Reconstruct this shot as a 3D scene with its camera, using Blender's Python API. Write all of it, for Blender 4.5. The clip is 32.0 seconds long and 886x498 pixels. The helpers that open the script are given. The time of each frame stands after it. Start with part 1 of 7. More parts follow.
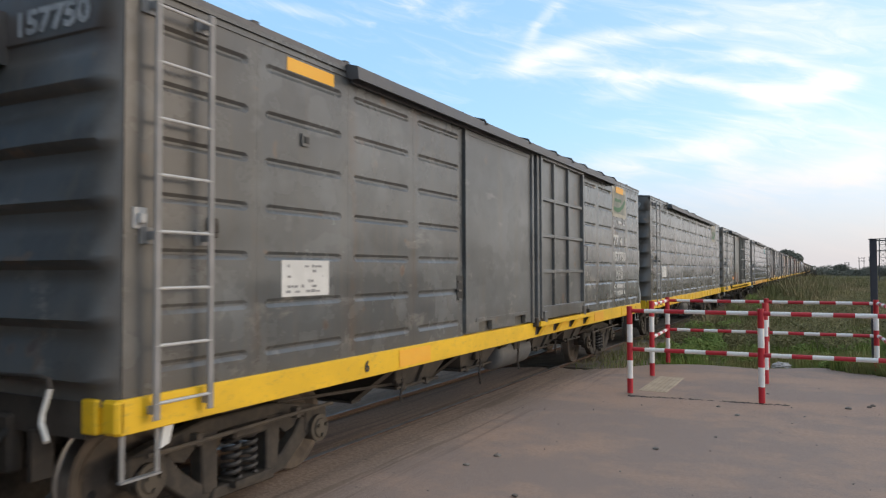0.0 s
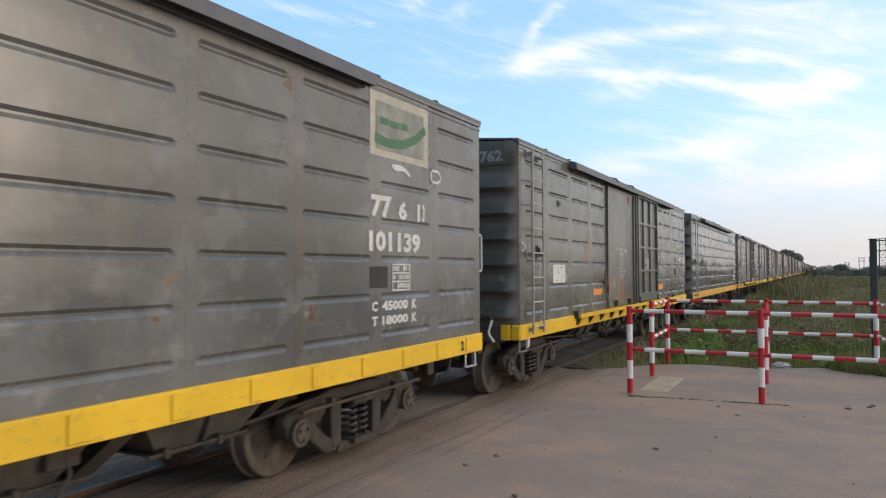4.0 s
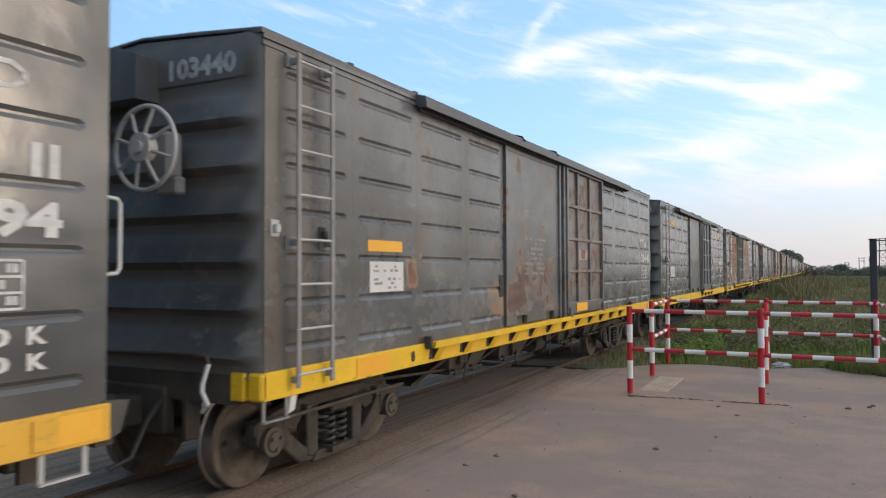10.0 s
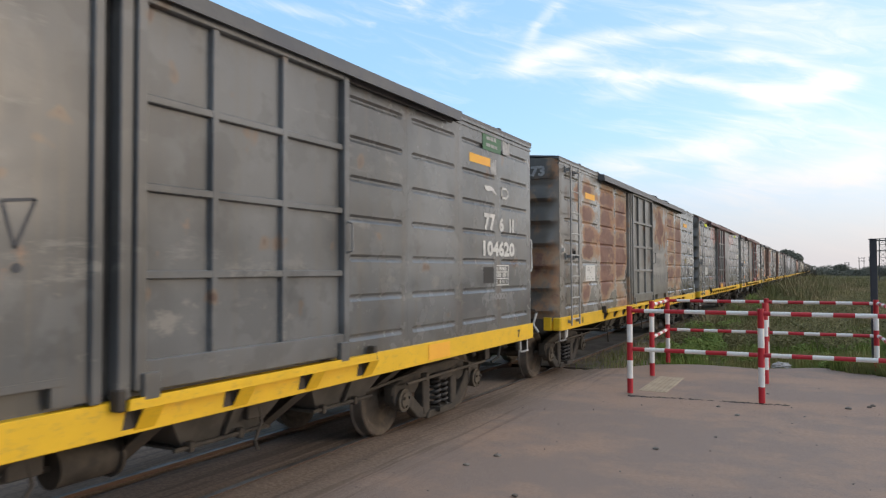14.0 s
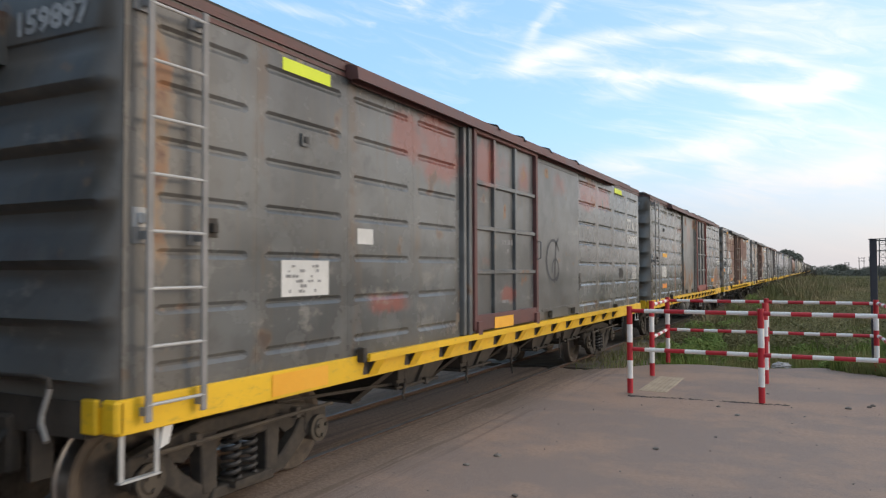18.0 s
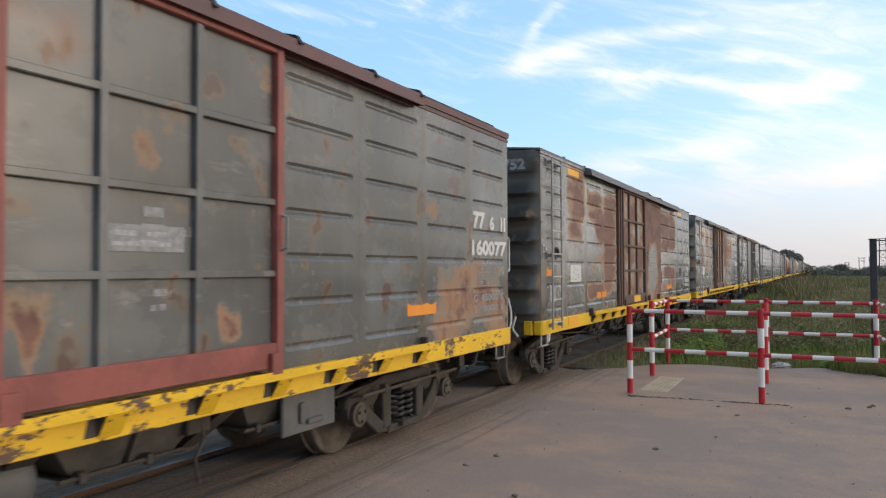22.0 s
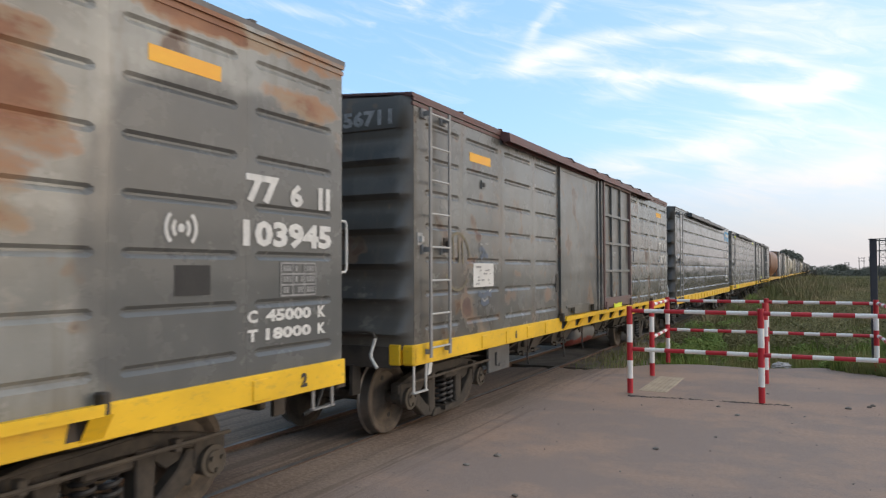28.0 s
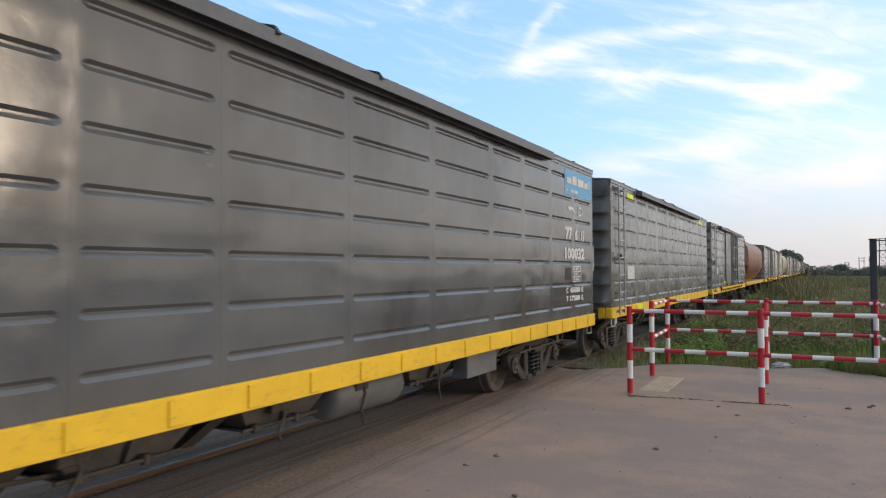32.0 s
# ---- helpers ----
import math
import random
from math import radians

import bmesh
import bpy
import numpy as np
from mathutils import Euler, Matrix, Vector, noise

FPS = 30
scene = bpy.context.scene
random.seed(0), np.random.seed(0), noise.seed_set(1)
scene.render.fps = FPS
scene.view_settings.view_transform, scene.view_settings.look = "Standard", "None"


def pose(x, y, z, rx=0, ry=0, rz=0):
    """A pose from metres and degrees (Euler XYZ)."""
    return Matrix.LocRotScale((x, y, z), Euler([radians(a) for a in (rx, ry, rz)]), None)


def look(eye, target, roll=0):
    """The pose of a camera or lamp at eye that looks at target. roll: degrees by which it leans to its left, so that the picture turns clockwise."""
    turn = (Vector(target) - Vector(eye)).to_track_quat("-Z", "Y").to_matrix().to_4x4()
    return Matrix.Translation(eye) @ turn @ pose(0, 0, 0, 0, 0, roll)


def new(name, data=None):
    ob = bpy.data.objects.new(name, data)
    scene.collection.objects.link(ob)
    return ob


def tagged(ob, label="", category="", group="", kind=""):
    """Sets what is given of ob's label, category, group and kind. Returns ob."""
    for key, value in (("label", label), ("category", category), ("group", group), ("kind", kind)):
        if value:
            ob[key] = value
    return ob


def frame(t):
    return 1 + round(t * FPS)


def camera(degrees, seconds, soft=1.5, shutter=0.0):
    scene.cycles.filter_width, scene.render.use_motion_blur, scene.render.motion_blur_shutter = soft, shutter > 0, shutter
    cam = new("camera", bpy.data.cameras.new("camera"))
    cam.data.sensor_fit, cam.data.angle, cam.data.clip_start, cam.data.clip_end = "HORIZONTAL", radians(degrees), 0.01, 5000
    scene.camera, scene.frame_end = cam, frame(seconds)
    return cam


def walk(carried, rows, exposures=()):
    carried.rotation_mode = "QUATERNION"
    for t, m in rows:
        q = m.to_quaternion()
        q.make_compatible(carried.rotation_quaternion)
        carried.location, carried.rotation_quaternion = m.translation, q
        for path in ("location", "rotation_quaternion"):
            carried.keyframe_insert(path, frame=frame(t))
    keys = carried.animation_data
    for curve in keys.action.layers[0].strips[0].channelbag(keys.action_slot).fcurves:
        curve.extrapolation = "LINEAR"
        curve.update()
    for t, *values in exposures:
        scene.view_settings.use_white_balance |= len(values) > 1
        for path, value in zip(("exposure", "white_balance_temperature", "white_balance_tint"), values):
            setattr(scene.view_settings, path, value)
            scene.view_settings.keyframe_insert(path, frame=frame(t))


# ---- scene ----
import functools

# ---- camera: stands still on the crossing, 1.8 m above the rails ----
cam = camera(62.2, 32.0, soft=1.25, shutter=0.15)
YAW, PITCH, ROLL = 27.10, 1.67, -0.2
EYE = Vector((0.0, 0.0, 1.8))
AIM = EYE + Vector((-math.sin(radians(YAW)) * math.cos(radians(PITCH)),
                    math.cos(radians(YAW)) * math.cos(radians(PITCH)), math.sin(radians(PITCH))))
HOLD = look(EYE, AIM, ROLL)
walk(cam, [(0.0, HOLD), (32.0, HOLD)], exposures=[(0.0, 0.92, 6980, 14), (32.0, 0.92, 6980, 14)])

# ---- train: how far it has run at t seconds, and its lay-out ----
TRACK_X = -4.92          # centre line of the track, which runs along y
CAR_PITCH = 15.33        # coupler to coupler
CAR_LEN = 14.08          # over the end walls
HALF = 1.25              # half the width of a body
WHEEL_R = 0.40
FIRST_Y = 3.05           # front end of the first car at 0 s
# play in the couplings: how far each wagon stands from its even place
PLAY = (-0.09, -0.08, -0.08, -0.02, 0.0, 0.06, 0.06, 0.01, 0.02, 0.0, 0.06, 0.0, 0.0)


def berth(k):
    return FIRST_Y + CAR_PITCH * k + (PLAY[k] if 0 <= k < len(PLAY) else 0.0)


def run(t):
    return -6.0732 * t + 0.00535 * t * t + 2.94e-5 * t ** 3


# ---- world and sun ----
SUN_EL, SUN_AZ = 11.0, 65.0      # degrees; azimuth clockwise from +y


def make_world():
    w = bpy.data.worlds.new("evening_sky")
    w.use_nodes = True
    scene.world = w
    nt = w.node_tree
    n, l = nt.nodes, nt.links
    n.clear()
    out = n.new("ShaderNodeOutputWorld")
    bg = n.new("ShaderNodeBackground")
    sky = n.new("ShaderNodeTexSky")
    sky.sky_type = "NISHITA"
    sky.sun_disc = False
    sky.sun_elevation = radians(32)
    sky.sun_rotation = radians(SUN_AZ)
    sky.altitude = 100
    sky.air_density, sky.dust_density, sky.ozone_density = 1.0, 1.2, 1.4

    def m(op, a, b=None, c=None):
        q = n.new("ShaderNodeMath")
        q.operation = op
        for i, v in enumerate((a, b, c)):
            if v is None:
                continue
            if isinstance(v, (int, float)):
                q.inputs[i].default_value = v
            else:
                l.new(v, q.inputs[i])
        return q.outputs[0]

    co = n.new("ShaderNodeTexCoord")
    sep = n.new("ShaderNodeSeparateXYZ")
    l.new(co.outputs["Generated"], sep.inputs[0])
    az = m("ARCTAN2", sep.outputs[0], sep.outputs[1])
    el = m("ARCSINE", sep.outputs[2])
    # cirrus: streaks that lean down to the right, on an az/el sheet
    u = m("ADD", m("MULTIPLY", az, 1.0), m("MULTIPLY", el, 0.55))
    v = m("ADD", m("MULTIPLY", el, 1.0), m("MULTIPLY", az, 0.22))
    com = n.new("ShaderNodeCombineXYZ")
    l.new(m("MULTIPLY", u, 4.2), com.inputs[0])
    l.new(m("MULTIPLY", v, 17.0), com.inputs[1])
    com.inputs[2].default_value = 3.7
    warp = n.new("ShaderNodeTexNoise")
    warp.inputs["Scale"].default_value = 1.3
    warp.inputs["Detail"].default_value = 3
    l.new(com.outputs[0], warp.inputs["Vector"])
    add = n.new("ShaderNodeVectorMath")
    add.operation = "MULTIPLY_ADD"
    l.new(warp.outputs["Color"], add.inputs[0])
    add.inputs[1].default_value = (0.9, 0.9, 0)
    l.new(com.outputs[0], add.inputs[2])
    fine = n.new("ShaderNodeTexNoise")
    fine.inputs["Scale"].default_value = 1.15
    fine.inputs["Detail"].default_value = 9
    fine.inputs["Roughness"].default_value = 0.58
    l.new(add.outputs[0], fine.inputs["Vector"])
    # where the cirrus gathers: (azimuth, elevation, half-widths, weight, slope), degrees
    over = n.new("ShaderNodeMapRange")
    over.interpolation_type = "SMOOTHSTEP"
    over.inputs["From Min"].default_value = 0.45
    over.inputs["From Max"].default_value = 1.0
    over.inputs["To Max"].default_value = 0.30
    l.new(el, over.inputs["Value"])
    cover = m("ADD", m("MULTIPLY_ADD", az, 0.05, -0.11), over.outputs[0])
    frayed = m("ADD", el, m("MULTIPLY_ADD", fine.outputs[0], 0.035, -0.0175))
    for ca, ce, wa, we, amp, slope in CIRRUS:
        du = m("MULTIPLY", m("SUBTRACT", az, radians(ca)), 1 / radians(wa))
        dv = m("MULTIPLY", m("SUBTRACT", m("MULTIPLY_ADD", m("SUBTRACT", az, radians(ca)), -slope, frayed), radians(ce)), 1 / radians(we))
        g = m("EXPONENT", m("MULTIPLY", m("ADD", m("MULTIPLY", du, du), m("MULTIPLY", dv, dv)), -1.0))
        cover = m("MULTIPLY_ADD", g, amp * 1.3, cover)
    fib = n.new("ShaderNodeTexNoise")
    fib.inputs["Scale"].default_value = 3.6
    fib.inputs["Detail"].default_value = 7
    fib.inputs["Roughness"].default_value = 0.62
    fib.inputs["Distortion"].default_value = 0.6
    l.new(add.outputs[0], fib.inputs["Vector"])
    dens = m("ADD", m("MULTIPLY_ADD", fib.outputs[0], 0.55, m("MULTIPLY", fine.outputs[0], 0.70)), m("SUBTRACT", cover, 0.07))
    ramp = n.new("ShaderNodeMapRange")
    ramp.interpolation_type = "SMOOTHSTEP"
    ramp.inputs["From Min"].default_value = 0.38
    ramp.inputs["From Max"].default_value = 0.95
    l.new(dens, ramp.inputs["Value"])
    cloud = ramp.outputs[0]
    # horizon haze, pale grey
    haze = n.new("ShaderNodeMapRange")
    haze.interpolation_type = "SMOOTHSTEP"
    haze.inputs["From Min"].default_value = 0.20
    haze.inputs["From Max"].default_value = -0.02
    l.new(el, haze.inputs["Value"])
    # the sky opposite the evening sun is duller
    back = n.new("ShaderNodeMapRange")
    back.interpolation_type = "SMOOTHSTEP"
    back.inputs["From Min"].default_value = -0.2
    back.inputs["From Max"].default_value = -0.95
    l.new(m("COSINE", m("SUBTRACT", az, radians(58))), back.inputs["Value"])
    dull = m("MULTIPLY_ADD", m("MULTIPLY", back.outputs[0], -0.78), m("COSINE", el), 1.0)
    mixc = n.new("ShaderNodeMix")
    mixc.data_type = "RGBA"
    scale = n.new("ShaderNodeVectorMath")
    scale.operation = "MULTIPLY"
    l.new(sky.outputs[0], scale.inputs[0])
    scale.inputs[1].default_value = SKY_GAIN
    l.new(m("MULTIPLY", cloud, 0.92), mixc.inputs[0])
    even = n.new("ShaderNodeMix")
    even.data_type = "RGBA"
    even.inputs[0].default_value = 0.68
    l.new(scale.outputs[0], even.inputs[6])
    even.inputs[7].default_value = BLUE
    l.new(even.outputs[2], mixc.inputs[6])
    mixc.inputs[7].default_value = CLOUD
    mixh = n.new("ShaderNodeMix")
    mixh.data_type = "RGBA"
    l.new(m("MULTIPLY", haze.outputs[0], 0.85), mixh.inputs[0])
    l.new(mixc.outputs[2], mixh.inputs[6])
    mixh.inputs[7].default_value = HAZE
    # warm evening glow low round the sun
    da = m("MULTIPLY", m("SUBTRACT", az, radians(SUN_AZ)), 1 / radians(44))
    de = m("MULTIPLY", m("SUBTRACT", el, radians(11)), 1 / radians(17))
    glow = m("EXPONENT", m("MULTIPLY", m("ADD", m("MULTIPLY", da, da), m("MULTIPLY", de, de)), -1.0))
    mixg = n.new("ShaderNodeMix")
    mixg.data_type = "RGBA"
    l.new(m("MULTIPLY", glow, 0.85), mixg.inputs[0])
    l.new(mixh.outputs[2], mixg.inputs[6])
    mixg.inputs[7].default_value = GLOW
    l.new(mixg.outputs[2], bg.inputs[0])
    l.new(m("MULTIPLY", dull, 0.15), bg.inputs[1])
    bg.inputs[1].default_value = 0.15
    l.new(bg.outputs[0], out.inputs[0])


BLUE = (1.02, 2.20, 3.44, 1)
GLOW = (5.9, 4.85, 3.6, 1)
CIRRUS = (
    (-18.4, 19.4, 1.1, 0.7, 0.14, 0.58), (-19.7, 18.3, 1.0, 0.7, 0.14, 0.9), (-20.5, 16.2, 1.4, 0.75, 0.22, 0.22), (-17.6, 16.8, 2.1, 0.75, 0.22, 0.17), (-14.0, 17.1, 2.4, 0.75, 0.22, 0.0), (-10.1, 17.1, 2.5, 0.75, 0.22, -0.01),
    (-13.1, 14.7, 2.8, 0.55, 0.22, -0.17), (-9.0, 13.9, 2.3, 0.55, 0.22, -0.22), (-4.8, 12.8, 2.9, 0.55, 0.22, -0.27), (-2.6, 12.3, 2.0, 0.9, 0.26, 0.0), (0.7, 12.4, 1.9, 0.9, 0.26, 0.11), (-4.0, 15.0, 2.1, 0.7, 0.22, -0.28),
    (-1.3, 14.1, 1.3, 0.7, 0.22, -0.39), (1.1, 13.0, 1.6, 0.7, 0.22, -0.49), (-15.5, 12.6, 2.0, 0.8, 0.09, 0.36), (-12.4, 13.4, 1.9, 0.8, 0.09, 0.13), (-13.4, 8.1, 3.1, 1.0, 0.22, 0.0), (-8.2, 8.5, 3.3, 1.0, 0.22, 0.15),
    (-5.3, 6.7, 2.5, 1.2, 0.26, -0.24), (-1.5, 6.3, 2.3, 1.2, 0.26, 0.02), (2.3, 6.7, 2.5, 1.2, 0.26, 0.21), (-14.0, 10.2, 1.8, 0.8, 0.1, 0.08), (-11.1, 10.1, 1.8, 0.8, 0.1, -0.19), (-4.8, 17.5, 4.0, 1.6, 0.11, -0.23),
    (1.2, 15.9, 3.4, 1.6, 0.11, -0.34), (-4.7, 10.1, 3.8, 1.6, 0.1, -0.0), (1.1, 9.6, 3.4, 1.6, 0.1, -0.19), (-25.9, 19.5, 1.5, 0.7, 0.13, 0.25), (-29.5, 20.6, 1.6, 0.6, 0.2, -0.18), (-38, 19.3, 3.5, 0.45, 0.16, -0.18),
    (20, 12, 14, 6, 0.15, -0.18), (60, 25, 40, 10, 0.12, -0.18))
SKY_GAIN = (1.12, 1.24, 1.38)
CLOUD = (3.74, 3.98, 4.14, 1)
HAZE = (2.36, 2.32, 2.52, 1)
make_world()
sun = new("sun", bpy.data.lights.new("sun", "SUN"))
sun.data.energy = 0.40
sun.data.angle = radians(14)
sun.data.color = (1.0, 0.86, 0.68)
sun.matrix_world = look((math.sin(radians(SUN_AZ)) * 50, math.cos(radians(SUN_AZ)) * 50, 50 * math.tan(radians(SUN_EL))), (0, 0, 0))


# ---- materials ----
class Nodes:
    """A small builder for node materials in the object's own metres."""

    def __init__(self, name):
        self.mat = bpy.data.materials.new(name)
        self.mat.use_nodes = True
        self.nt = self.mat.node_tree
        self.n, self.l = self.nt.nodes, self.nt.links
        self.b = self.n["Principled BSDF"]
        self.co = self.n.new("ShaderNodeTexCoord").outputs["Object"]

    def put(self, socket, v):
        if isinstance(v, bpy.types.NodeSocket):
            self.l.new(v, socket)
        else:
            socket.default_value = v

    def math(self, op, a, b=0.0, clamp=False):
        q = self.n.new("ShaderNodeMath")
        q.operation, q.use_clamp = op, clamp
        self.put(q.inputs[0], a)
        self.put(q.inputs[1], b)
        return q.outputs[0]

    def noise(self, scale, detail=4, rough=0.55, stretch=(1, 1, 1), shift=(0, 0, 0), co=None):
        mp = self.n.new("ShaderNodeMapping")
        mp.inputs["Location"].default_value = shift
        mp.inputs["Scale"].default_value = stretch
        self.l.new(co or self.co, mp.inputs["Vector"])
        q = self.n.new("ShaderNodeTexNoise")
        q.inputs["Scale"].default_value = scale
        q.inputs["Detail"].default_value = detail
        q.inputs["Roughness"].default_value = rough
        self.l.new(mp.outputs[0], q.inputs["Vector"])
        return q.outputs[0]

    def step(self, v, lo, hi, a=0.0, b=1.0):
        q = self.n.new("ShaderNodeMapRange")
        q.interpolation_type = "SMOOTHSTEP"
        self.put(q.inputs["Value"], v)
        q.inputs["From Min"].default_value, q.inputs["From Max"].default_value = lo, hi
        q.inputs["To Min"].default_value, q.inputs["To Max"].default_value = a, b
        return q.outputs[0]

    def mix(self, f, a, b):
        q = self.n.new("ShaderNodeMix")
        q.data_type = "RGBA"
        self.put(q.inputs[0], f)
        for s, v in ((q.inputs[6], a), (q.inputs[7], b)):
            self.put(s, v if isinstance(v, bpy.types.NodeSocket) else (*v[:3], 1))
        return q.outputs[2]

    def xyz(self):
        q = self.n.new("ShaderNodeSeparateXYZ")
        self.l.new(self.co, q.inputs[0])
        return q.outputs

    def bump(self, h, strength=0.3, dist=0.01, normal=None):
        q = self.n.new("ShaderNodeBump")
        q.inputs["Strength"].default_value = strength
        q.inputs["Distance"].default_value = dist
        self.put(q.inputs["Height"], h)
        if normal is not None:
            self.l.new(normal, q.inputs["Normal"])
        return q.outputs[0]

    def done(self, color, rough=0.6, metal=0.0, normal=None, spec=None):
        self.put(self.b.inputs["Base Color"], color if isinstance(color, bpy.types.NodeSocket) else (*color[:3], 1))
        self.put(self.b.inputs["Roughness"], rough)
        self.put(self.b.inputs["Metallic"], metal)
        if spec is not None:
            self.b.inputs["Specular IOR Level"].default_value = spec
        if normal is not None:
            self.l.new(normal, self.b.inputs["Normal"])
        return self.mat


@functools.cache
def m_paint(name, base, seed, rust, rough=0.20, tint=None, tint_amount=0.0, dents=1.0, panels=0.0, spots=(), blush=(), bare=(), fresh=()):
    """Weathered grey wagon paint: mottling, run-down streaks, scuffs, stained seams, rust that eats from patches."""
    k = Nodes(name)
    s = (seed * 3.7, seed * 1.9, seed * 2.3)
    x, y, z = k.xyz()
    big = k.noise(0.55, 3, shift=s)
    mid = k.noise(2.6, 5, 0.62, shift=s)
    grain = k.noise(38, 3, shift=s)
    streak = k.noise(1.0, 5, 0.65, stretch=(6.0, 6.0, 0.30), shift=s)
    scuff = k.noise(1.6, 6, 0.7, stretch=(1, 0.5, 2.2), shift=(s[1], s[2], s[0]))
    base = tuple(c * 1.08 for c in base)
    light = tuple(min(1, c * 1.25 + 0.012) for c in base)
    dark = tuple(c * 0.70 for c in base)
    col = k.mix(k.step(big, 0.34, 0.66), dark, light)
    col = k.mix(k.math("MULTIPLY", k.step(streak, 0.48, 0.70), 0.42 if dents < 1.5 else 0.15), col, (0.150, 0.132, 0.105))
    col = k.mix(k.math("MULTIPLY", k.step(mid, 0.54, 0.72), 0.40 if dents < 1.5 else 0.10), col, tuple(c * 1.55 for c in base))
    col = k.mix(k.math("MULTIPLY", k.step(mid, 0.44, 0.30), 0.45 if dents < 1.5 else 0.12), col, tuple(c * 0.55 for c in base))
    col = k.mix(k.math("MULTIPLY", k.step(scuff, 0.60, 0.70), 0.42 if dents < 1.5 else 0.08), col, (0.27, 0.265, 0.25))
    # stained weld seams
    seam = None
    for ys in (1.23, 2.42, 3.59, 10.52, 11.70, 12.86):
        d = k.math("MULTIPLY", k.math("SUBTRACT", y, ys + 0.02 * (seed % 3)), 11.0)
        g = k.math("POWER", 2.718, k.math("MULTIPLY", k.math("MULTIPLY", d, d), -1.0))
        seam = g if seam is None else k.math("MAXIMUM", seam, g)
    sn = k.noise(1.3, 5, 0.65, stretch=(1, 2.5, 0.7), shift=(seed, 1, seed))
    col = k.mix(k.math("MULTIPLY", k.math("MULTIPLY", seam, k.step(sn, 0.46, 0.66)), min(0.75, 0.35 + rust)), col, (0.150, 0.095, 0.055))
    def patches(spec):
        # soft-edged oblong stains: place and half-size along the side and up it
        total = None
        for py, pz, ry, rz, amp in spec:
            dy = k.math("MULTIPLY", k.math("SUBTRACT", wy, py), 0.83 / ry)
            dz = k.math("MULTIPLY", k.math("SUBTRACT", wz_, pz), 0.83 / rz)
            q = k.math("ADD", k.math("POWER", k.math("ABSOLUTE", dy), 3.0), k.math("POWER", k.math("ABSOLUTE", dz), 3.0))
            g = k.math("MULTIPLY", k.math("POWER", 2.718, k.math("MULTIPLY", q, -1.0)), amp)
            total = g if total is None else k.math("ADD", total, g)
        return total

    if spots or blush or bare or fresh:
        wob = k.noise(3.2, 4, 0.6, shift=(s[1], s[0], 6))
        wob2 = k.noise(3.2, 4, 0.6, shift=(s[0], 8, s[2]))
        wy = k.math("ADD", y, k.math("MULTIPLY", k.math("SUBTRACT", wob, 0.5), 0.24))
        wz_ = k.math("ADD", z, k.math("MULTIPLY", k.math("SUBTRACT", wob2, 0.5), 0.22))
    if blush:
        col = k.mix(k.math("MULTIPLY", k.step(k.math("ADD", patches(blush), k.math("MULTIPLY", k.math("SUBTRACT", mid, 0.5), 1.0)), 0.30, 0.85), 0.80), col, tint)
    elif tint:
        tn = k.noise(0.9, 4, 0.6, stretch=(1, 0.8, 1), shift=(seed, 5 - seed, seed * 2))
        col = k.mix(k.math("MULTIPLY", k.step(tn, 0.57 - 0.06 * tint_amount, 0.70), min(1, tint_amount)), col, tint)
    # round blisters of rust and knocked, touched-up patches
    sp = k.noise(2.9, 2, 0.5, shift=(s[2] + 3, s[0], s[1]))
    lim = 0.745 - 0.15 * min(rust, 0.5) - (0.035 if seed in (9, 12, 69, 72) else 0.0)
    col = k.mix(k.math("MULTIPLY", k.step(sp, lim - 0.05, lim), 0.55 if dents < 1.5 else 0.0), col, (0.205, 0.130, 0.078))
    col = k.mix(k.math("MULTIPLY", k.step(sp, lim, lim + 0.03), 0.75 if dents < 1.5 else 0.0), col, (0.090, 0.050, 0.036))
    pt = k.noise(1.35, 4, 0.55, stretch=(1, 1, 1.3), shift=(s[1] + 9, s[2], s[0]))
    col = k.mix(k.math("MULTIPLY", k.step(pt, 0.56, 0.60), 0.35 if dents < 1.5 else 0.06), col, tuple(c * 0.62 for c in base))
    col = k.mix(k.math("MULTIPLY", k.step(pt, 0.40, 0.36), 0.30 if dents < 1.5 else 0.05), col, tuple(c * 1.5 + 0.01 for c in base))
    # pale scuffs low on the sheets
    sc = k.noise(2.4, 6, 0.68, stretch=(1, 0.8, 1.4), shift=(s[2], s[1] + 4, s[0]))
    col = k.mix(k.math("MULTIPLY", k.math("MULTIPLY", k.step(sc, 0.57, 0.66), k.step(z, 2.1, 1.6)), 0.42 if dents < 1.5 else 0.05), col, (0.34, 0.32, 0.28))
    # soot and dust blown round the leading corner, fouled patches behind the ladder
    lead = k.math("MULTIPLY", k.step(k.math("ADD", y, k.math("MULTIPLY", mid, 0.5)), 1.35, 0.55), k.step(y, -0.05, 0.0))
    col = k.mix(k.math("MULTIPLY", lead, 0.42 if dents < 1.5 else 0.25), col, (0.135, 0.112, 0.086))
    # road dust along the foot
    col = k.mix(k.math("MULTIPLY", k.step(z, 1.45, 1.02), 0.30), col, (0.13, 0.115, 0.095))
    flake = seed == 65
    r1 = k.noise(6.0 if flake else (2.1 if seed > 60 else 1.15), 6, 0.62, stretch=(1, 0.55 if panels else 0.75, 1.7 if panels else 0.75), shift=(s[0] + 7, s[1], s[2]))
    r2 = k.noise(9, 5, 0.65, shift=s)
    r3 = k.noise(2.6, 5, 0.6, stretch=(1, 0.5, 1.5), shift=(s[2], s[0], 5))
    rr = k.math("ADD", r1, k.math("MULTIPLY", k.math("SUBTRACT", r2, 0.5), 0.16))
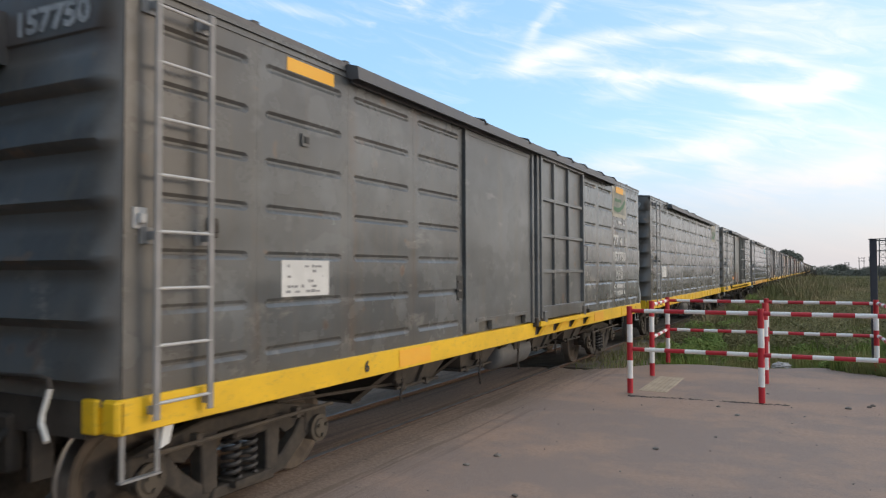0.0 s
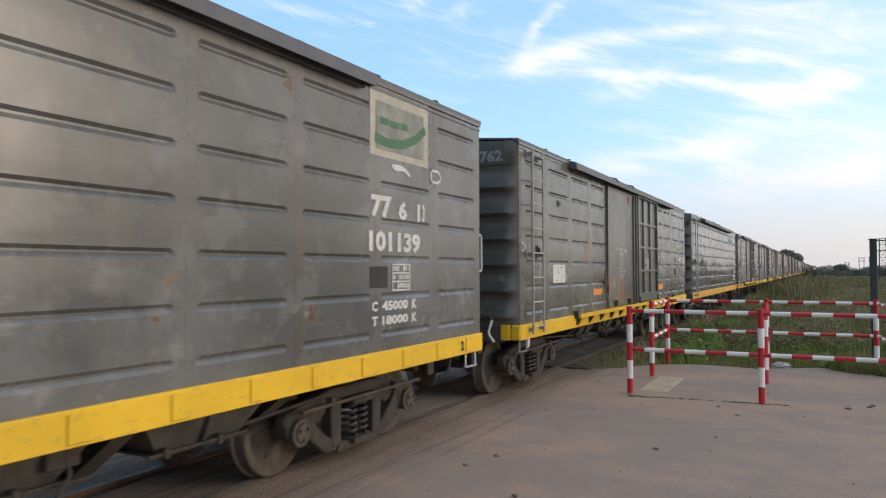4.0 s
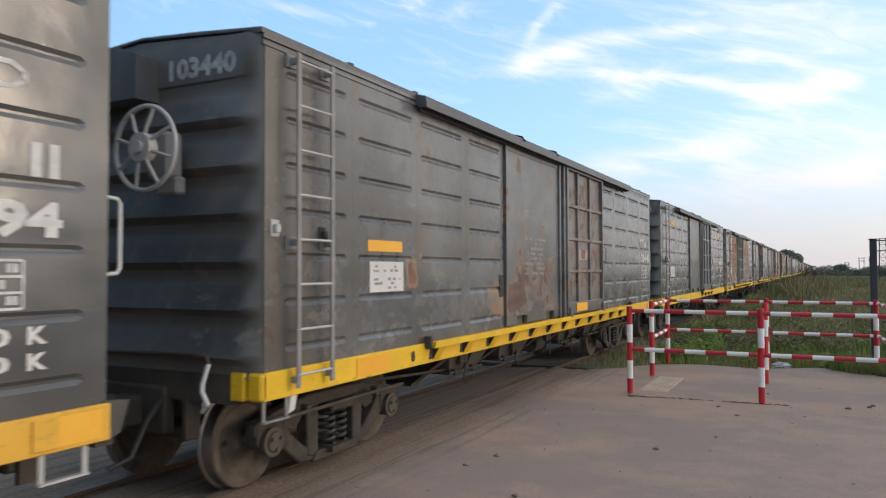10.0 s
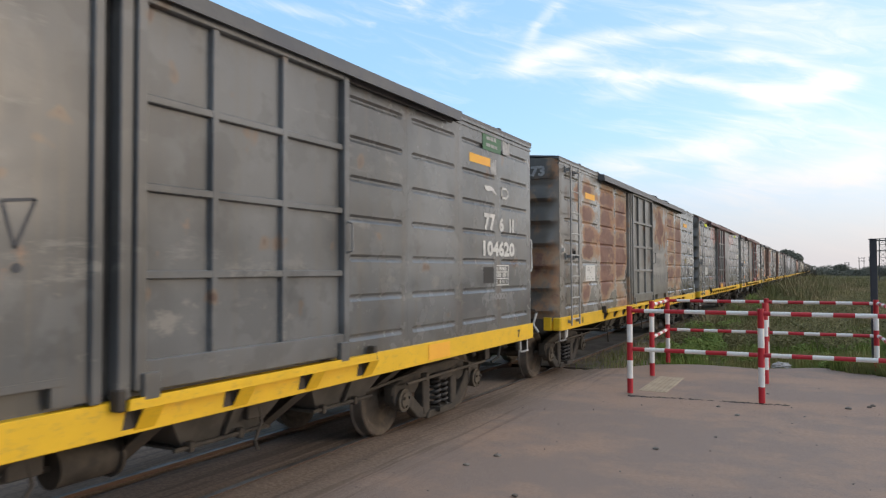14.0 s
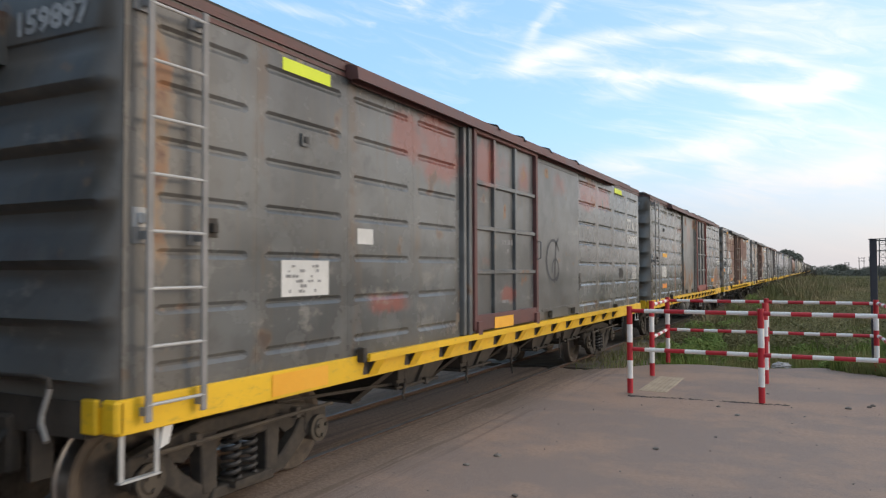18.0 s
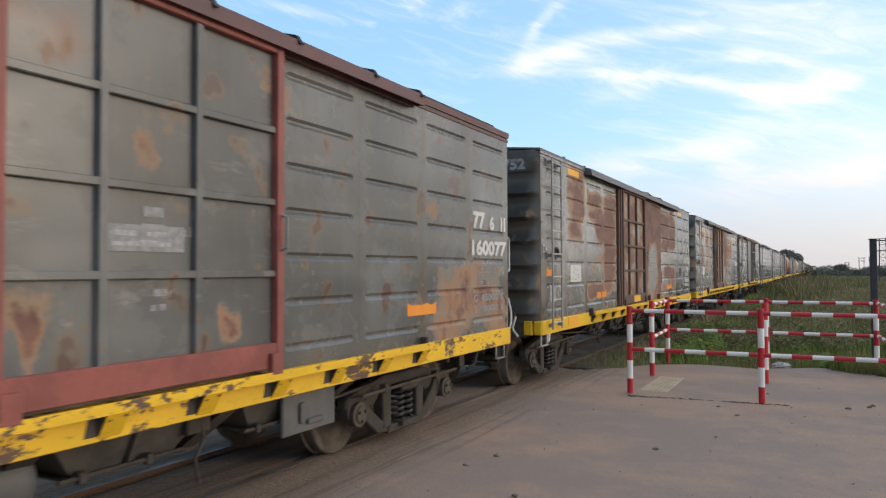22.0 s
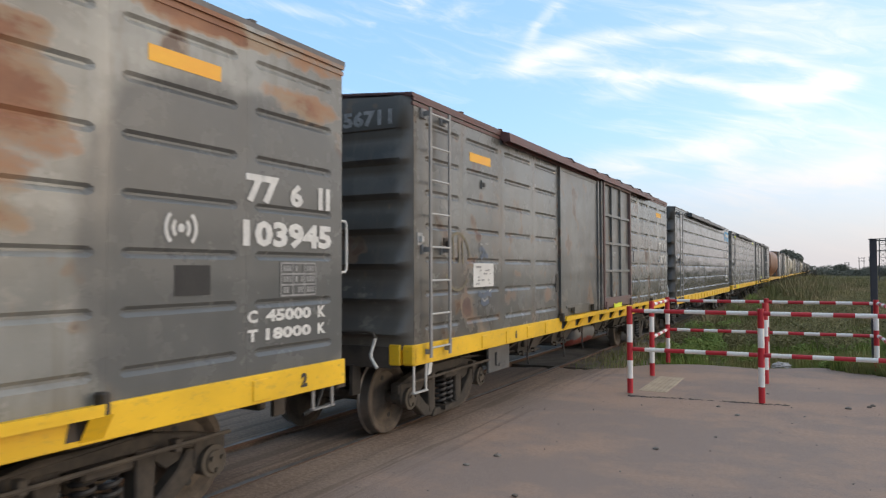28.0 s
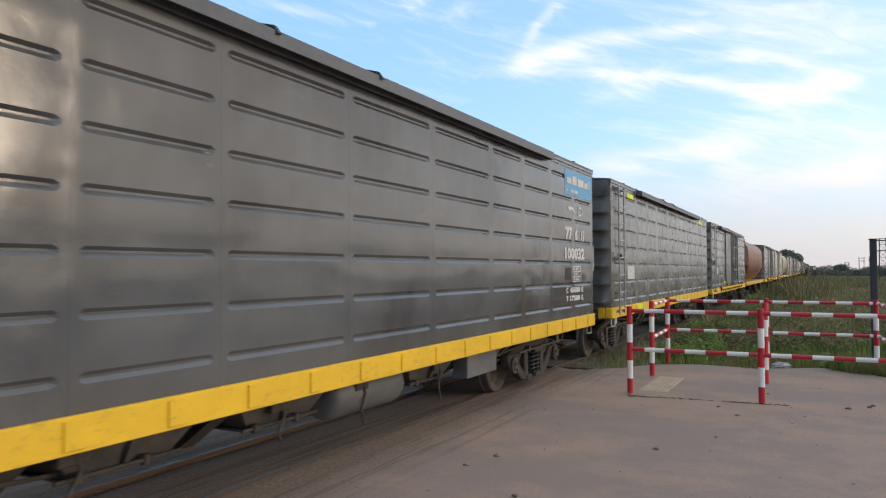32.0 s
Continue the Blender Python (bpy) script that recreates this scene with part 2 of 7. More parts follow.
    cut = 0.78 - 0.27 * rust
    if panels:
        # rust that starts in the middle of each field between ribs and seams
        wz = k.math("SINE", k.math("MULTIPLY", k.math("SUBTRACT", z, 1.294), 2 * math.pi / 0.354))
        rr = k.math("MULTIPLY", rr, 0.8)
        rr = k.math("ADD", rr, k.math("MULTIPLY", wz, 0.022))
        rr = k.math("SUBTRACT", rr, k.math("MULTIPLY", seam, 0.09))
        cut = 0.575
    if spots:
        rr = k.math("ADD", rr, k.math("MULTIPLY", patches(spots), 0.30))
    if bare:
        rr = k.math("SUBTRACT", rr, k.math("MULTIPLY", patches(bare), 0.34))
    if fresh:
        # fields that have been painted over in a darker grey
        new_coat = k.step(patches(fresh), 0.30, 0.42)
        col = k.mix(new_coat, col, k.mix(mid, (0.088, 0.094, 0.094), (0.135, 0.140, 0.138)))
        rr = k.math("SUBTRACT", rr, k.math("MULTIPLY", new_coat, 0.10))
    halo = k.step(rr, cut - 0.10, cut + 0.01)
    core = k.step(rr, cut + 0.0, cut + 0.09)
    if flake or seed in (12, 72):
        halo = k.math("MULTIPLY", halo, 0.45)
    col = k.mix(k.math("MULTIPLY", halo, 0.80), col, k.mix(k.step(r3, 0.38, 0.62), (0.34, 0.235, 0.145), (0.37, 0.180, 0.085)))
    dark_rust, light_rust = ((0.085, 0.048, 0.040), (0.150, 0.085, 0.062)) if flake or seed in (12, 72) else ((0.150, 0.072, 0.056), (0.205, 0.105, 0.078)) if not 0 < panels < 0.75 else ((0.235, 0.108, 0.062), (0.335, 0.160, 0.082))
    rustc = k.mix(k.step(r3, 0.36, 0.66), dark_rust, light_rust)
    rustc = k.mix(k.math("MULTIPLY", k.step(r2, 0.50, 0.70), 0.35), rustc, tuple(v * 0.62 for v in dark_rust))
    rustc = k.mix(k.math("MULTIPLY", k.step(scuff, 0.56, 0.70), 0.40), rustc, (0.29, 0.20, 0.14))
    col = k.mix(core, col, rustc)
    rg = k.math("ADD", rough, k.math("MULTIPLY", halo, 0.40), True)
    rg = k.math("ADD", rg, k.math("MULTIPLY", k.step(mid, 0.4, 0.7), 0.10), True)
    # the sheets bow a little between the ribs and wave along their length
    soft = k.noise(0.8, 2, stretch=(1, 0.45, 1.6), shift=(s[1], s[0], 2))
    dent = k.noise(2.2, 2, 0.4, shift=(s[2], 4, s[0]))
    bow = k.math("COSINE", k.math("MULTIPLY", k.math("SUBTRACT", z, 1.382), 2 * math.pi / 0.354))
    bow = k.math("MULTIPLY", bow, k.step(k.noise(0.7, 2, shift=(s[0], 3, s[1])), 0.35, 0.65, 0.0003, 0.0007 * dents))
    weld = k.math("MULTIPLY", seam, 0.0030)
    nrm = k.bump(k.math("ADD", bow, weld), 1.0, 1.0)
    nrm = k.bump(soft, 0.22 * min(dents, 1.3), 0.08, nrm)
    nrm = k.bump(dent, 0.10 * dents, 0.04, nrm)
    if dents > 2.1:
        # a buckled stretch of the side
        dy, dz = k.math("MULTIPLY", k.math("SUBTRACT", y, 2.6), 0.8), k.math("MULTIPLY", k.math("SUBTRACT", z, 2.25), 1.3)
        zone = k.math("POWER", 2.718, k.math("MULTIPLY", k.math("ADD", k.math("MULTIPLY", dy, dy), k.math("MULTIPLY", dz, dz)), -1.0))
        nrm = k.bump(k.math("MULTIPLY", zone, k.noise(1.8, 1, 0.3, stretch=(1, 1.5, 1), shift=(1, 7, 2))), 1.0, 0.06, nrm)
    nrm = k.bump(k.math("ADD", grain, k.math("MULTIPLY", core, 0.6)), 0.12, 0.006, nrm)
    return k.done(col, rg, 0.0, nrm, 0.60 if dents > 1.5 else 0.52)


@functools.cache
def m_simple(name, a, b, rough=0.6, metal=0.0, scale=3.0, grain=40.0, bump=0.15):
    """Two colours mottled together, with fine relief."""
    k = Nodes(name)
    f = k.step(k.noise(scale, 5, 0.6), 0.35, 0.68)
    g = k.noise(grain, 3)
    col = k.mix(f, a, b)
    col = k.mix(k.math("MULTIPLY", g, 0.25), col, tuple(c * 0.6 for c in a))
    return k.done(col, k.math("ADD", k.math("MULTIPLY", f, 0.12), rough, True), metal, k.bump(g, bump, 0.006))


@functools.cache
def m_yellow(name, base, wear, seed):
    """Safety yellow on the side sill: chips down to rust and grime."""
    k = Nodes(name)
    s = (seed, seed * 2.1, seed * 0.7)
    d = k.noise(2.2, 5, 0.6, stretch=(1, 0.6, 1), shift=s)
    f = k.noise(16, 5, 0.65, stretch=(1, 0.7, 1.6), shift=s)
    col = k.mix(k.step(d, 0.35, 0.7), tuple(c * 0.85 for c in base), base)
    col = k.mix(k.math("MULTIPLY", k.step(f, 0.52, 0.72), 0.35), col, (0.30, 0.20, 0.06))
    w = k.math("ADD", k.math("MULTIPLY", d, 0.6), k.math("MULTIPLY", f, 0.4))
    chip = k.step(w, 0.70 - 0.20 * wear, 0.74 - 0.20 * wear)
    col = k.mix(chip, col, k.mix(f, (0.06, 0.05, 0.045), (0.16, 0.08, 0.045)))
    return k.done(col, 0.5, 0.0, k.bump(f, 0.2, 0.004))


M_UNDER = m_simple("underframe_grime_and_shade", (0.036, 0.031, 0.026), (0.085, 0.070, 0.056), 0.75)
M_CAST = m_simple("bogie_cast_steel", (0.034, 0.029, 0.024), (0.080, 0.066, 0.051), 0.75, 0.0, 7.0, 30.0, 0.4)
M_SPRING = m_simple("spring_steel", (0.035, 0.033, 0.032), (0.075, 0.068, 0.060), 0.55, 0.2)
M_CAP = m_simple("axle_cap_dust", (0.060, 0.050, 0.040), (0.125, 0.102, 0.075), 0.8)
M_WHEEL = m_simple("wheel_face", (0.075, 0.060, 0.047), (0.155, 0.122, 0.092), 0.75, 0.1, 6.0)
M_TREAD = m_simple("wheel_tread", (0.42, 0.40, 0.38), (0.30, 0.28, 0.26), 0.28, 0.9)
M_BAR = m_simple("galvanised_bar", (0.42, 0.42, 0.41), (0.55, 0.55, 0.53), 0.5, 0.1)
M_BAR_OLD = m_simple("grey_painted_bar", (0.20, 0.20, 0.195), (0.30, 0.29, 0.28), 0.5)
M_WHITE = m_simple("white_paint", (0.62, 0.62, 0.59), (0.75, 0.75, 0.72), 0.55)
M_LETTER = m_simple("stencil_white", (0.58, 0.58, 0.56), (0.74, 0.74, 0.71), 0.6, 0.0, 14.0)
M_FADED = m_simple("faded_stencil", (0.22, 0.225, 0.225), (0.36, 0.36, 0.355), 0.6, 0.0, 20.0)
M_WORN = m_simple("worn_stencil", (0.30, 0.305, 0.305), (0.50, 0.50, 0.49), 0.6, 0.0, 18.0)
M_BLACK = m_simple("black_marking_and_recess", (0.02, 0.02, 0.02), (0.04, 0.04, 0.038), 0.6)
M_ORANGE = m_simple("orange_reflector", (0.85, 0.25, 0.02), (0.92, 0.36, 0.03), 0.45, 0.0, 2.0)
M_AMBER = m_simple("amber_reflector", (0.90, 0.42, 0.03), (0.95, 0.50, 0.05), 0.45, 0.0, 2.0)
M_LIME = m_simple("lime_reflector", (0.72, 0.86, 0.02), (0.80, 0.92, 0.05), 0.45, 0.0, 2.0)
M_PLATE = m_simple("dark_plate", (0.022, 0.022, 0.023), (0.045, 0.044, 0.042), 0.7)
M_TEAL = m_simple("teal_band", (0.05, 0.30, 0.36), (0.08, 0.38, 0.44), 0.5)
M_SKYBLUE = m_simple("blue_band", (0.10, 0.36, 0.62), (0.14, 0.42, 0.68), 0.5)
M_CREAM = m_simple("cream_board", (0.42, 0.39, 0.32), (0.56, 0.52, 0.43), 0.6, 0.0, 6.0)
M_GREEN = m_simple("green_band", (0.03, 0.13, 0.06), (0.06, 0.18, 0.09), 0.5)
M_BOARD = m_simple("board_worn_field", (0.20, 0.215, 0.19), (0.36, 0.355, 0.30), 0.6, 0.0, 5.0)
M_KHAKI = m_simple("old_emblem_ochre", (0.13, 0.115, 0.075), (0.20, 0.170, 0.095), 0.5, 0.0, 10.0)
M_DAUB = m_simple("faded_blue_daub", (0.075, 0.105, 0.155), (0.13, 0.160, 0.200), 0.5, 0.0, 9.0)
M_OCHRE = m_simple("faded_ochre", (0.34, 0.25, 0.07), (0.42, 0.32, 0.10), 0.6, 0.0, 14.0)
M_GRAFF = m_simple("spray_scrawl", (0.05, 0.055, 0.065), (0.09, 0.095, 0.105), 0.6)
M_CHUTE = m_simple("chute_steel", (0.050, 0.046, 0.040), (0.105, 0.094, 0.081), 0.65, 0.0, 3.5)
M_TANK = m_simple("tank_grey", (0.10, 0.105, 0.105), (0.16, 0.16, 0.155), 0.5)


def m_tank_two():
    """A grey air tank whose paint has worn to red primer along its foot."""
    k = Nodes("tank_red_foot")
    z = k.xyz()[2]
    edge = k.math("ADD", z, k.math("MULTIPLY", k.math("SUBTRACT", k.noise(5, 4, 0.6), 0.5), 0.22))
    grey = k.mix(k.noise(4, 4), (0.10, 0.105, 0.105), (0.19, 0.19, 0.18))
    red = k.mix(k.noise(9, 4), (0.16, 0.030, 0.022), (0.26, 0.060, 0.040))
    return k.done(k.mix(k.step(edge, -0.06, -0.09), grey, red), 0.5)


M_TANK_RED = m_tank_two()
M_ROOF_RED = m_simple("roof_red_oxide", (0.10, 0.045, 0.04), (0.16, 0.07, 0.06), 0.5)
M_ROOF_GREY = m_simple("roof_grey", (0.10, 0.10, 0.105), (0.17, 0.165, 0.16), 0.5)
M_DOOR_RED = m_simple("door_frame_red", (0.22, 0.060, 0.050), (0.34, 0.095, 0.075), 0.5)


# ---- mesh helpers ----
def finish(name, bm, mats, smooth=False):
    me = bpy.data.meshes.new(name)
    bm.normal_update()
    bm.to_mesh(me)
    bm.free()
    for q in (mats if isinstance(mats, (list, tuple)) else [mats]):
        me.materials.append(q)
    if smooth:
        me.shade_smooth()
        me.set_sharp_from_angle(angle=radians(38))
    return me


def part(name, bm, material, parent, label="", smooth=False):
    """One mesh object under a thing or a part."""
    ob = new(name, bm if isinstance(bm, bpy.types.Mesh) else finish(name, bm, material, smooth))
    ob.parent = parent
    return tagged(ob, label)


def box(bm, x0, x1, y0, y1, z0, z1, bevel=0.0, mi=0):
    v = [bm.verts.new(p) for p in ((x0, y0, z0), (x1, y0, z0), (x1, y1, z0), (x0, y1, z0), (x0, y0, z1), (x1, y0, z1), (x1, y1, z1), (x0, y1, z1))]
    fs = [bm.faces.new([v[i] for i in q]) for q in ((3, 2, 1, 0), (4, 5, 6, 7), (0, 1, 5, 4), (1, 2, 6, 5), (2, 3, 7, 6), (3, 0, 4, 7))]
    for f in fs:
        f.material_index = mi
    if bevel:
        es = list({e for f in fs for e in f.edges})
        bmesh.ops.bevel(bm, geom=es, offset=bevel, segments=1, affect="EDGES", profile=0.5)
    return bm


def rod(bm, a, b, r, n=8, r2=None, mi=0):
    """A closed cylinder or cone from a to b."""
    a, b = Vector(a), Vector(b)
    q = (b - a).to_track_quat("Z", "Y")
    r2 = r if r2 is None else r2
    rings = []
    for p, s in ((a, r), (b, r2)):
        rings.append([bm.verts.new(p + q @ Vector((s * math.cos(i * 2 * math.pi / n), s * math.sin(i * 2 * math.pi / n), 0))) for i in range(n)])
    fs = [bm.faces.new((rings[0][i], rings[0][(i + 1) % n], rings[1][(i + 1) % n], rings[1][i])) for i in range(n)]
    fs.append(bm.faces.new(rings[0][::-1]))
    fs.append(bm.faces.new(rings[1]))
    for f in fs:
        f.material_index = mi
    return bm


def pipe(bm, pts, r, n=7):
    """A bent round bar through pts."""
    pts = [Vector(p) for p in pts]
    rings = []
    for i, p in enumerate(pts):
        d = (pts[min(i + 1, len(pts) - 1)] - pts[max(i - 1, 0)]).normalized()
        q = d.to_track_quat("Z", "Y")
        rings.append([bm.verts.new(p + q @ Vector((r * math.cos(j * 2 * math.pi / n), r * math.sin(j * 2 * math.pi / n), 0))) for j in range(n)])
    for a, b in zip(rings, rings[1:]):
        # pair each ring with the nearest turn of the next
        k = min(range(n), key=lambda s: sum((a[j].co - b[(j + s) % n].co).length for j in range(n)))
        for j in range(n):
            bm.faces.new((a[j], a[(j + 1) % n], b[(j + 1 + k) % n], b[(j + k) % n]))
    bm.faces.new(rings[0][::-1])
    bm.faces.new(rings[-1])
    return bm


def slab(bm, prof, axis, a, b, mi=0):
    """A closed outline extruded along an axis; the outline is in the two other axes, in order."""
    def at(p, t):
        return {"x": (t, p[0], p[1]), "y": (p[0], t, p[1]), "z": (p[0], p[1], t)}[axis]
    r0 = [bm.verts.new(at(p, a)) for p in prof]
    r1 = [bm.verts.new(at(p, b)) for p in prof]
    n = len(prof)
    fs = [bm.faces.new((r0[i], r0[(i + 1) % n], r1[(i + 1) % n], r1[i])) for i in range(n)]
    fs += [bm.faces.new(r0[::-1]), bm.faces.new(r1)]
    for f in fs:
        f.material_index = mi
    bmesh.ops.recalc_face_normals(bm, faces=fs)
    return bm


def lathe_x(bm, prof, y, z, n=28, mats=None):
    """Turns a profile of (x, r) round an axis parallel to x."""
    rings = [[bm.verts.new((x, y + r * math.cos(i * 2 * math.pi / n), z + r * math.sin(i * 2 * math.pi / n))) for i in range(n)] for x, r in prof]
    for j, (a, b) in enumerate(zip(rings, rings[1:])):
        for i in range(n):
            f = bm.faces.new((a[i], b[i], b[(i + 1) % n], a[(i + 1) % n]))
            if mats:
                f.material_index = mats[j]
    return bm


@functools.cache
def words(text, size, bold=0.0):
    """The built-in font's outlines of a text as flat triangles, centred, 1 unit per metre of letter height."""
    cu = bpy.data.curves.new("words", "FONT")
    cu.body, cu.size, cu.offset, cu.resolution_u = text, 1.0, bold, 2
    ob = bpy.data.objects.new("words", cu)
    scene.collection.objects.link(ob)
    bpy.context.view_layer.update()
    me = bpy.data.meshes.new_from_object(ob.evaluated_get(bpy.context.evaluated_depsgraph_get()))
    co = [v.co.copy() for v in me.vertices]
    polys = [tuple(p.vertices) for p in me.polygons]
    bpy.data.objects.remove(ob)
    bpy.data.curves.remove(cu)
    bpy.data.meshes.remove(me)
    return co, polys


def lettering(name, text, parent, y0, y1, z0, z1, mat, x=None, plane="side", label=""):
    tok = text.split()
    if len(tok) > 1:
        # each word is a part of its own
        n, at = sum(len(t) for t in tok) + 0.8 * (len(tok) - 1), 0.0
        for t in tok:
            lettering(name, t, parent, y0 + (y1 - y0) * at / n, y0 + (y1 - y0) * (at + len(t)) / n, z0, z1, mat, x, plane, label)
            at += len(t) + 0.8
        return None
    return one_word(name, text, parent, y0, y1, z0, z1, mat, x, plane, label)


def one_word(name, text, parent, y0, y1, z0, z1, mat, x, plane, label):
    """Writing stretched to a box on the near side (along +y) or on the front end (along x)."""
    co, polys = words(text, 1, 0.046)
    ax, bx = min(c.x for c in co), max(c.x for c in co)
    ay, by = min(c.y for c in co), max(c.y for c in co)
    bm = bmesh.new()
    vs = []
    for c in co:
        a = y0 + (c.x - ax) / (bx - ax) * (y1 - y0)
        b = z0 + (c.y - ay) / (by - ay) * (z1 - z0)
        vs.append(bm.verts.new((x, a, b) if plane == "side" else (a, x, b)))
    for p in polys:
        bm.faces.new([vs[i] for i in p])
    return part(name, bm, mat, parent, label)


def bars(name, parent, y0, y1, z0, z1, rows, mat, seed, x=HALF + 0.006, label="", fill=0.8, board=None):
    """Writing that cannot be read: broken bars of its size."""
    rnd = random.Random(seed)
    bm = bmesh.new()
    if board:
        quad_side(bm, y0, y1, z0, z1, x - 0.002, 1)
        y0, y1, z0, z1 = y0 + 0.03, y1 - 0.03, z0 + 0.02, z1 - 0.02
    h = (z1 - z0) / rows
    for i in range(rows):
        y = y0 + rnd.uniform(0, 0.1) * (y1 - y0)
        end = y1 - rnd.uniform(0, 0.2) * (y1 - y0)
        while y < end:
            w = min(end - y, h * rnd.uniform(0.5, 1.7))
            if rnd.random() < fill:
                quad_side(bm, y, y + w, z0 + h * (i + 0.2), z0 + h * (i + rnd.uniform(0.6, 0.85)), x)
            y += w + h * 0.22
    return tagged(part(name, bm, [mat, board] if board else mat, parent, label), kind="stuff")


def quad_side(bm, y0, y1, z0, z1, x, mi=0, lean=0.0):
    f = bm.faces.new([bm.verts.new(p) for p in ((x, y0, z0), (x, y1, z0), (x, y1 + lean, z1), (x, y0 + lean, z1))])
    f.material_index = mi
    return f


def sticker(parent, y, z, w, h, mat, label, x=None, name="reflector", torn=0, seed=0):
    """A thin reflective patch or card on the near side."""
    x = HALF + 0.0035 if x is None else x
    bm = bmesh.new()
    rnd = random.Random(seed)
    if torn:
        top = [(y + w * i / 6, z + h * (1 - (rnd.random() * 0.35 if 0 < i < 6 else 0))) for i in range(7)]
        prof = [(y, z), (y + w, z)] + top[::-1]
    else:
        prof = [(y, z), (y + w, z), (y + w, z + h), (y, z + h)]
    slab(bm, prof, "x", x - 0.0025, x)
    return part(name, bm, mat, parent, label)


# ---- wagon pieces (wagon space: x across, near side +; y back from the front end; z above the rail) ----
RIBS = [1.205 + 0.354 * i for i in range(7)]
BASE_Z, EAVE_Z = 1.043, 3.60


@functools.cache
def mesh_panel(y0, y1, mat, ribbed=True, foot=BASE_Z, margin=0.09, top=EAVE_Z):
    """One pressed side sheet with seven sunken ribs, 22 mm deep."""
    bm = bmesh.new()
    x, d, h = HALF, 0.022, 0.034
    a, b = y0 + 0.0006, y1 - 0.0006
    c, e = a + (0.24 if y0 < 0.1 else margin), b - (0.15 if y1 > 14 else margin)

    def q(pts):
        bm.faces.new([bm.verts.new(p) for p in pts])
    zs = foot
    if ribbed:
        for zc in RIBS:
            z0, z1 = zc - h, zc + h
            q(((x, a, zs), (x, b, zs), (x, b, z0), (x, a, z0)))
            # the rib: rounded ends, sloping lips
            o = [(x, c + 0.035, z0), (x, e - 0.035, z0), (x, e, z0 + 0.02), (x, e, z1 - 0.02), (x, e - 0.035, z1), (x, c + 0.035, z1), (x, c, z1 - 0.02), (x, c, z0 + 0.02)]
            i = [(x - d, c + 0.055, zc - 0.004), (x - d, e - 0.055, zc - 0.004), (x - d, e - 0.045, zc + 0.001), (x - d, e - 0.045, zc + 0.007), (x - d, e - 0.055, zc + 0.011), (x - d, c + 0.055, zc + 0.011), (x - d, c + 0.045, zc + 0.007), (x - d, c + 0.045, zc + 0.001)]
            vo = [bm.verts.new(p) for p in o]
            vi = [bm.verts.new(p) for p in i]
            for k in range(8):
                bm.faces.new((vo[k], vo[(k + 1) % 8], vi[(k + 1) % 8], vi[k]))
            bm.faces.new(vi)
            la, lb = bm.verts.new((x, a, z0)), bm.verts.new((x, a, z1))
            bm.faces.new((la, vo[0], vo[7], vo[6], vo[5], lb))
            ra, rb = bm.verts.new((x, b, z0)), bm.verts.new((x, b, z1))
            bm.faces.new((ra, rb, vo[4], vo[3], vo[2], vo[1]))
            zs = z1
    q(((x, a, zs), (x, b, zs), (x, b, top), (x, a, top)))
    # folded edges
    for yy, s in ((a, 1), (b, -1)):
        p = ((x, yy, foot), (x, yy, top), (x - 0.045, yy, top), (x - 0.045, yy, foot))
        q(p if s > 0 else p[::-1])
    bmesh.ops.remove_doubles(bm, verts=bm.verts, dist=0.0005)
    return finish("side_panel", bm, mat)


@functools.cache
def mesh_core(mat):
    """The box behind the sheets: far side, floor and lining."""
    bm = bmesh.new()
    box(bm, -HALF, HALF - 0.042, 0.03, CAR_LEN - 0.03, 1.00, EAVE_Z - 0.005)
    return finish("body_shell", bm, mat)


@functools.cache
def mesh_end(mat, seed, top_mat):
    """A corrugated end wall: six strong waves under a flat head band."""
    bm = bmesh.new()
    rnd = random.Random(seed)
    steps = []
    z = 1.0
    for i in range(int((3.22 - 1.0) / 0.03) + 1):
        zz = 1.0 + i * 0.03
        ph = ((zz - 1.015) % 0.358) / 0.358
        wave = 0.0 if ph < 0.27 else ((ph - 0.27) / 0.09 if ph < 0.36 else (1 - (ph - 0.36) / 0.64) ** 0.75)
        steps.append((zz, 0.080 * wave))
    steps += [(3.26, 0.0), (3.27, 0.02), (EAVE_Z - 0.03, 0.02), (EAVE_Z, 0.0)]
    xs = [-HALF, -HALF + 0.03, -HALF + 0.11, -HALF + 0.20] + [-0.9 + 0.3 * i for i in range(7)] + [HALF - 0.20, HALF - 0.11, HALF - 0.03, HALF - 0.002]
    grid = []
    for zz, dd in steps:
        row = []
        for x in xs:
            e = HALF - abs(x)
            f = min(1.0, max(0.0, (e - 0.03) / 0.12)) ** 0.7
            rr = max(0.0, 0.06 - e)          # rounded upright corner
            jit = (noise.noise((x * 1.7 + seed, zz * 1.3, seed * 2.1)) * 0.022) if dd and e > 0.1 and zz < 3.2 else 0
            row.append(bm.verts.new((x, -(dd + jit) * f + rr * 0.75, zz)))
        grid.append(row)
    for a, b in zip(grid, grid[1:]):
        for i in range(len(xs) - 1):
            bm.faces.new((a[i], a[i + 1], b[i + 1], b[i]))
    # gable up to the ridge
    top = grid[-1]
    ridge = [bm.verts.new((x, 0.0, EAVE_Z + 0.10 * (1 - abs(x) / HALF))) for x in xs[1:-1]]
    for i in range(1, len(xs) - 2):
        bm.faces.new((top[i], top[i + 1], ridge[i], ridge[i - 1]))
    bm.faces.new((top[0], top[1], ridge[0]))
    bm.faces.new((top[-2], top[-1], ridge[-1]))
    return finish("end_wall", bm, mat, True)


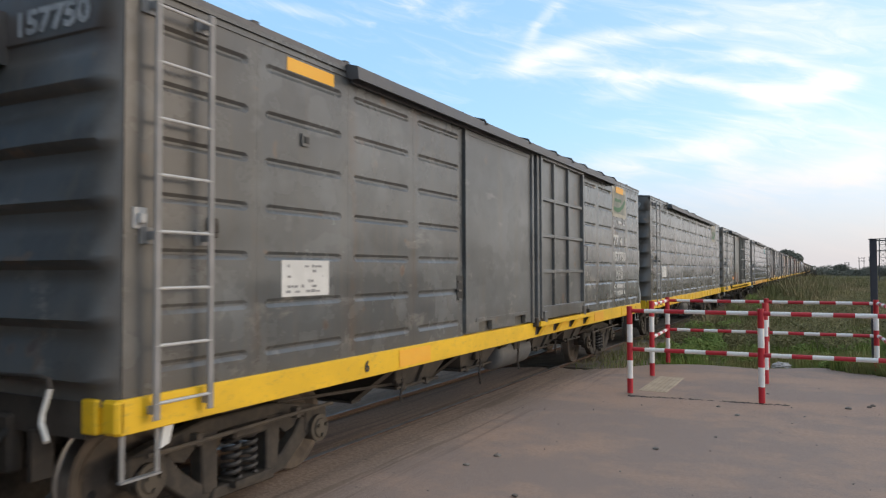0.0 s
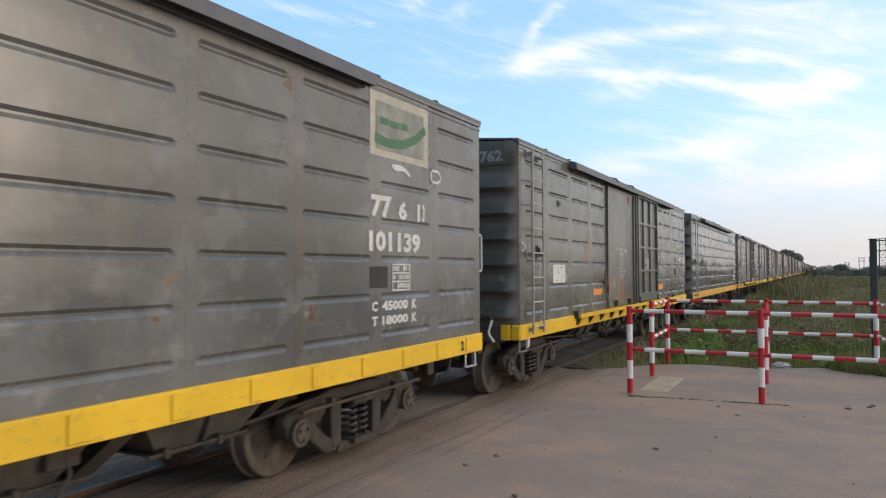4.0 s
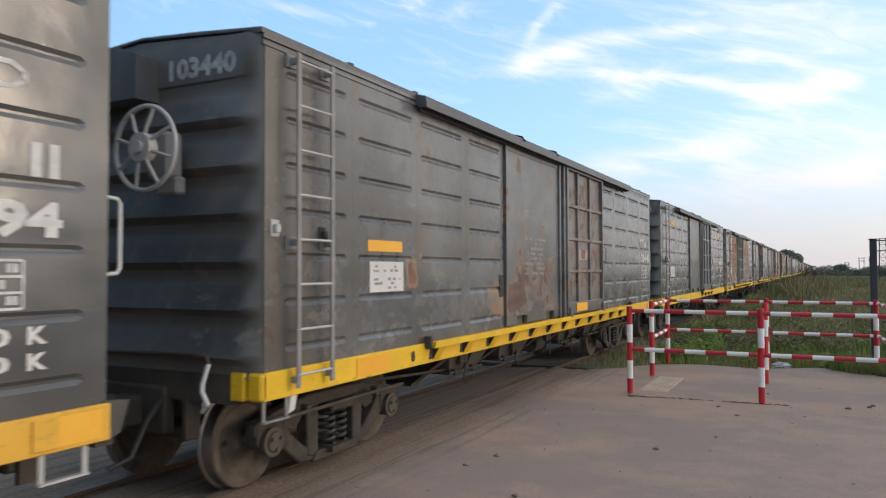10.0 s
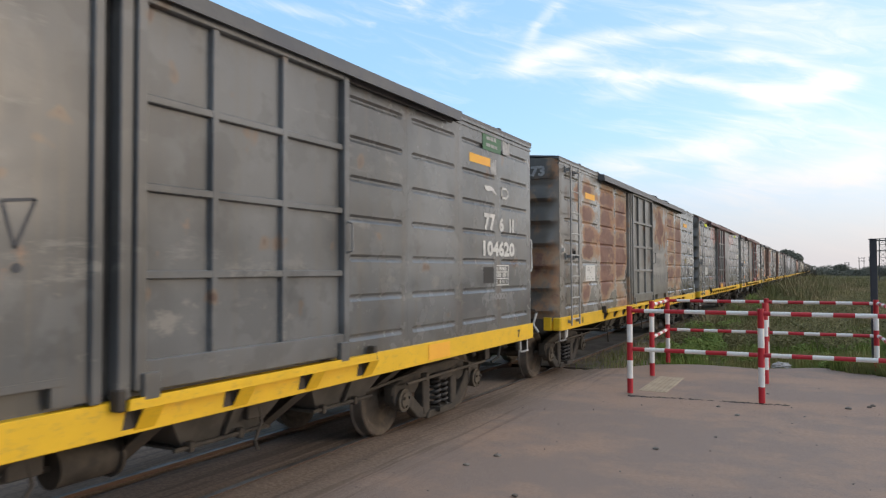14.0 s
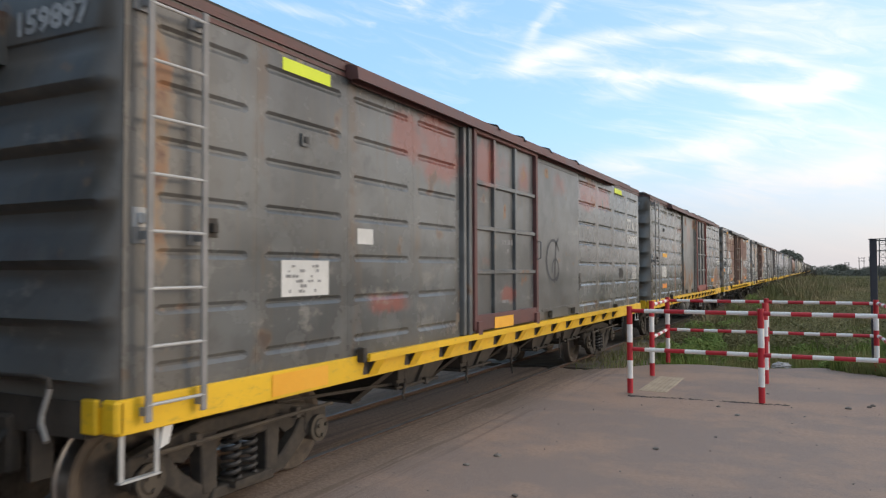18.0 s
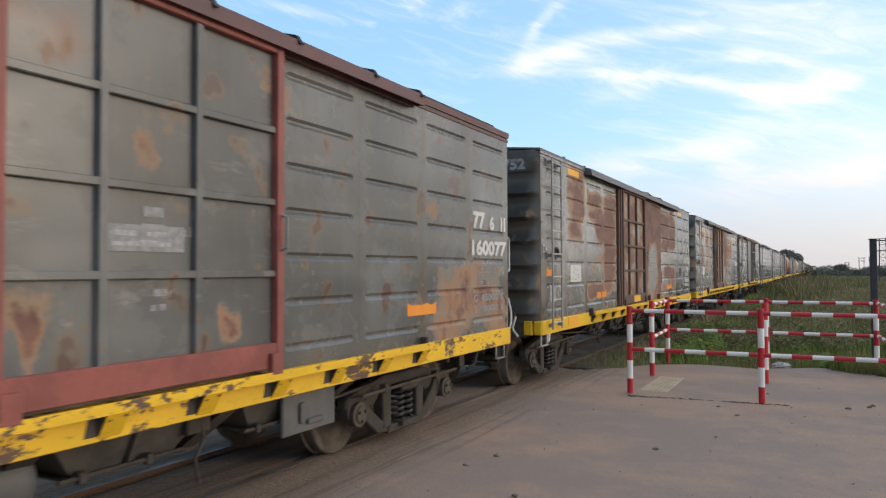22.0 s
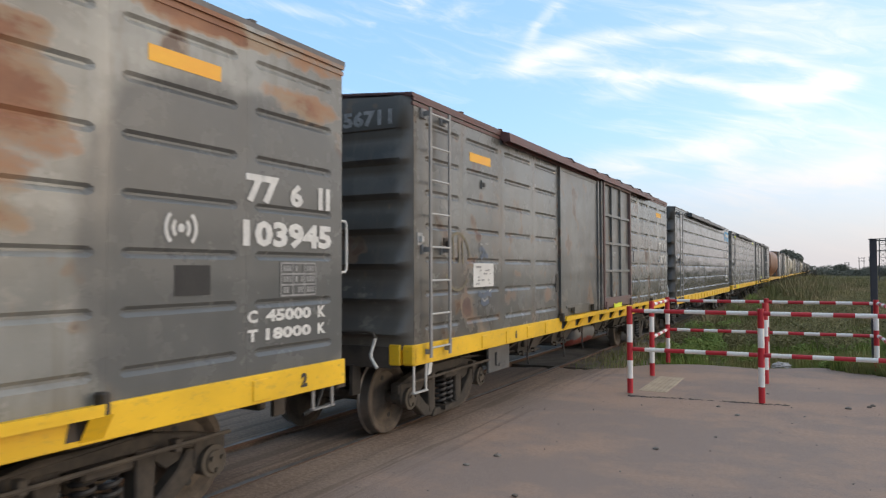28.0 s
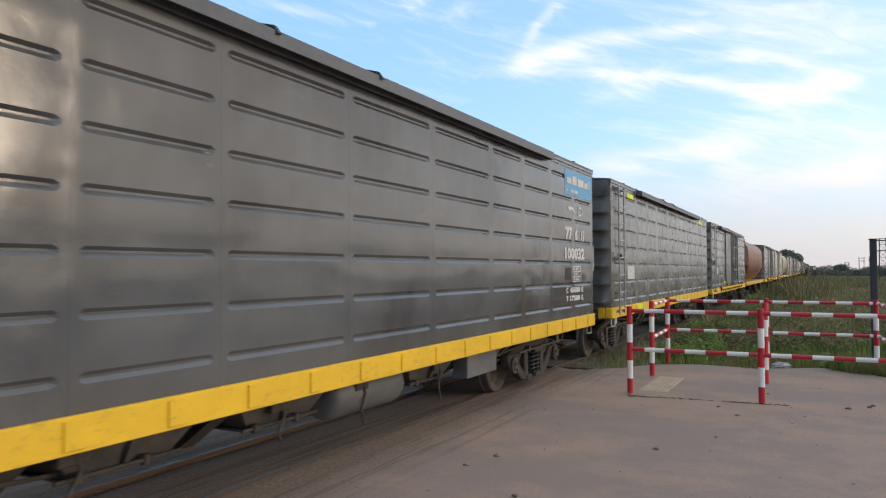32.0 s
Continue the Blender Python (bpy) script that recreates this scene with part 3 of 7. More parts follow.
ROOF = [(-HALF - 0.015, EAVE_Z - 0.02), (-HALF - 0.015, EAVE_Z + 0.02), (-0.6, EAVE_Z + 0.078), (0, EAVE_Z + 0.118), (0.6, EAVE_Z + 0.078), (HALF + 0.015, EAVE_Z + 0.02), (HALF + 0.015, EAVE_Z - 0.02), (0, EAVE_Z + 0.07)]


@functools.cache
def mesh_roof(mat):
    """A low gabled sheet roof with a turned-down eave."""
    bm = bmesh.new()
    slab(bm, ROOF, "y", 0.0, CAR_LEN)
    return finish("roof", bm, mat)


@functools.cache
def mesh_roof_seam(mat):
    """A standing seam over the lap of two roof sheets."""
    bm = bmesh.new()
    up = [(p[0] * 1.006, p[1] + 0.016) for p in ROOF[1:6]]
    dn = [(p[0], p[1] - 0.004) for p in ROOF[1:6]][::-1]
    slab(bm, up + dn, "y", -0.035, 0.035)
    return finish("roof_seam", bm, mat)


@functools.cache
def mesh_rail_top(mat):
    """The eave moulding under the roof's edge."""
    bm = bmesh.new()
    box(bm, HALF - 0.01, HALF + 0.018, 0.02, CAR_LEN - 0.02, EAVE_Z - 0.055, EAVE_Z - 0.022)
    box(bm, HALF - 0.01, HALF + 0.010, 0.02, CAR_LEN - 0.02, EAVE_Z - 0.105, EAVE_Z - 0.072)
    return finish("eave_moulding", bm, mat)


@functools.cache
def mesh_hood(y0, y1, mat):
    """The sheet hood over the door track, an inverted channel."""
    bm = bmesh.new()
    prof = [(HALF - 0.01, EAVE_Z + 0.02), (HALF + 0.13, EAVE_Z - 0.02), (HALF + 0.145, EAVE_Z - 0.135), (HALF + 0.128, EAVE_Z - 0.135), (HALF + 0.118, EAVE_Z - 0.035), (HALF - 0.01, EAVE_Z - 0.005)]
    slab(bm, prof, "y", y0, y1)
    for yy in (y0, y1 - 0.012):
        slab(bm, [(HALF, EAVE_Z - 0.005), (HALF + 0.12, EAVE_Z - 0.035), (HALF + 0.13, EAVE_Z - 0.13), (HALF + 0.06, EAVE_Z - 0.13), (HALF, EAVE_Z - 0.09)], "y", yy, yy + 0.012)
    box(bm, HALF + 0.02, HALF + 0.05, y0 + 0.05, y1 - 0.05, EAVE_Z - 0.15, EAVE_Z - 0.09)
    return finish("door_hood", bm, mat)


@functools.cache
def mesh_clip(mat):
    bm = bmesh.new()
    slab(bm, [(HALF - 0.02, EAVE_Z + 0.055), (HALF + 0.11, EAVE_Z + 0.020), (HALF + 0.157, EAVE_Z - 0.05), (HALF + 0.147, EAVE_Z - 0.055), (HALF + 0.10, EAVE_Z + 0.0), (HALF - 0.02, EAVE_Z + 0.03)], "y", -0.022, 0.022)
    return finish("hood_clip", bm, mat)


@functools.cache
def mesh_flat(y0, y1, mat):
    """A plain sheet door with two cut-outs at its foot and stiffened edges."""
    bm = bmesh.new()
    x0, x1, z0, z1 = HALF - 0.03, HALF + 0.022, 1.07, 3.45
    w = y1 - y0
    cut = [(y0 + w * 0.18, y0 + w * 0.36), (y0 + w * 0.72, y0 + w * 0.90)]
    prof = [(y0, z0), (cut[0][0], z0), (cut[0][0], z0 + 0.11), (cut[0][1], z0 + 0.11), (cut[0][1], z0), (cut[1][0], z0), (cut[1][0], z0 + 0.11), (cut[1][1], z0 + 0.11), (cut[1][1], z0), (y1, z0), (y1, z1), (y0, z1)]
    slab(bm, prof, "x", x0, x1)
    bmesh.ops.triangulate(bm, faces=[f for f in bm.faces if len(f.verts) > 4])
    return finish("plain_door", bm, mat)


@functools.cache
def mesh_flat_trim(y0, y1, mat):
    bm = bmesh.new()
    x1 = HALF + 0.022
    box(bm, x1 - 0.006, x1 + 0.016, y0, y0 + 0.05, 1.07, 3.45)
    return finish("edge_strip", bm, mat)


@functools.cache
def mesh_flat_rail(y0, y1, z0, z1, mat):
    bm = bmesh.new()
    box(bm, HALF + 0.016, HALF + 0.031, y0, y1, z0, z1)
    return finish("edge_strip", bm, mat)


@functools.cache
def mesh_door_sheet(y0, y1, mat):
    bm = bmesh.new()
    box(bm, HALF - 0.02, HALF + 0.045, y0, y1, 1.12, 3.48)
    return finish("door_sheet", bm, mat)


@functools.cache
def mesh_bar_y(y0, y1, z0, z1, x0, x1, mat, name="door_rail"):
    bm = bmesh.new()
    box(bm, x0, x1, y0, y1, z0, z1, 0.006)
    return finish(name, bm, mat)


def sliding_door(wagon, y0, y1, mat, frame_mat, bar_mat, sheet_label):
    """The framed sliding door: a sheet behind three upright and three level bars, and a kick plate."""
    door = part("sliding_door", mesh_door_sheet(y0, y1, mat), None, wagon, sheet_label)
    x0, x1 = HALF + 0.03, HALF + 0.10
    w = y1 - y0
    for a, b in ((y0, y0 + 0.075), (y1 - 0.075, y1)):
        part("door_stile", mesh_bar_y(a, b, 1.10, 3.50, x0, x1, frame_mat, "door_stile"), None, door)
    for f in (0.295, 0.622):
        part("door_stile", mesh_bar_y(y0 + w * f - 0.03, y0 + w * f + 0.03, 1.16, 3.44, x0, x1 - 0.014, bar_mat, "door_stile"), None, door)
    part("door_rail", mesh_bar_y(y0 + 0.075, y1 - 0.075, 3.425, 3.50, x0, x1 - 0.002, frame_mat), None, door)
    part("kick_plate", mesh_bar_y(y0 + 0.02, y1 - 0.02, 1.085, 1.27, x0, x1 - 0.008, frame_mat, "kick_plate"), None, door)
    for z in (1.78, 2.31, 2.85):
        part("door_rail", mesh_bar_y(y0 + 0.075, y1 - 0.075, z - 0.026, z + 0.026, x0, x1 - 0.017, bar_mat), None, door)
    for a in (y0 + 0.04, y1 - 0.16):
        part("door_roller", mesh_bar_y(a, a + 0.12, 1.04, 1.2, x1 - 0.02, x1 + 0.03, frame_mat, "door_roller"), None, door)
    bm = bmesh.new()
    pipe(bm, [(x1 - 0.01, y1 - 0.03, 1.95), (x1 + 0.05, y1 - 0.03, 1.97), (x1 + 0.05, y1 - 0.03, 2.2), (x1 - 0.01, y1 - 0.03, 2.22)], 0.012)
    part("door_handle", bm, M_BAR_OLD, door)
    return door


@functools.cache
def mesh_post(y0, y1, mat):
    """Door jamb: two upright channels, the shade of the slot between painted as a black strip."""
    bm = bmesh.new()
    box(bm, HALF - 0.02, HALF + 0.055, y0, y0 + 0.07, 1.05, 3.47, 0.008)
    box(bm, HALF - 0.02, HALF + 0.075, y1 - 0.10, y1 - 0.01, 1.05, 3.47, 0.008)
    box(bm, HALF - 0.03, HALF - 0.01, y0 + 0.05, y1 - 0.05, 1.08, 3.46, 0, 1)
    return finish("door_jamb", bm, [mat, M_BLACK])


@functools.cache
def mesh_sill_plain(y0, y1, mat, boxes, drop=0.0):
    """Side sill plate, with small welded pads where the wagon has them."""
    bm = bmesh.new()
    box(bm, HALF - 0.06, HALF + 0.030, y0, y1, 0.835 - drop, 1.045 - drop, 0.006)
    if boxes:
        y = y0 + 0.6
        while y < y1 - 0.3:
            box(bm, HALF + 0.026, HALF + 0.044, y, y + 0.15, 0.858 - drop, 1.025 - drop, 0.004)
            y += 0.72
    return finish("side_sill", bm, mat)


@functools.cache
def mesh_sill_track(y0, y1, mat):
    """The lower door track: a lipped ledge over a foot flange."""
    bm = bmesh.new()
    box(bm, HALF - 0.04, HALF + 0.125, y0, y1, 0.995, 1.030)
    box(bm, HALF + 0.108, HALF + 0.128, y0, y1, 1.025, 1.062)
    return finish("door_track", bm, mat)


@functools.cache
def mesh_gusset(mat):
    """A folded bracket under the track: a slanted face, its pocket's shade painted dark."""
    bm = bmesh.new()
    lo, hi, t = (HALF + 0.034, 0.855), (HALF + 0.120, 0.997), 0.010
    slab(bm, [lo, hi, (hi[0] - t, hi[1]), (lo[0] - t + 0.004, lo[1])], "y", 0.09, 0.24)
    slab(bm, [(HALF + 0.032, 0.87), (HALF + 0.112, 0.995), (HALF + 0.032, 0.995)], "y", 0.10, 0.112, 1)
    slab(bm, [(HALF + 0.032, 0.87), (HALF + 0.112, 0.995), (HALF + 0.032, 0.995)], "y", 0.212, 0.224, 1)
    # flat dark quad on the sill stands in for the pocket's shade
    q = [bm.verts.new(p) for p in ((HALF + 0.0325, 0.0, 0.87), (HALF + 0.0325, 0.16, 0.87), (HALF + 0.0325, 0.16, 0.993), (HALF + 0.0325, 0.03, 0.993))]
    bm.faces.new(q).material_index = 1
    return finish("track_bracket", bm, [mat, M_UNDER])


@functools.cache
def mesh_ladder_rail(mat):
    bm = bmesh.new()
    box(bm, HALF + 0.085, HALF + 0.105, -0.025, 0.025, 0.90, 3.50, 0.004)
    for z in (0.96, 2.02, 3.44):
        box(bm, HALF - 0.005, HALF + 0.09, -0.012, 0.012, z - 0.025, z + 0.025)
        box(bm, HALF, HALF + 0.02, -0.06, 0.06, z - 0.05, z + 0.05)
    return finish("ladder_rail", bm, mat)


@functools.cache
def mesh_rung(mat):
    bm = bmesh.new()
    rod(bm, (HALF + 0.095, -0.23, 0), (HALF + 0.095, 0.23, 0), 0.011, 8)
    return finish("rung", bm, mat)


def ladder(wagon, y, mat):
    ob = part("ladder", mesh_ladder_rail(mat), None, wagon, "thin steel ladder")
    ob.location = (0, y - 0.22, 0)
    o2 = part("ladder_rail", mesh_ladder_rail(mat), None, ob)
    o2.location = (0, 0.44, 0)
    for i in range(8):
        r = part("rung", mesh_rung(M_BAR), None, ob)
        r.location = (0, 0.22, 1.0 + 0.348 * i)
    return ob


@functools.cache
def mesh_stirrup(mat, deep):
    bm = bmesh.new()
    z = 0.56 if deep else 0.68
    for y in (0.0, 0.26):
        box(bm, HALF - 0.015, HALF - 0.003, y - 0.016, y + 0.016, z, 0.88)
    box(bm, HALF - 0.03, HALF + 0.012, -0.016, 0.276, z - 0.014, z)
    return finish("step", bm, mat)


@functools.cache
def mesh_grab(mat):
    """Bent grab iron at the corner of the rear end."""
    bm = bmesh.new()
    pipe(bm, [(HALF - 0.05, 0, 1.78), (HALF - 0.02, 0.07, 1.79), (HALF - 0.02, 0.09, 1.82), (HALF - 0.02, 0.09, 2.20), (HALF - 0.02, 0.07, 2.23), (HALF - 0.05, 0, 2.24)], 0.012)
    return finish("grab_iron", bm, mat)


@functools.cache
def mesh_uncoupler(mat):
    """The uncoupling lever: a long level rod along the end with a hooked, white-tipped handle."""
    bm = bmesh.new()
    pipe(bm, [(-0.2, -0.16, 1.16), (0.80, -0.16, 1.18), (0.90, -0.17, 1.17), (0.94, -0.19, 1.12)], 0.014)
    return finish("uncoupling_lever", bm, M_UNDER)


@functools.cache
def mesh_hook(mat):
    bm = bmesh.new()
    pipe(bm, [(0.94, -0.19, 1.12), (0.90, -0.21, 0.97), (0.91, -0.22, 0.92), (0.99, -0.24, 0.83)], 0.017)
    return finish("lever_handle", bm, mat)


@functools.cache
def mesh_coupler(mat):
    bm = bmesh.new()
    box(bm, -0.10, 0.10, -0.30, 0.6, 0.58, 0.82, 0.02)
    box(bm, -0.16, 0.13, -0.55, -0.25, 0.54, 0.86, 0.05)
    box(bm, -0.02, 0.19, -0.60, -0.45, 0.56, 0.84, 0.04)
    return finish("coupler", bm, mat)


@functools.cache
def mesh_hose(mat):
    bm = bmesh.new()
    pipe(bm, [(0.32, -0.05, 0.80), (0.34, -0.22, 0.66), (0.36, -0.38, 0.42), (0.30, -0.52, 0.36)], 0.022)
    return finish("brake_hose", bm, mat)


@functools.cache
def mesh_end_sill(mat, drop=0.0):
    bm = bmesh.new()
    box(bm, 1.00, 1.13, -0.035, 0.06, 0.835 - drop, 1.045 - drop, 0.01)
    box(bm, 1.14, HALF + 0.03, -0.012, 0.06, 0.835 - drop, 1.045 - drop, 0.02)
    return finish("sill_corner", bm, mat)


@functools.cache
def mesh_headstock(mat):
    bm = bmesh.new()
    box(bm, -HALF, 1.02, -0.02, 0.10, 0.80, 1.02)
    box(bm, -0.35, 0.35, -0.06, 0.05, 0.52, 0.90, 0.02)
    for x in (-0.55, 0.55):
        slab(bm, [(x - 0.02, 0.82), (x + 0.02, 0.82), (x + 0.02, 0.5), (x - 0.02, 0.5)], "y", -0.05, 0.10)
    return finish("headstock", bm, mat)


@functools.cache
def mesh_wheelset(fine):
    """Two dished wheels on an axle, about its own middle."""
    bm = bmesh.new()
    n = 36 if fine else 14
    prof = [(0.075, 0.07), (0.078, 0.12), (0.035, 0.18), (0.020, 0.28), (0.060, 0.325), (0.068, 0.335), (0.068, WHEEL_R - 0.012), (0.058, WHEEL_R), (-0.045, WHEEL_R + 0.003), (-0.052, WHEEL_R + 0.026), (-0.068, WHEEL_R + 0.026), (-0.074, 0.36), (-0.03, 0.30), (-0.04, 0.07)]
    mats = [0, 0, 0, 0, 0, 0, 0, 1, 1, 1, 0, 0, 0]
    lathe_x(bm, [(0.565 + x, r) for x, r in prof], 0, 0, n, mats)
    lathe_x(bm, [(-0.565 - x, r) for x, r in prof], 0, 0, n, mats)
    rod(bm, (-0.9, 0, 0), (0.9, 0, 0), 0.065, 12)
    # core holes as black discs, their shade painted; they show the turning
    if fine:
        for i in range(2):
            a = i * math.pi + 0.4
            rod(bm, (0.575, 0.22 * math.cos(a), 0.22 * math.sin(a)), (0.598, 0.22 * math.cos(a), 0.22 * math.sin(a)), 0.03, 10, mi=2)
    bmesh.ops.recalc_face_normals(bm, faces=bm.faces)
    return finish("wheelset", bm, [M_WHEEL, M_TREAD, M_BLACK], True)


@functools.cache
def mesh_sideframe(mat, far):
    """A cast bogie side frame: a bowed top chord, two tension arms that dip to the spring seat, open windows between."""
    bm = bmesh.new()
    x0, x1 = (0.76, 0.87) if not far else (-0.87, -0.76)

    def plate(prof, a=0.0, b=0.0, bev=0.012):
        q = bmesh.new()
        slab(q, prof, "x", x0 + a, x1 - b)
        bmesh.ops.bevel(q, geom=list(q.edges), offset=bev, segments=1, affect="EDGES")
        me = bpy.data.meshes.new("piece")
        q.to_mesh(me)
        q.free()
        bm.from_mesh(me)
        bpy.data.meshes.remove(me)

    plate([(-1.10, 0.46), (-1.10, 0.56), (-0.86, 0.62), (-0.42, 0.70), (0.42, 0.70), (0.86, 0.62), (1.10, 0.56), (1.10, 0.46), (0.84, 0.51), (0.42, 0.59), (-0.42, 0.59), (-0.84, 0.51)])
    plate([(-0.36, 0.10), (0.36, 0.10), (0.32, 0.185), (-0.32, 0.185)], -0.03, -0.03)
    for s in (-1, 1):
        plate([(s * 0.92, 0.52), (s * 0.86, 0.38), (s * 0.52, 0.13), (s * 0.30, 0.11), (s * 0.30, 0.20), (s * 0.46, 0.26), (s * 0.64, 0.40), (s * 0.72, 0.52)])
        # the web round the light hole
        plate([(s * 0.74, 0.56), (s * 0.70, 0.46), (s * 0.56, 0.42), (s * 0.46, 0.50), (s * 0.44, 0.62)], 0.035, 0.035, 0.006)
        plate([(s * 0.27, 0.62), (s * 0.27, 0.14), (s * 0.42, 0.16), (s * 0.45, 0.62)], -0.008, -0.008)
        # journal jaws over the bearing
        plate([(s * 0.93 - 0.15, 0.58), (s * 0.93 - 0.16, 0.40), (s * 0.93 - 0.11, 0.34), (s * 0.93 - 0.09, 0.46), (s * 0.93 + 0.09, 0.46), (s * 0.93 + 0.11, 0.34), (s * 0.93 + 0.16, 0.42), (s * 0.93 + 0.15, 0.57)], -0.01, -0.012)
    return finish("side_frame", bm, mat)


@functools.cache
def mesh_cap(mat):
    bm = bmesh.new()
    lathe_x(bm, [(0.80, 0.112), (0.90, 0.112), (0.905, 0.122), (0.925, 0.122), (0.930, 0.108), (0.926, 0.088), (0.944, 0.080), (0.950, 0.040), (0.950, 0.0001)], 0, 0, 20)
    for i in range(3):
        a = i * 2.094 + 0.5
        rod(bm, (0.93, 0.058 * math.cos(a), 0.058 * math.sin(a)), (0.968, 0.058 * math.cos(a), 0.058 * math.sin(a)), 0.018, 6)
    return finish("axle_cap", bm, mat, True)


@functools.cache
def mesh_spring(mat):
    """One coil spring, standing at the origin."""
    bm = bmesh.new()
    turns, n, r, wire = 5.5, 66, 0.066, 0.019
    pts = [(r * math.cos(2 * math.pi * turns * i / n), r * math.sin(2 * math.pi * turns * i / n), 0.20 + 0.34 * i / n) for i in range(n + 1)]
    pipe(bm, pts, wire, 6)
    return finish("coil_spring", bm, mat, True)


@functools.cache
def mesh_bolster(mat):
    bm = bmesh.new()
    box(bm, -0.95, 0.97, -0.19, 0.19, 0.52, 0.60, 0.02)
    box(bm, -0.80, 0.80, -0.17, 0.17, 0.60, 0.74, 0.02)
    box(bm, 0.72, 0.96, -0.17, 0.17, 0.155, 0.205)
    box(bm, -0.96, -0.72, -0.17, 0.17, 0.155, 0.205)
    for s in (-1, 1):
        box(bm, -0.62, 0.62, s * 0.52 - 0.05, s * 0.52 + 0.05, 0.34, 0.44)
        for x in (-0.56, 0.56):
            slab(bm, [(s * 0.50, 0.30), (s * 0.56, 0.22), (s * 0.62, 0.40), (s * 0.56, 0.56), (s * 0.50, 0.50)], "x", x - 0.04, x + 0.04)
    return finish("bolster", bm, mat)


def bogie(wagon, yc, fine):
    ob = part("bogie", mesh_bolster(M_CAST), None, wagon, "dusty cast-steel four-wheel bogie")
    ob.location = (0, yc, 0)
    part("side_frame", mesh_sideframe(M_CAST, False), None, ob)
    part("side_frame", mesh_sideframe(M_CAST, True), None, ob)
    if fine:
        bm = bmesh.new()
        rod(bm, (1.02, -1.05, 0.60), (1.02, 0.98, 0.62), 0.017, 6)
        for y in (-0.6, 0.5):
            box(bm, 0.95, 1.03, y - 0.03, y + 0.03, 0.57, 0.66, 0.008)
        part("brake_rod", bm, M_CAP, ob)
    sets = []
    for s in (-0.93, 0.93):
        w = part("wheelset", mesh_wheelset(fine), None, ob)
        w.location = (0, s, WHEEL_R)
        sets.append((w, s))
        if fine:
            c = part("axle_cap", mesh_cap(M_CAP), None, ob)
            c.location = (0, s, WHEEL_R)
    if fine:
        for y in (-0.095, 0.085):
            c = part("coil_spring", mesh_spring(M_SPRING), None, ob)
            c.location = (0.84, y, 0)
    return ob, sets


@functools.cache
def mesh_underframe(mat, kind):
    """Centre sill, cross bearers with tapered ends, brake pull rods and pipe."""
    bm = bmesh.new()
    box(bm, -0.18, 0.18, 0.05, CAR_LEN - 0.05, 0.68, 1.0)
    for y in (3.42, 4.98, 6.53, 7.55, 9.10, 10.66):
        slab(bm, [(-1.15, 0.99), (1.16, 0.99), (1.16, 0.86), (0.62, 0.45), (-0.62, 0.45), (-1.15, 0.86)], "y", y - 0.012, y + 0.012)
        slab(bm, [(0.62, 0.45), (1.17, 0.86), (1.17, 0.875), (0.62, 0.465)], "y", y - 0.085, y + 0.085)
        box(bm, -0.62, 0.64, y - 0.085, y + 0.085, 0.44, 0.465)
    rod(bm, (0.86, 1.9, 0.70), (0.86, 4.4, 0.56), 0.016, 6)
    rod(bm, (0.86, 12.2, 0.70), (0.86, 9.8, 0.56), 0.016, 6)
    rod(bm, (0.72, 0.3, 0.80), (0.72, CAR_LEN - 0.3, 0.80), 0.020, 6)
    # body bolsters over the bogies
    for y in (1.49, 11.96):
        slab(bm, [(-1.15, 0.99), (1.15, 0.99), (1.15, 0.88), (0.5, 0.74), (-0.5, 0.74), (-1.15, 0.88)], "y", y - 0.15, y + 0.15)
    return finish("underframe", bm, mat)


@functools.cache
def mesh_tank(mat):
    bm = bmesh.new()
    n = 16
    rings = []
    for y, r in ((0.0, 0.08), (0.02, 0.16), (0.06, 0.20), (0.12, 0.215), (1.18, 0.215), (1.24, 0.20), (1.28, 0.16), (1.30, 0.08)):
        rings.append([bm.verts.new((r * math.cos(i * 2 * math.pi / n), y, r * math.sin(i * 2 * math.pi / n))) for i in range(n)])
    for a, b in zip(rings, rings[1:]):
        for i in range(n):
            bm.faces.new((a[i], a[(i + 1) % n], b[(i + 1) % n], b[i]))
    bm.faces.new(rings[0][::-1]), bm.faces.new(rings[-1])
    bmesh.ops.recalc_face_normals(bm, faces=bm.faces)
    for y in (0.25, 1.0):
        box(bm, -0.03, 0.03, y, y + 0.05, 0.19, 0.36)
    return finish("air_tank", bm, mat, True)


@functools.cache
def mesh_cylinder(mat):
    """Brake cylinder with a rod and crank."""
    bm = bmesh.new()
    rod(bm, (0.72, 0, 0.60), (0.72, 0.42, 0.60), 0.13, 14)
    rod(bm, (0.72, 0.42, 0.60), (0.72, 0.45, 0.60), 0.155, 14)
    rod(bm, (0.72, -0.5, 0.60), (0.72, 0.0, 0.60), 0.02, 6)
    box(bm, 0.66, 0.78, 0.1, 0.3, 0.70, 0.95)
    return finish("brake_cylinder", bm, mat, True)


@functools.cache
def mesh_hanger(drop):
    """A bent lever that hangs under the sill."""
    bm = bmesh.new()
    pipe(bm, [(1.0, 0, 0.86), (1.02, 0.05, 0.62), (1.05, -0.06, 0.5), (1.05, -0.02, 0.36 + drop)], 0.014, 6)
    return finish("brake_lever", bm, M_UNDER)


@functools.cache
def mesh_hanger_box():
    bm = bmesh.new()
    box(bm, 0.96, 1.02, -0.12, 0.10, 0.66, 0.88, 0.01)
    return finish("hanger_bracket", bm, M_UNDER)


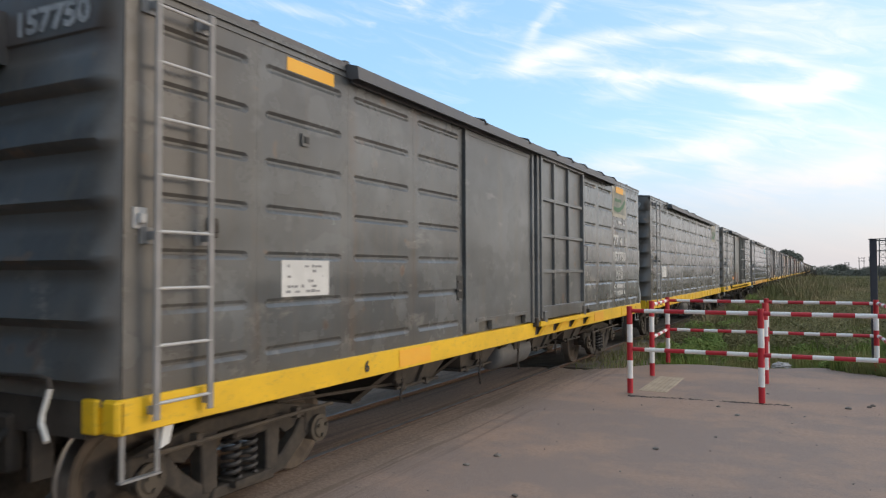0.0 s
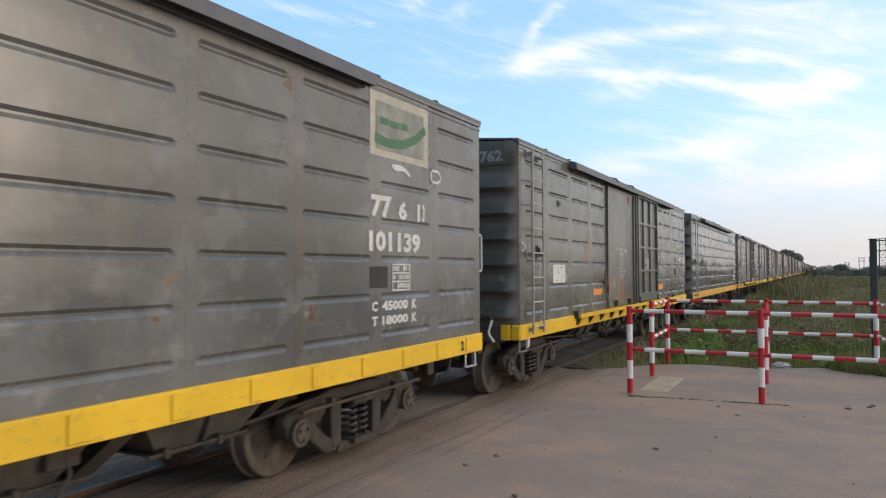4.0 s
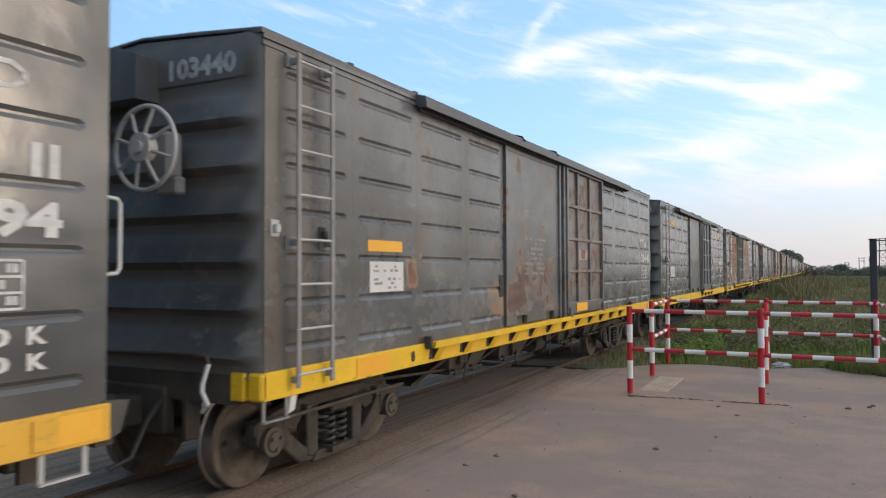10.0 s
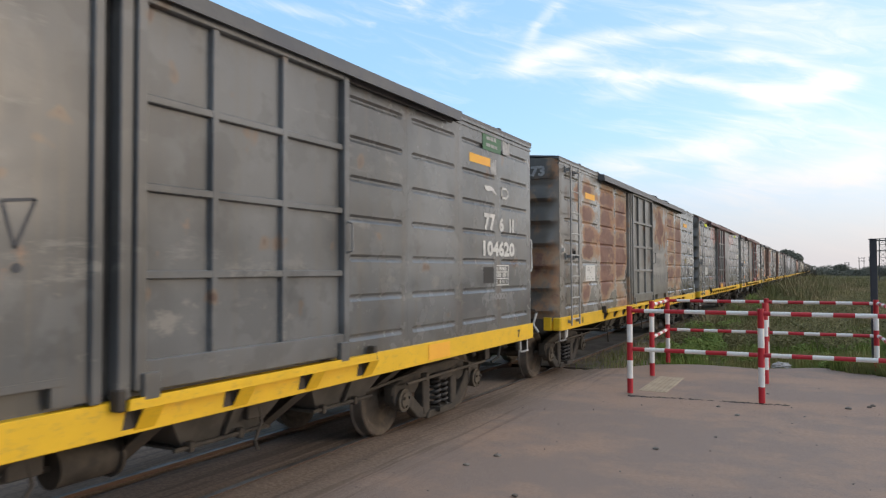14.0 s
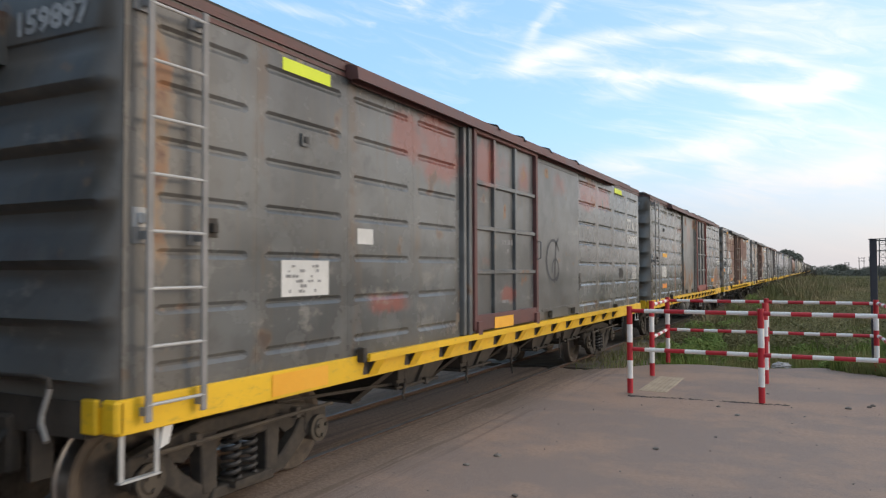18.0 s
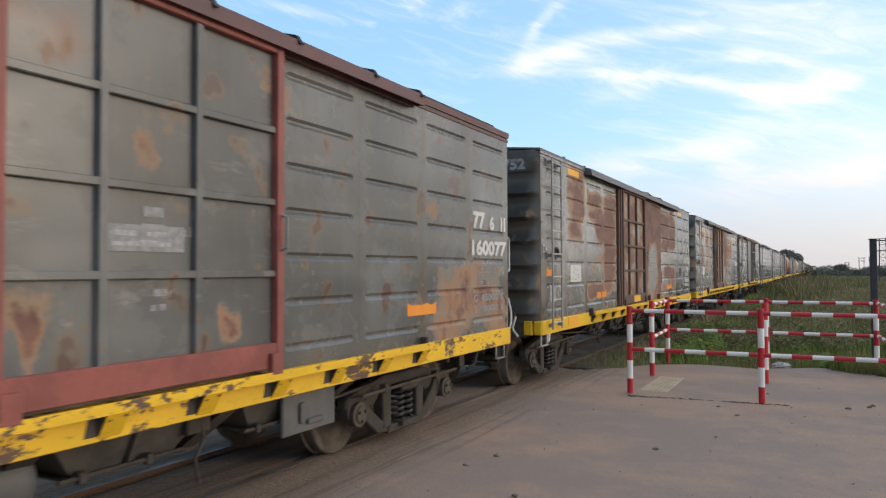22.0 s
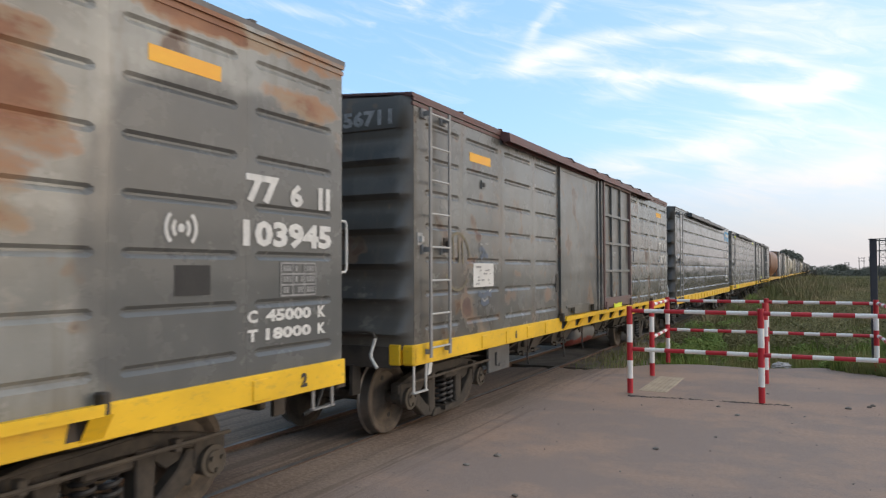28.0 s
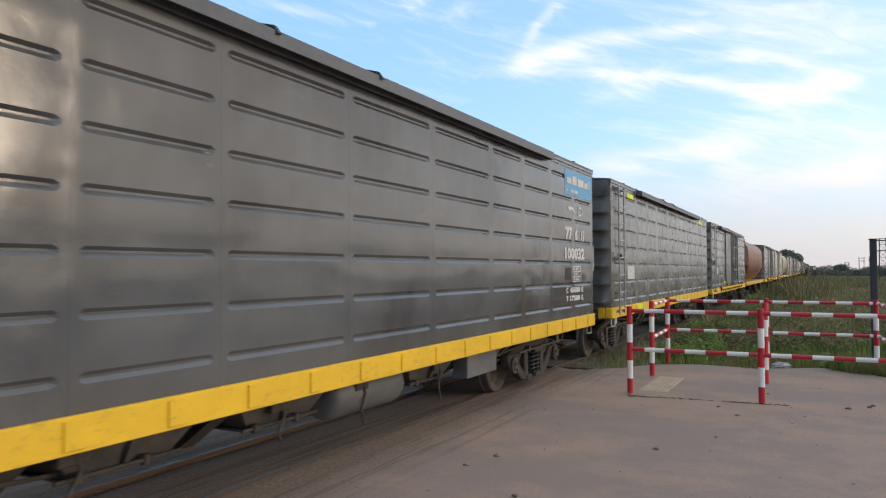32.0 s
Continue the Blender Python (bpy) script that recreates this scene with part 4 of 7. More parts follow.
@functools.cache
def mesh_chute(mat):
    """A sheet-metal discharge chute under the floor: four sloping sides down to a flanged outlet."""
    bm = bmesh.new()
    rings = []
    for y0, y1, x0, x1, z in ((-0.72, 0.72, 0.22, 1.08, 0.97), (-0.68, 0.68, 0.24, 1.05, 0.90), (-0.40, 0.40, 0.42, 0.90, 0.57), (-0.40, 0.40, 0.42, 0.90, 0.53)):
        rings.append([bm.verts.new(p) for p in ((x0, y0, z), (x1, y0, z), (x1, y1, z), (x0, y1, z))])
    for a, b in zip(rings, rings[1:]):
        for i in range(4):
            bm.faces.new((a[i], b[i], b[(i + 1) % 4], a[(i + 1) % 4]))
    bm.faces.new(rings[-1])
    bm.faces.new(rings[0][::-1])
    # flange, slide gate and stiffener
    box(bm, 0.40, 0.93, -0.44, 0.44, 0.545, 0.562)
    slab(bm, [(1.055, 0.90), (0.905, 0.57), (0.94, 0.57), (1.075, 0.86)], "y", -0.02, 0.02)
    return finish("discharge_chute", bm, mat)


@functools.cache
def mesh_gate_rod(mat):
    """The gate's shaft with a square end and two bearings."""
    bm = bmesh.new()
    rod(bm, (0.96, -0.52, 0.565), (0.96, 0.42, 0.565), 0.016, 6)
    for y in (-0.40, 0.1):
        box(bm, 0.93, 0.99, y, y + 0.05, 0.53, 0.605, 0.008)
    return finish("gate_shaft", bm, mat)


@functools.cache
def mesh_top_shaft(mat):
    bm = bmesh.new()
    rod(bm, (1.13, -0.05, 0.80), (1.13, 0.22, 0.80), 0.022, 8)
    rod(bm, (1.13, 0.22, 0.80), (1.13, 0.30, 0.80), 0.034, 8)
    return finish("gate_crank", bm, mat)


@functools.cache
def mesh_wheel_hand(mat):
    """Rim of the hand-brake wheel, in the plane of the end wall."""
    bm = bmesh.new()
    R, n, m_ = 0.315, 36, 8
    rings = []
    for i in range(n):
        a = 2 * math.pi * i / n
        rings.append([bm.verts.new(((R + 0.018 * math.cos(b)) * math.cos(a), 0.018 * math.sin(b), (R + 0.018 * math.cos(b)) * math.sin(a))) for b in [2 * math.pi * j / m_ for j in range(m_)]])
    for i in range(n):
        for j in range(m_):
            bm.faces.new((rings[i][j], rings[i][(j + 1) % m_], rings[(i + 1) % n][(j + 1) % m_], rings[(i + 1) % n][j]))
    bmesh.ops.recalc_face_normals(bm, faces=bm.faces)
    return finish("brake_wheel", bm, mat, True)


@functools.cache
def mesh_wheel_hub(mat, r):
    bm = bmesh.new()
    rod(bm, (0, -0.06, 0), (0, 0.02, 0), r, 18)
    rod(bm, (0, -0.085, 0), (0, -0.055, 0), r * 0.45, 8)
    return finish("hub", bm, mat)


@functools.cache
def mesh_spoke(mat):
    bm = bmesh.new()
    pipe(bm, [(0.06, -0.03, 0), (0.17, -0.025, 0), (0.24, -0.012, 0), (0.313, 0, 0)], 0.014, 6)
    bmesh.ops.recalc_face_normals(bm, faces=bm.faces)
    return finish("spoke", bm, mat, True)


@functools.cache
def mesh_brake_gear(mat, chain):
    bm = bmesh.new()
    rod(bm, (0, -0.26, 0), (0, 0.02, 0), 0.03, 8)
    box(bm, -0.11, 0.13, -0.16, 0.0, -0.22, 0.14, 0.03)
    box(bm, -0.05, 0.18, -0.12, -0.02, -0.34, -0.2, 0.02)
    if chain:
        for i in range(14):
            z = -0.3 - 0.075 * i
            box(bm, 0.10, 0.145, -0.10, -0.085, z - 0.05, z + 0.03) if i % 2 else box(bm, 0.115, 0.13, -0.115, -0.07, z - 0.05, z + 0.03)
        rod(bm, (0.12, -0.09, -1.3), (0.10, -0.09, -1.95), 0.012, 6)
    return finish("brake_gearbox", bm, mat)


@functools.cache
def mesh_lever(mat):
    bm = bmesh.new()
    pipe(bm, [(-0.02, -0.2, -0.15), (0.0, -0.22, -0.28), (0.04, -0.22, -0.36), (0.07, -0.22, -0.52), (0.05, -0.22, -0.58)], 0.018, 6)
    return finish("brake_lever", bm, mat)


@functools.cache
def mesh_headbox(mat):
    """The boxed platform carrier high on the end wall."""
    bm = bmesh.new()
    slab(bm, [(-0.72, 3.58), (0.02, 3.57), (0.21, 3.50), (0.21, 3.15), (-0.72, 3.15)], "y", -0.24, 0.0)
    return finish("end_box", bm, mat)


@functools.cache
def mesh_slot(mat):
    """A latch slot beside the door; the recess's shade is a flat black plate."""
    bm = bmesh.new()
    box(bm, HALF + 0.0, HALF + 0.006, 0, 0.16, 1.46, 1.74)
    for z in (1.46, 1.56, 1.66):
        box(bm, HALF + 0.004, HALF + 0.02, 0.02, 0.10, z, z + 0.02, 0, 1)
    return finish("latch_slot", bm, [M_BLACK, mat])


# ---- the wagons ----
COLS_FRONT = [(0.05, 1.21), (1.21, 2.38), (2.38, 3.55), (3.55, 4.70)]
COLS_BACK = [(9.40, 10.52), (10.52, 11.70), (11.70, 12.86), (12.86, 14.05)]
COLS_LONG = [(4.70, 6.24), (6.24, 7.78), (7.78, 9.36), (9.36, 10.97), (10.97, 12.54), (12.54, 14.05)]
COLS_MID = [(4.70, 6.25), (6.25, 7.82), (7.82, 9.40)]
GREY = (0.150, 0.152, 0.148)

# Each row: number, number's place, letters' row, layout, track, paint, extras
CARS = [
    dict(num="157750", at=(11.70, 12.75), code="77  6  13", end="157750", lay="FD", track=(7.02, 9.62), pads=False, rust=0.12, base=(0.111, 0.119, 0.120), tare="T 18250 K", cap="C 45000 K", board="cream", wheel=0, amber=[(1.55, 3.37)], orange_sill=[(3.21, 0.64), (10.16, 0.62)], tank=(6.4, 0), seed=1),
    dict(num="101139", at=(11.58, 12.55), code="77 6 1 3", end="101139", lay="P", track=None, pads=True, rust=0.08, base=(0.122, 0.128, 0.128), tare="T 18000 K", cap="C 45000 K", board="cream2", wheel=0, amber=[], orange_sill=[(2.55, 0.6)], tank=(6.4, 0), seed=2, drop=0.0),
    dict(num="099762", at=(12.68, 13.85), code="77 6  11", end="099762", lay="FD", track=(2.55, 11.6), pads=False, rust=0.16, base=(0.104, 0.110, 0.102), tare="", cap="", board="", wheel=0, amber=[], orange=[(3.75, 1.34), (9.84, 1.30)], orange_sill=[], tank=None, seed=3, door_rust=0.22, spots=((4.82, 1.55, 0.13, 0.16, 1), (5.23, 1.56, 0.13, 0.13, 1), (5.8, 1.42, 0.15, 0.16, 1), (6.41, 1.56, 0.15, 0.12, 1), (5.24, 1.25, 0.12, 0.09, 1), (5.79, 1.27, 0.24, 0.10, 1), (6.42, 1.25, 0.12, 0.11, 0.8), (5.24, 3.27, 0.11, 0.08, 1), (6.5, 3.27, 0.13, 0.10, 1))),
    dict(num="103994", at=(12.66, 13.76), code="77 6  1 1", end="103994", lay="P", track=None, pads=True, rust=0.02, base=(0.096, 0.102, 0.106), tare="T 17500 K", cap="C 45000 K", board="teal", wheel=7, lever=1, amber=[], orange_sill=[(0.45, 0.6), (9.6, 0.5), (13.6, 0.4)], tank=None, seed=4, drop=0.0, margin=0.06, dents=2.2, gloss=0.15, placard=False),
    dict(num="103440", at=(12.86, 13.96), code="77 6 11", end="103440", lay="FD", track=(2.55, 11.6), pads=False, rust=0.16, base=(0.110, 0.116, 0.120), tare="T 19000 K", cap="C 45000 K", board="", wheel=8, amber=[(1.46, 1.98)], orange=[(7.63, 1.11)], orange_sill=[(1.23, 0.57), (12.6, 0.8)], tank=None, seed=5, door_rust=0.42, spots=((4.74, 2.54, 0.07, 0.14, 1), (4.74, 2.82, 0.08, 0.05, 1), (5.24, 3.24, 0.09, 0.10, 1), (5.05, 1.40, 0.35, 0.20, 0.8), (5.3, 1.75, 0.45, 0.30, 0.55), (6.28, 1.60, 0.5, 0.3, 0.5), (7.52, 2.87, 0.25, 0.5, 0.5), (8.2, 2.85, 0.3, 0.5, 0.7), (8.94, 2.85, 0.3, 0.5, 0.55), (8.3, 1.74, 0.95, 0.45, 0.6), (2.28, 1.77, 0.11, 0.13, 1.1))),
    dict(num="104620", at=(12.38, 13.42), code="77 6   11", end="104620", lay="FD", track=(7.1, 9.75), pads=False, rust=0.08, base=(0.112, 0.119, 0.123), tare="", cap="C 40000 K", board="dog", wheel=6, amber=[(1.51, 3.05), (12.0, 3.1)], lime_sill=[(1.32, 0.64)], orange_sill=[(10.9, 0.5)], tank=None, seed=6, graff=1),
    dict(num="104273", at=(12.75, 13.92), code="77 6  11", end="104273", lay="DF", track=(2.55, 11.6), pads=False, rust=0.80, panels=1.0, base=(0.200, 0.196, 0.182), tare="T 15000 K", cap="C 45000 K", board="", wheel=6, amber=[(1.51, 3.07), (12.1, 3.1)], orange_sill=[(11.0, 0.6)], tank=None, seed=7, door_rust=0.35, graff=2, spots=((1.01, 3.08, 0.15, 0.24, 0.8), (1.75, 3.25, 0.48, 0.18, 1), (1.60, 2.80, 0.40, 0.14, 0.9), (1.65, 2.45, 0.40, 0.15, 0.75), (1.60, 2.11, 0.38, 0.15, 0.75), (1.52, 1.38, 0.30, 0.20, 1), (2.95, 2.3, 0.52, 1.15, 1.05), (4.08, 2.3, 0.50, 1.15, 1), (8.16, 2.94, 0.85, 0.42, 1), (9.9, 2.25, 0.5, 1.1, 1), (11.1, 2.25, 0.5, 1.1, 1), (-0.03, 2.6, 0.1, 0.7, 0.7)), bare=((0.6, 2.1, 0.5, 1.0, 0.6), (2.1, 1.38, 0.25, 0.2, 0.9), (6.0, 1.9, 1.1, 1.2, 0.5)), fresh=((12.95, 2.3, 1.15, 1.7, 1),)),
    dict(num="159897", at=(12.88, 13.90), code="77 6  11", end="159897", lay="DF", track=(2.55, 11.6), pads=False, rust=0.22, base=(0.111, 0.118, 0.118), tint=(0.27, 0.085, 0.065), tint_amount=0.75, tare="T 15000 K", cap="C 45000 K", board="", wheel=0, amber=[], lime=[(1.50, 3.36), (11.85, 3.36)], orange=[(5.42, 1.08)], orange_sill=[(1.35, 0.7)], tank=None, seed=8, frame="maroon", roof="red", up=0.38, graff=3, blush=((4.12, 3.12, 0.45, 0.34, 1), (3.35, 3.15, 0.24, 0.22, 0.9), (5.3, 3.14, 0.28, 0.28, 1), (5.9, 3.1, 0.26, 0.2, 0.55), (6.64, 3.05, 0.25, 0.2, 0.6), (3.1, 1.48, 0.35, 0.09, 0.9), (8.23, 3.13, 0.39, 0.18, 0.6), (9.9, 3.14, 0.5, 0.25, 1), (11.0, 3.14, 0.45, 0.22, 0.9), (5.95, 1.47, 0.22, 0.1, 1), (5.26, 1.9, 0.18, 0.08, 0.6)), spots=((5.88, 2.54, 0.06, 0.15, 0.7), (7.62, 3.27, 0.12, 0.10, 0.8), (8.77, 3.29, 0.12, 0.10, 0.8), (0.3, 2.3, 0.10, 1.1, 0.75), (0.55, 1.7, 0.1, 0.3, 0.6))),
    dict(num="160077", at=(12.91, 13.98), code="77 6  11", end="160077", lay="FD", track=(2.55, 11.6), pads=False, rust=0.24, base=(0.118, 0.124, 0.120), tint=(0.25, 0.12, 0.075), tint_amount=0.3, tare="T 19000 K", cap="C 45000 K", board="", wheel=4, lever=1, amber=[(1.60, 2.13)], orange=[(1.53, 1.31), (11.38, 1.34)], orange_sill=[(1.6, 0.5)], tank=(6.4, 0), seed=9, frame="red", roof="red", wear=0.75, door_rust=0.28, blush=((5.83, 2.94, 0.31, 0.29, 1), (7.47, 3.09, 0.27, 0.19, 0.6), (4.16, 2.96, 0.45, 0.09, 0.8)), spots=((3.49, 1.52, 0.06, 0.25, 1), (5.01, 1.59, 0.24, 0.36, 0.75), (6.19, 1.5, 0.7, 0.28, 0.6), (5.28, 3.26, 0.15, 0.11, 0.9), (6.68, 3.26, 0.2, 0.13, 0.9), (4.76, 2.5, 0.05, 0.07, 1), (11.92, 2.46, 0.17, 0.15, 0.8), (10.64, 2.36, 0.06, 0.18, 0.7), (13.0, 1.40, 1.1, 0.45, 0.65), (8.14, 2.57, 0.08, 0.14, 0.9), (7.42, 1.38, 0.07, 0.18, 0.9), (8.82, 1.4, 0.1, 0.16, 0.9))),
    dict(num="104752", at=(12.79, 13.98), code="77 6  11", end="104752", lay="DF", track=(2.55, 11.6), pads=False, rust=0.84, panels=0.8, base=(0.225, 0.226, 0.210), tare="T 19300 K", cap="C 45000 K", board="", wheel=0, lever=0, amber=[(1.39, 3.385), (11.93, 3.385)], orange=[(3.12, 1.28, 0.29), (3.47, 1.28, 0.31), (5.76, 1.10), (10.18, 1.28), (0.28, 1.71, 0.3)], orange_sill=[(1.26, 0.6), (11.87, 0.67)], tank=None, seed=10, door_rust=1.22, frame="rust", spots=((8.43, 3.05, 0.8, 0.5, 1), (7.36, 2.55, 0.24, 0.7, 1), (9.06, 2.12, 0.18, 0.45, 0.9), (7.3, 1.4, 0.19, 0.2, 0.8), (10.0, 2.95, 0.62, 0.36, 1.0), (11.08, 2.95, 0.48, 0.36, 0.95), (10.0, 2.35, 0.52, 0.22, 0.75), (11.05, 2.5, 0.42, 0.14, 0.9), (11.0, 1.75, 0.48, 0.16, 0.9), (11.05, 1.40, 0.46, 0.15, 0.8), (10.15, 1.75, 0.40, 0.14, 0.85), (9.85, 1.33, 0.5, 0.2, 0.6), (1.8, 3.1, 0.5, 0.4, 0.9), (1.9, 2.4, 0.4, 0.3, 0.6), (3.0, 2.92, 0.5, 0.30, 1), (4.1, 2.92, 0.5, 0.30, 1), (4.05, 2.5, 0.5, 0.2, 0.95), (3.3, 2.45, 0.3, 0.18, 0.7), (4.05, 2.05, 0.48, 0.18, 0.95), (4.05, 1.6, 0.50, 0.26, 1), (2.9, 1.45, 0.5, 0.16, 0.9), (2.9, 1.88, 0.25, 0.14, 0.7)), bare=((8.15, 1.86, 0.5, 0.5, 0.7), (2.6, 2.3, 0.28, 0.4, 0.6)), fresh=((12.95, 2.3, 1.18, 1.7, 1),)),
    dict(num="103945", at=(12.82, 13.89), code="77 6  11", end="103945", lay="DF", track=(2.55, 11.6), pads=False, rust=0.62, panels=0.7, base=(0.215, 0.220, 0.206), tare="T 18000 K", cap="C 45000 K", board="wifi", wheel=0, amber=[(1.70, 3.12), (11.98, 3.11)], orange_sill=[], tank=None, seed=11, door_rust=0.85, frame="rust", spots=((7.6, 2.9, 0.4, 0.45, 1), (8.46, 2.65, 0.27, 0.45, 1), (8.93, 2.86, 0.18, 0.36, 0.9), (8.9, 2.0, 0.16, 0.30, 0.95), (8.2, 2.08, 0.25, 0.14, 0.7), (8.69, 1.62, 0.09, 0.11, 0.9), (9.76, 3.04, 0.42, 0.13, 0.85), (9.72, 2.70, 0.46, 0.15, 0.95), (9.74, 2.38, 0.46, 0.14, 0.85), (9.75, 2.08, 0.42, 0.13, 0.8), (9.74, 1.76, 0.28, 0.13, 0.6), (11.05, 3.0, 0.34, 0.14, 0.8), (11.0, 2.68, 0.36, 0.15, 0.95), (10.98, 2.22, 0.30, 0.2, 0.7), (12.76, 3.51, 1.15, 0.10, 1), (13.4, 3.1, 0.5, 0.14, 0.8), (1.0, 3.2, 0.2, 0.3, 0.8), (1.75, 2.5, 0.35, 0.15, 0.8), (1.8, 2.1, 0.35, 0.15, 0.7), (1.7, 3.0, 0.3, 0.14, 0.6), (2.9, 2.8, 0.4, 0.3, 0.8), (3.0, 2.1, 0.4, 0.35, 0.75), (4.0, 3.0, 0.4, 0.2, 0.5), (5.3, 2.6, 0.4, 0.8, 0.7), (6.5, 2.3, 0.4, 0.8, 0.6)), bare=((10.3, 1.35, 1.2, 0.28, 0.5),), fresh=((12.9, 1.95, 1.15, 0.95, 1),)),
    dict(num="156711", at=(12.85, 13.80), code="77 6 11", end="156711", lay="FD", track=(4.72, 11.6), pads=False, rust=0.24, base=(0.117, 0.122, 0.118), tint=(0.20, 0.13, 0.09), tint_amount=0.3, tare="T 18200 K", cap="C 45000 K", board="", wheel=0, amber=[(1.40, 3.10), (12.6, 3.14)], lime=[(7.80, 1.06)], orange_sill=[(12.0, 0.6)], tank=(6.42, 1), seed=12, frame="dull", roof="red", door_rust=0.20, spots=((1.65, 2.19, 0.07, 0.06, 1), (2.94, 1.74, 0.13, 0.06, 1), (1.32, 1.38, 0.11, 0.08, 1), (2.72, 1.44, 0.24, 0.1, 0.8), (4.19, 1.42, 0.2, 0.12, 0.7), (9.64, 2.11, 0.24, 0.08, 1), (11.38, 2.13, 0.13, 0.11, 0.8), (9.87, 1.79, 0.33, 0.1, 0.7), (7.44, 1.54, 0.07, 0.04, 0.95), (7.41, 1.36, 0.06, 0.04, 0.95), (7.2, 1.36, 0.07, 0.04, 0.8), (7.38, 1.27, 0.06, 0.04, 0.95), (8.05, 1.66, 0.05, 0.04, 0.95), (8.32, 1.64, 0.05, 0.04, 0.95), (8.08, 1.54, 0.1, 0.06, 0.95), (7.99, 1.43, 0.09, 0.06, 0.95), (8.34, 1.5, 0.06, 0.05, 0.95), (8.25, 1.32, 0.06, 0.06, 0.95), (8.16, 2.04, 0.05, 0.04, 0.95), (8.32, 2.08, 0.05, 0.04, 0.95), (8.3, 1.96, 0.05, 0.05, 0.95), (8.69, 2.0, 0.05, 0.05, 0.95), (8.8, 1.56, 0.05, 0.04, 0.95), (8.8, 1.36, 0.05, 0.04, 0.95), (6.06, 1.5, 0.8, 0.2, 0.5))),
    dict(num="100032", at=(12.40, 13.50), code="77 6  11", end="100032", lay="P", track=None, pads=True, rust=0.0, base=(0.072, 0.077, 0.082), tare="T 17500 K", cap="C 45000 K", board="blue", wheel=8, lever=1, chain=1, amber=[], orange_sill=[], tank=(6.4, 0), seed=13, drop=0.035, margin=0.06, dents=2.0, gloss=0.14, placard=False),
    dict(num="", at=(12.4, 13.5), code="77 6  11", end="", lay="P", track=None, pads=True, rust=0.05, base=(0.122, 0.128, 0.128), tare="", cap="", board="", wheel=0, amber=[], lime=[(1.45, 3.36), (12.1, 3.36)], lime_sill=[(2.3, 0.5)], orange_sill=[], tank=None, seed=14),
    dict(num="", at=(12.4, 13.5), code="", end="", lay="FD", track=(2.55, 11.6), pads=False, rust=0.15, base=(0.133, 0.138, 0.134), tare="", cap="", board="", wheel=0, amber=[], lime=[(4.0, 1.2)], orange_sill=[], tank=None, seed=15),
]

FRAME = {"bars": m_simple("door_bar_grey", (0.055, 0.058, 0.060), (0.095, 0.096, 0.094), 0.5), "red": M_DOOR_RED, "maroon": m_simple("door_frame_maroon", (0.105, 0.045, 0.043), (0.160, 0.065, 0.058), 0.5), "dull": m_simple("door_frame_dull_red", (0.125, 0.088, 0.080), (0.185, 0.110, 0.098), 0.5), "rust": m_simple("door_frame_rust", (0.085, 0.050, 0.040), (0.14, 0.075, 0.055), 0.6)}


def wagon_empty(k, label):
    ob = new("boxcar")
    ob.empty_display_size = 0.5
    ob.matrix_basis = pose(TRACK_X, berth(k), 0)
    return tagged(ob, label, "freight wagon", "wagons of the train")


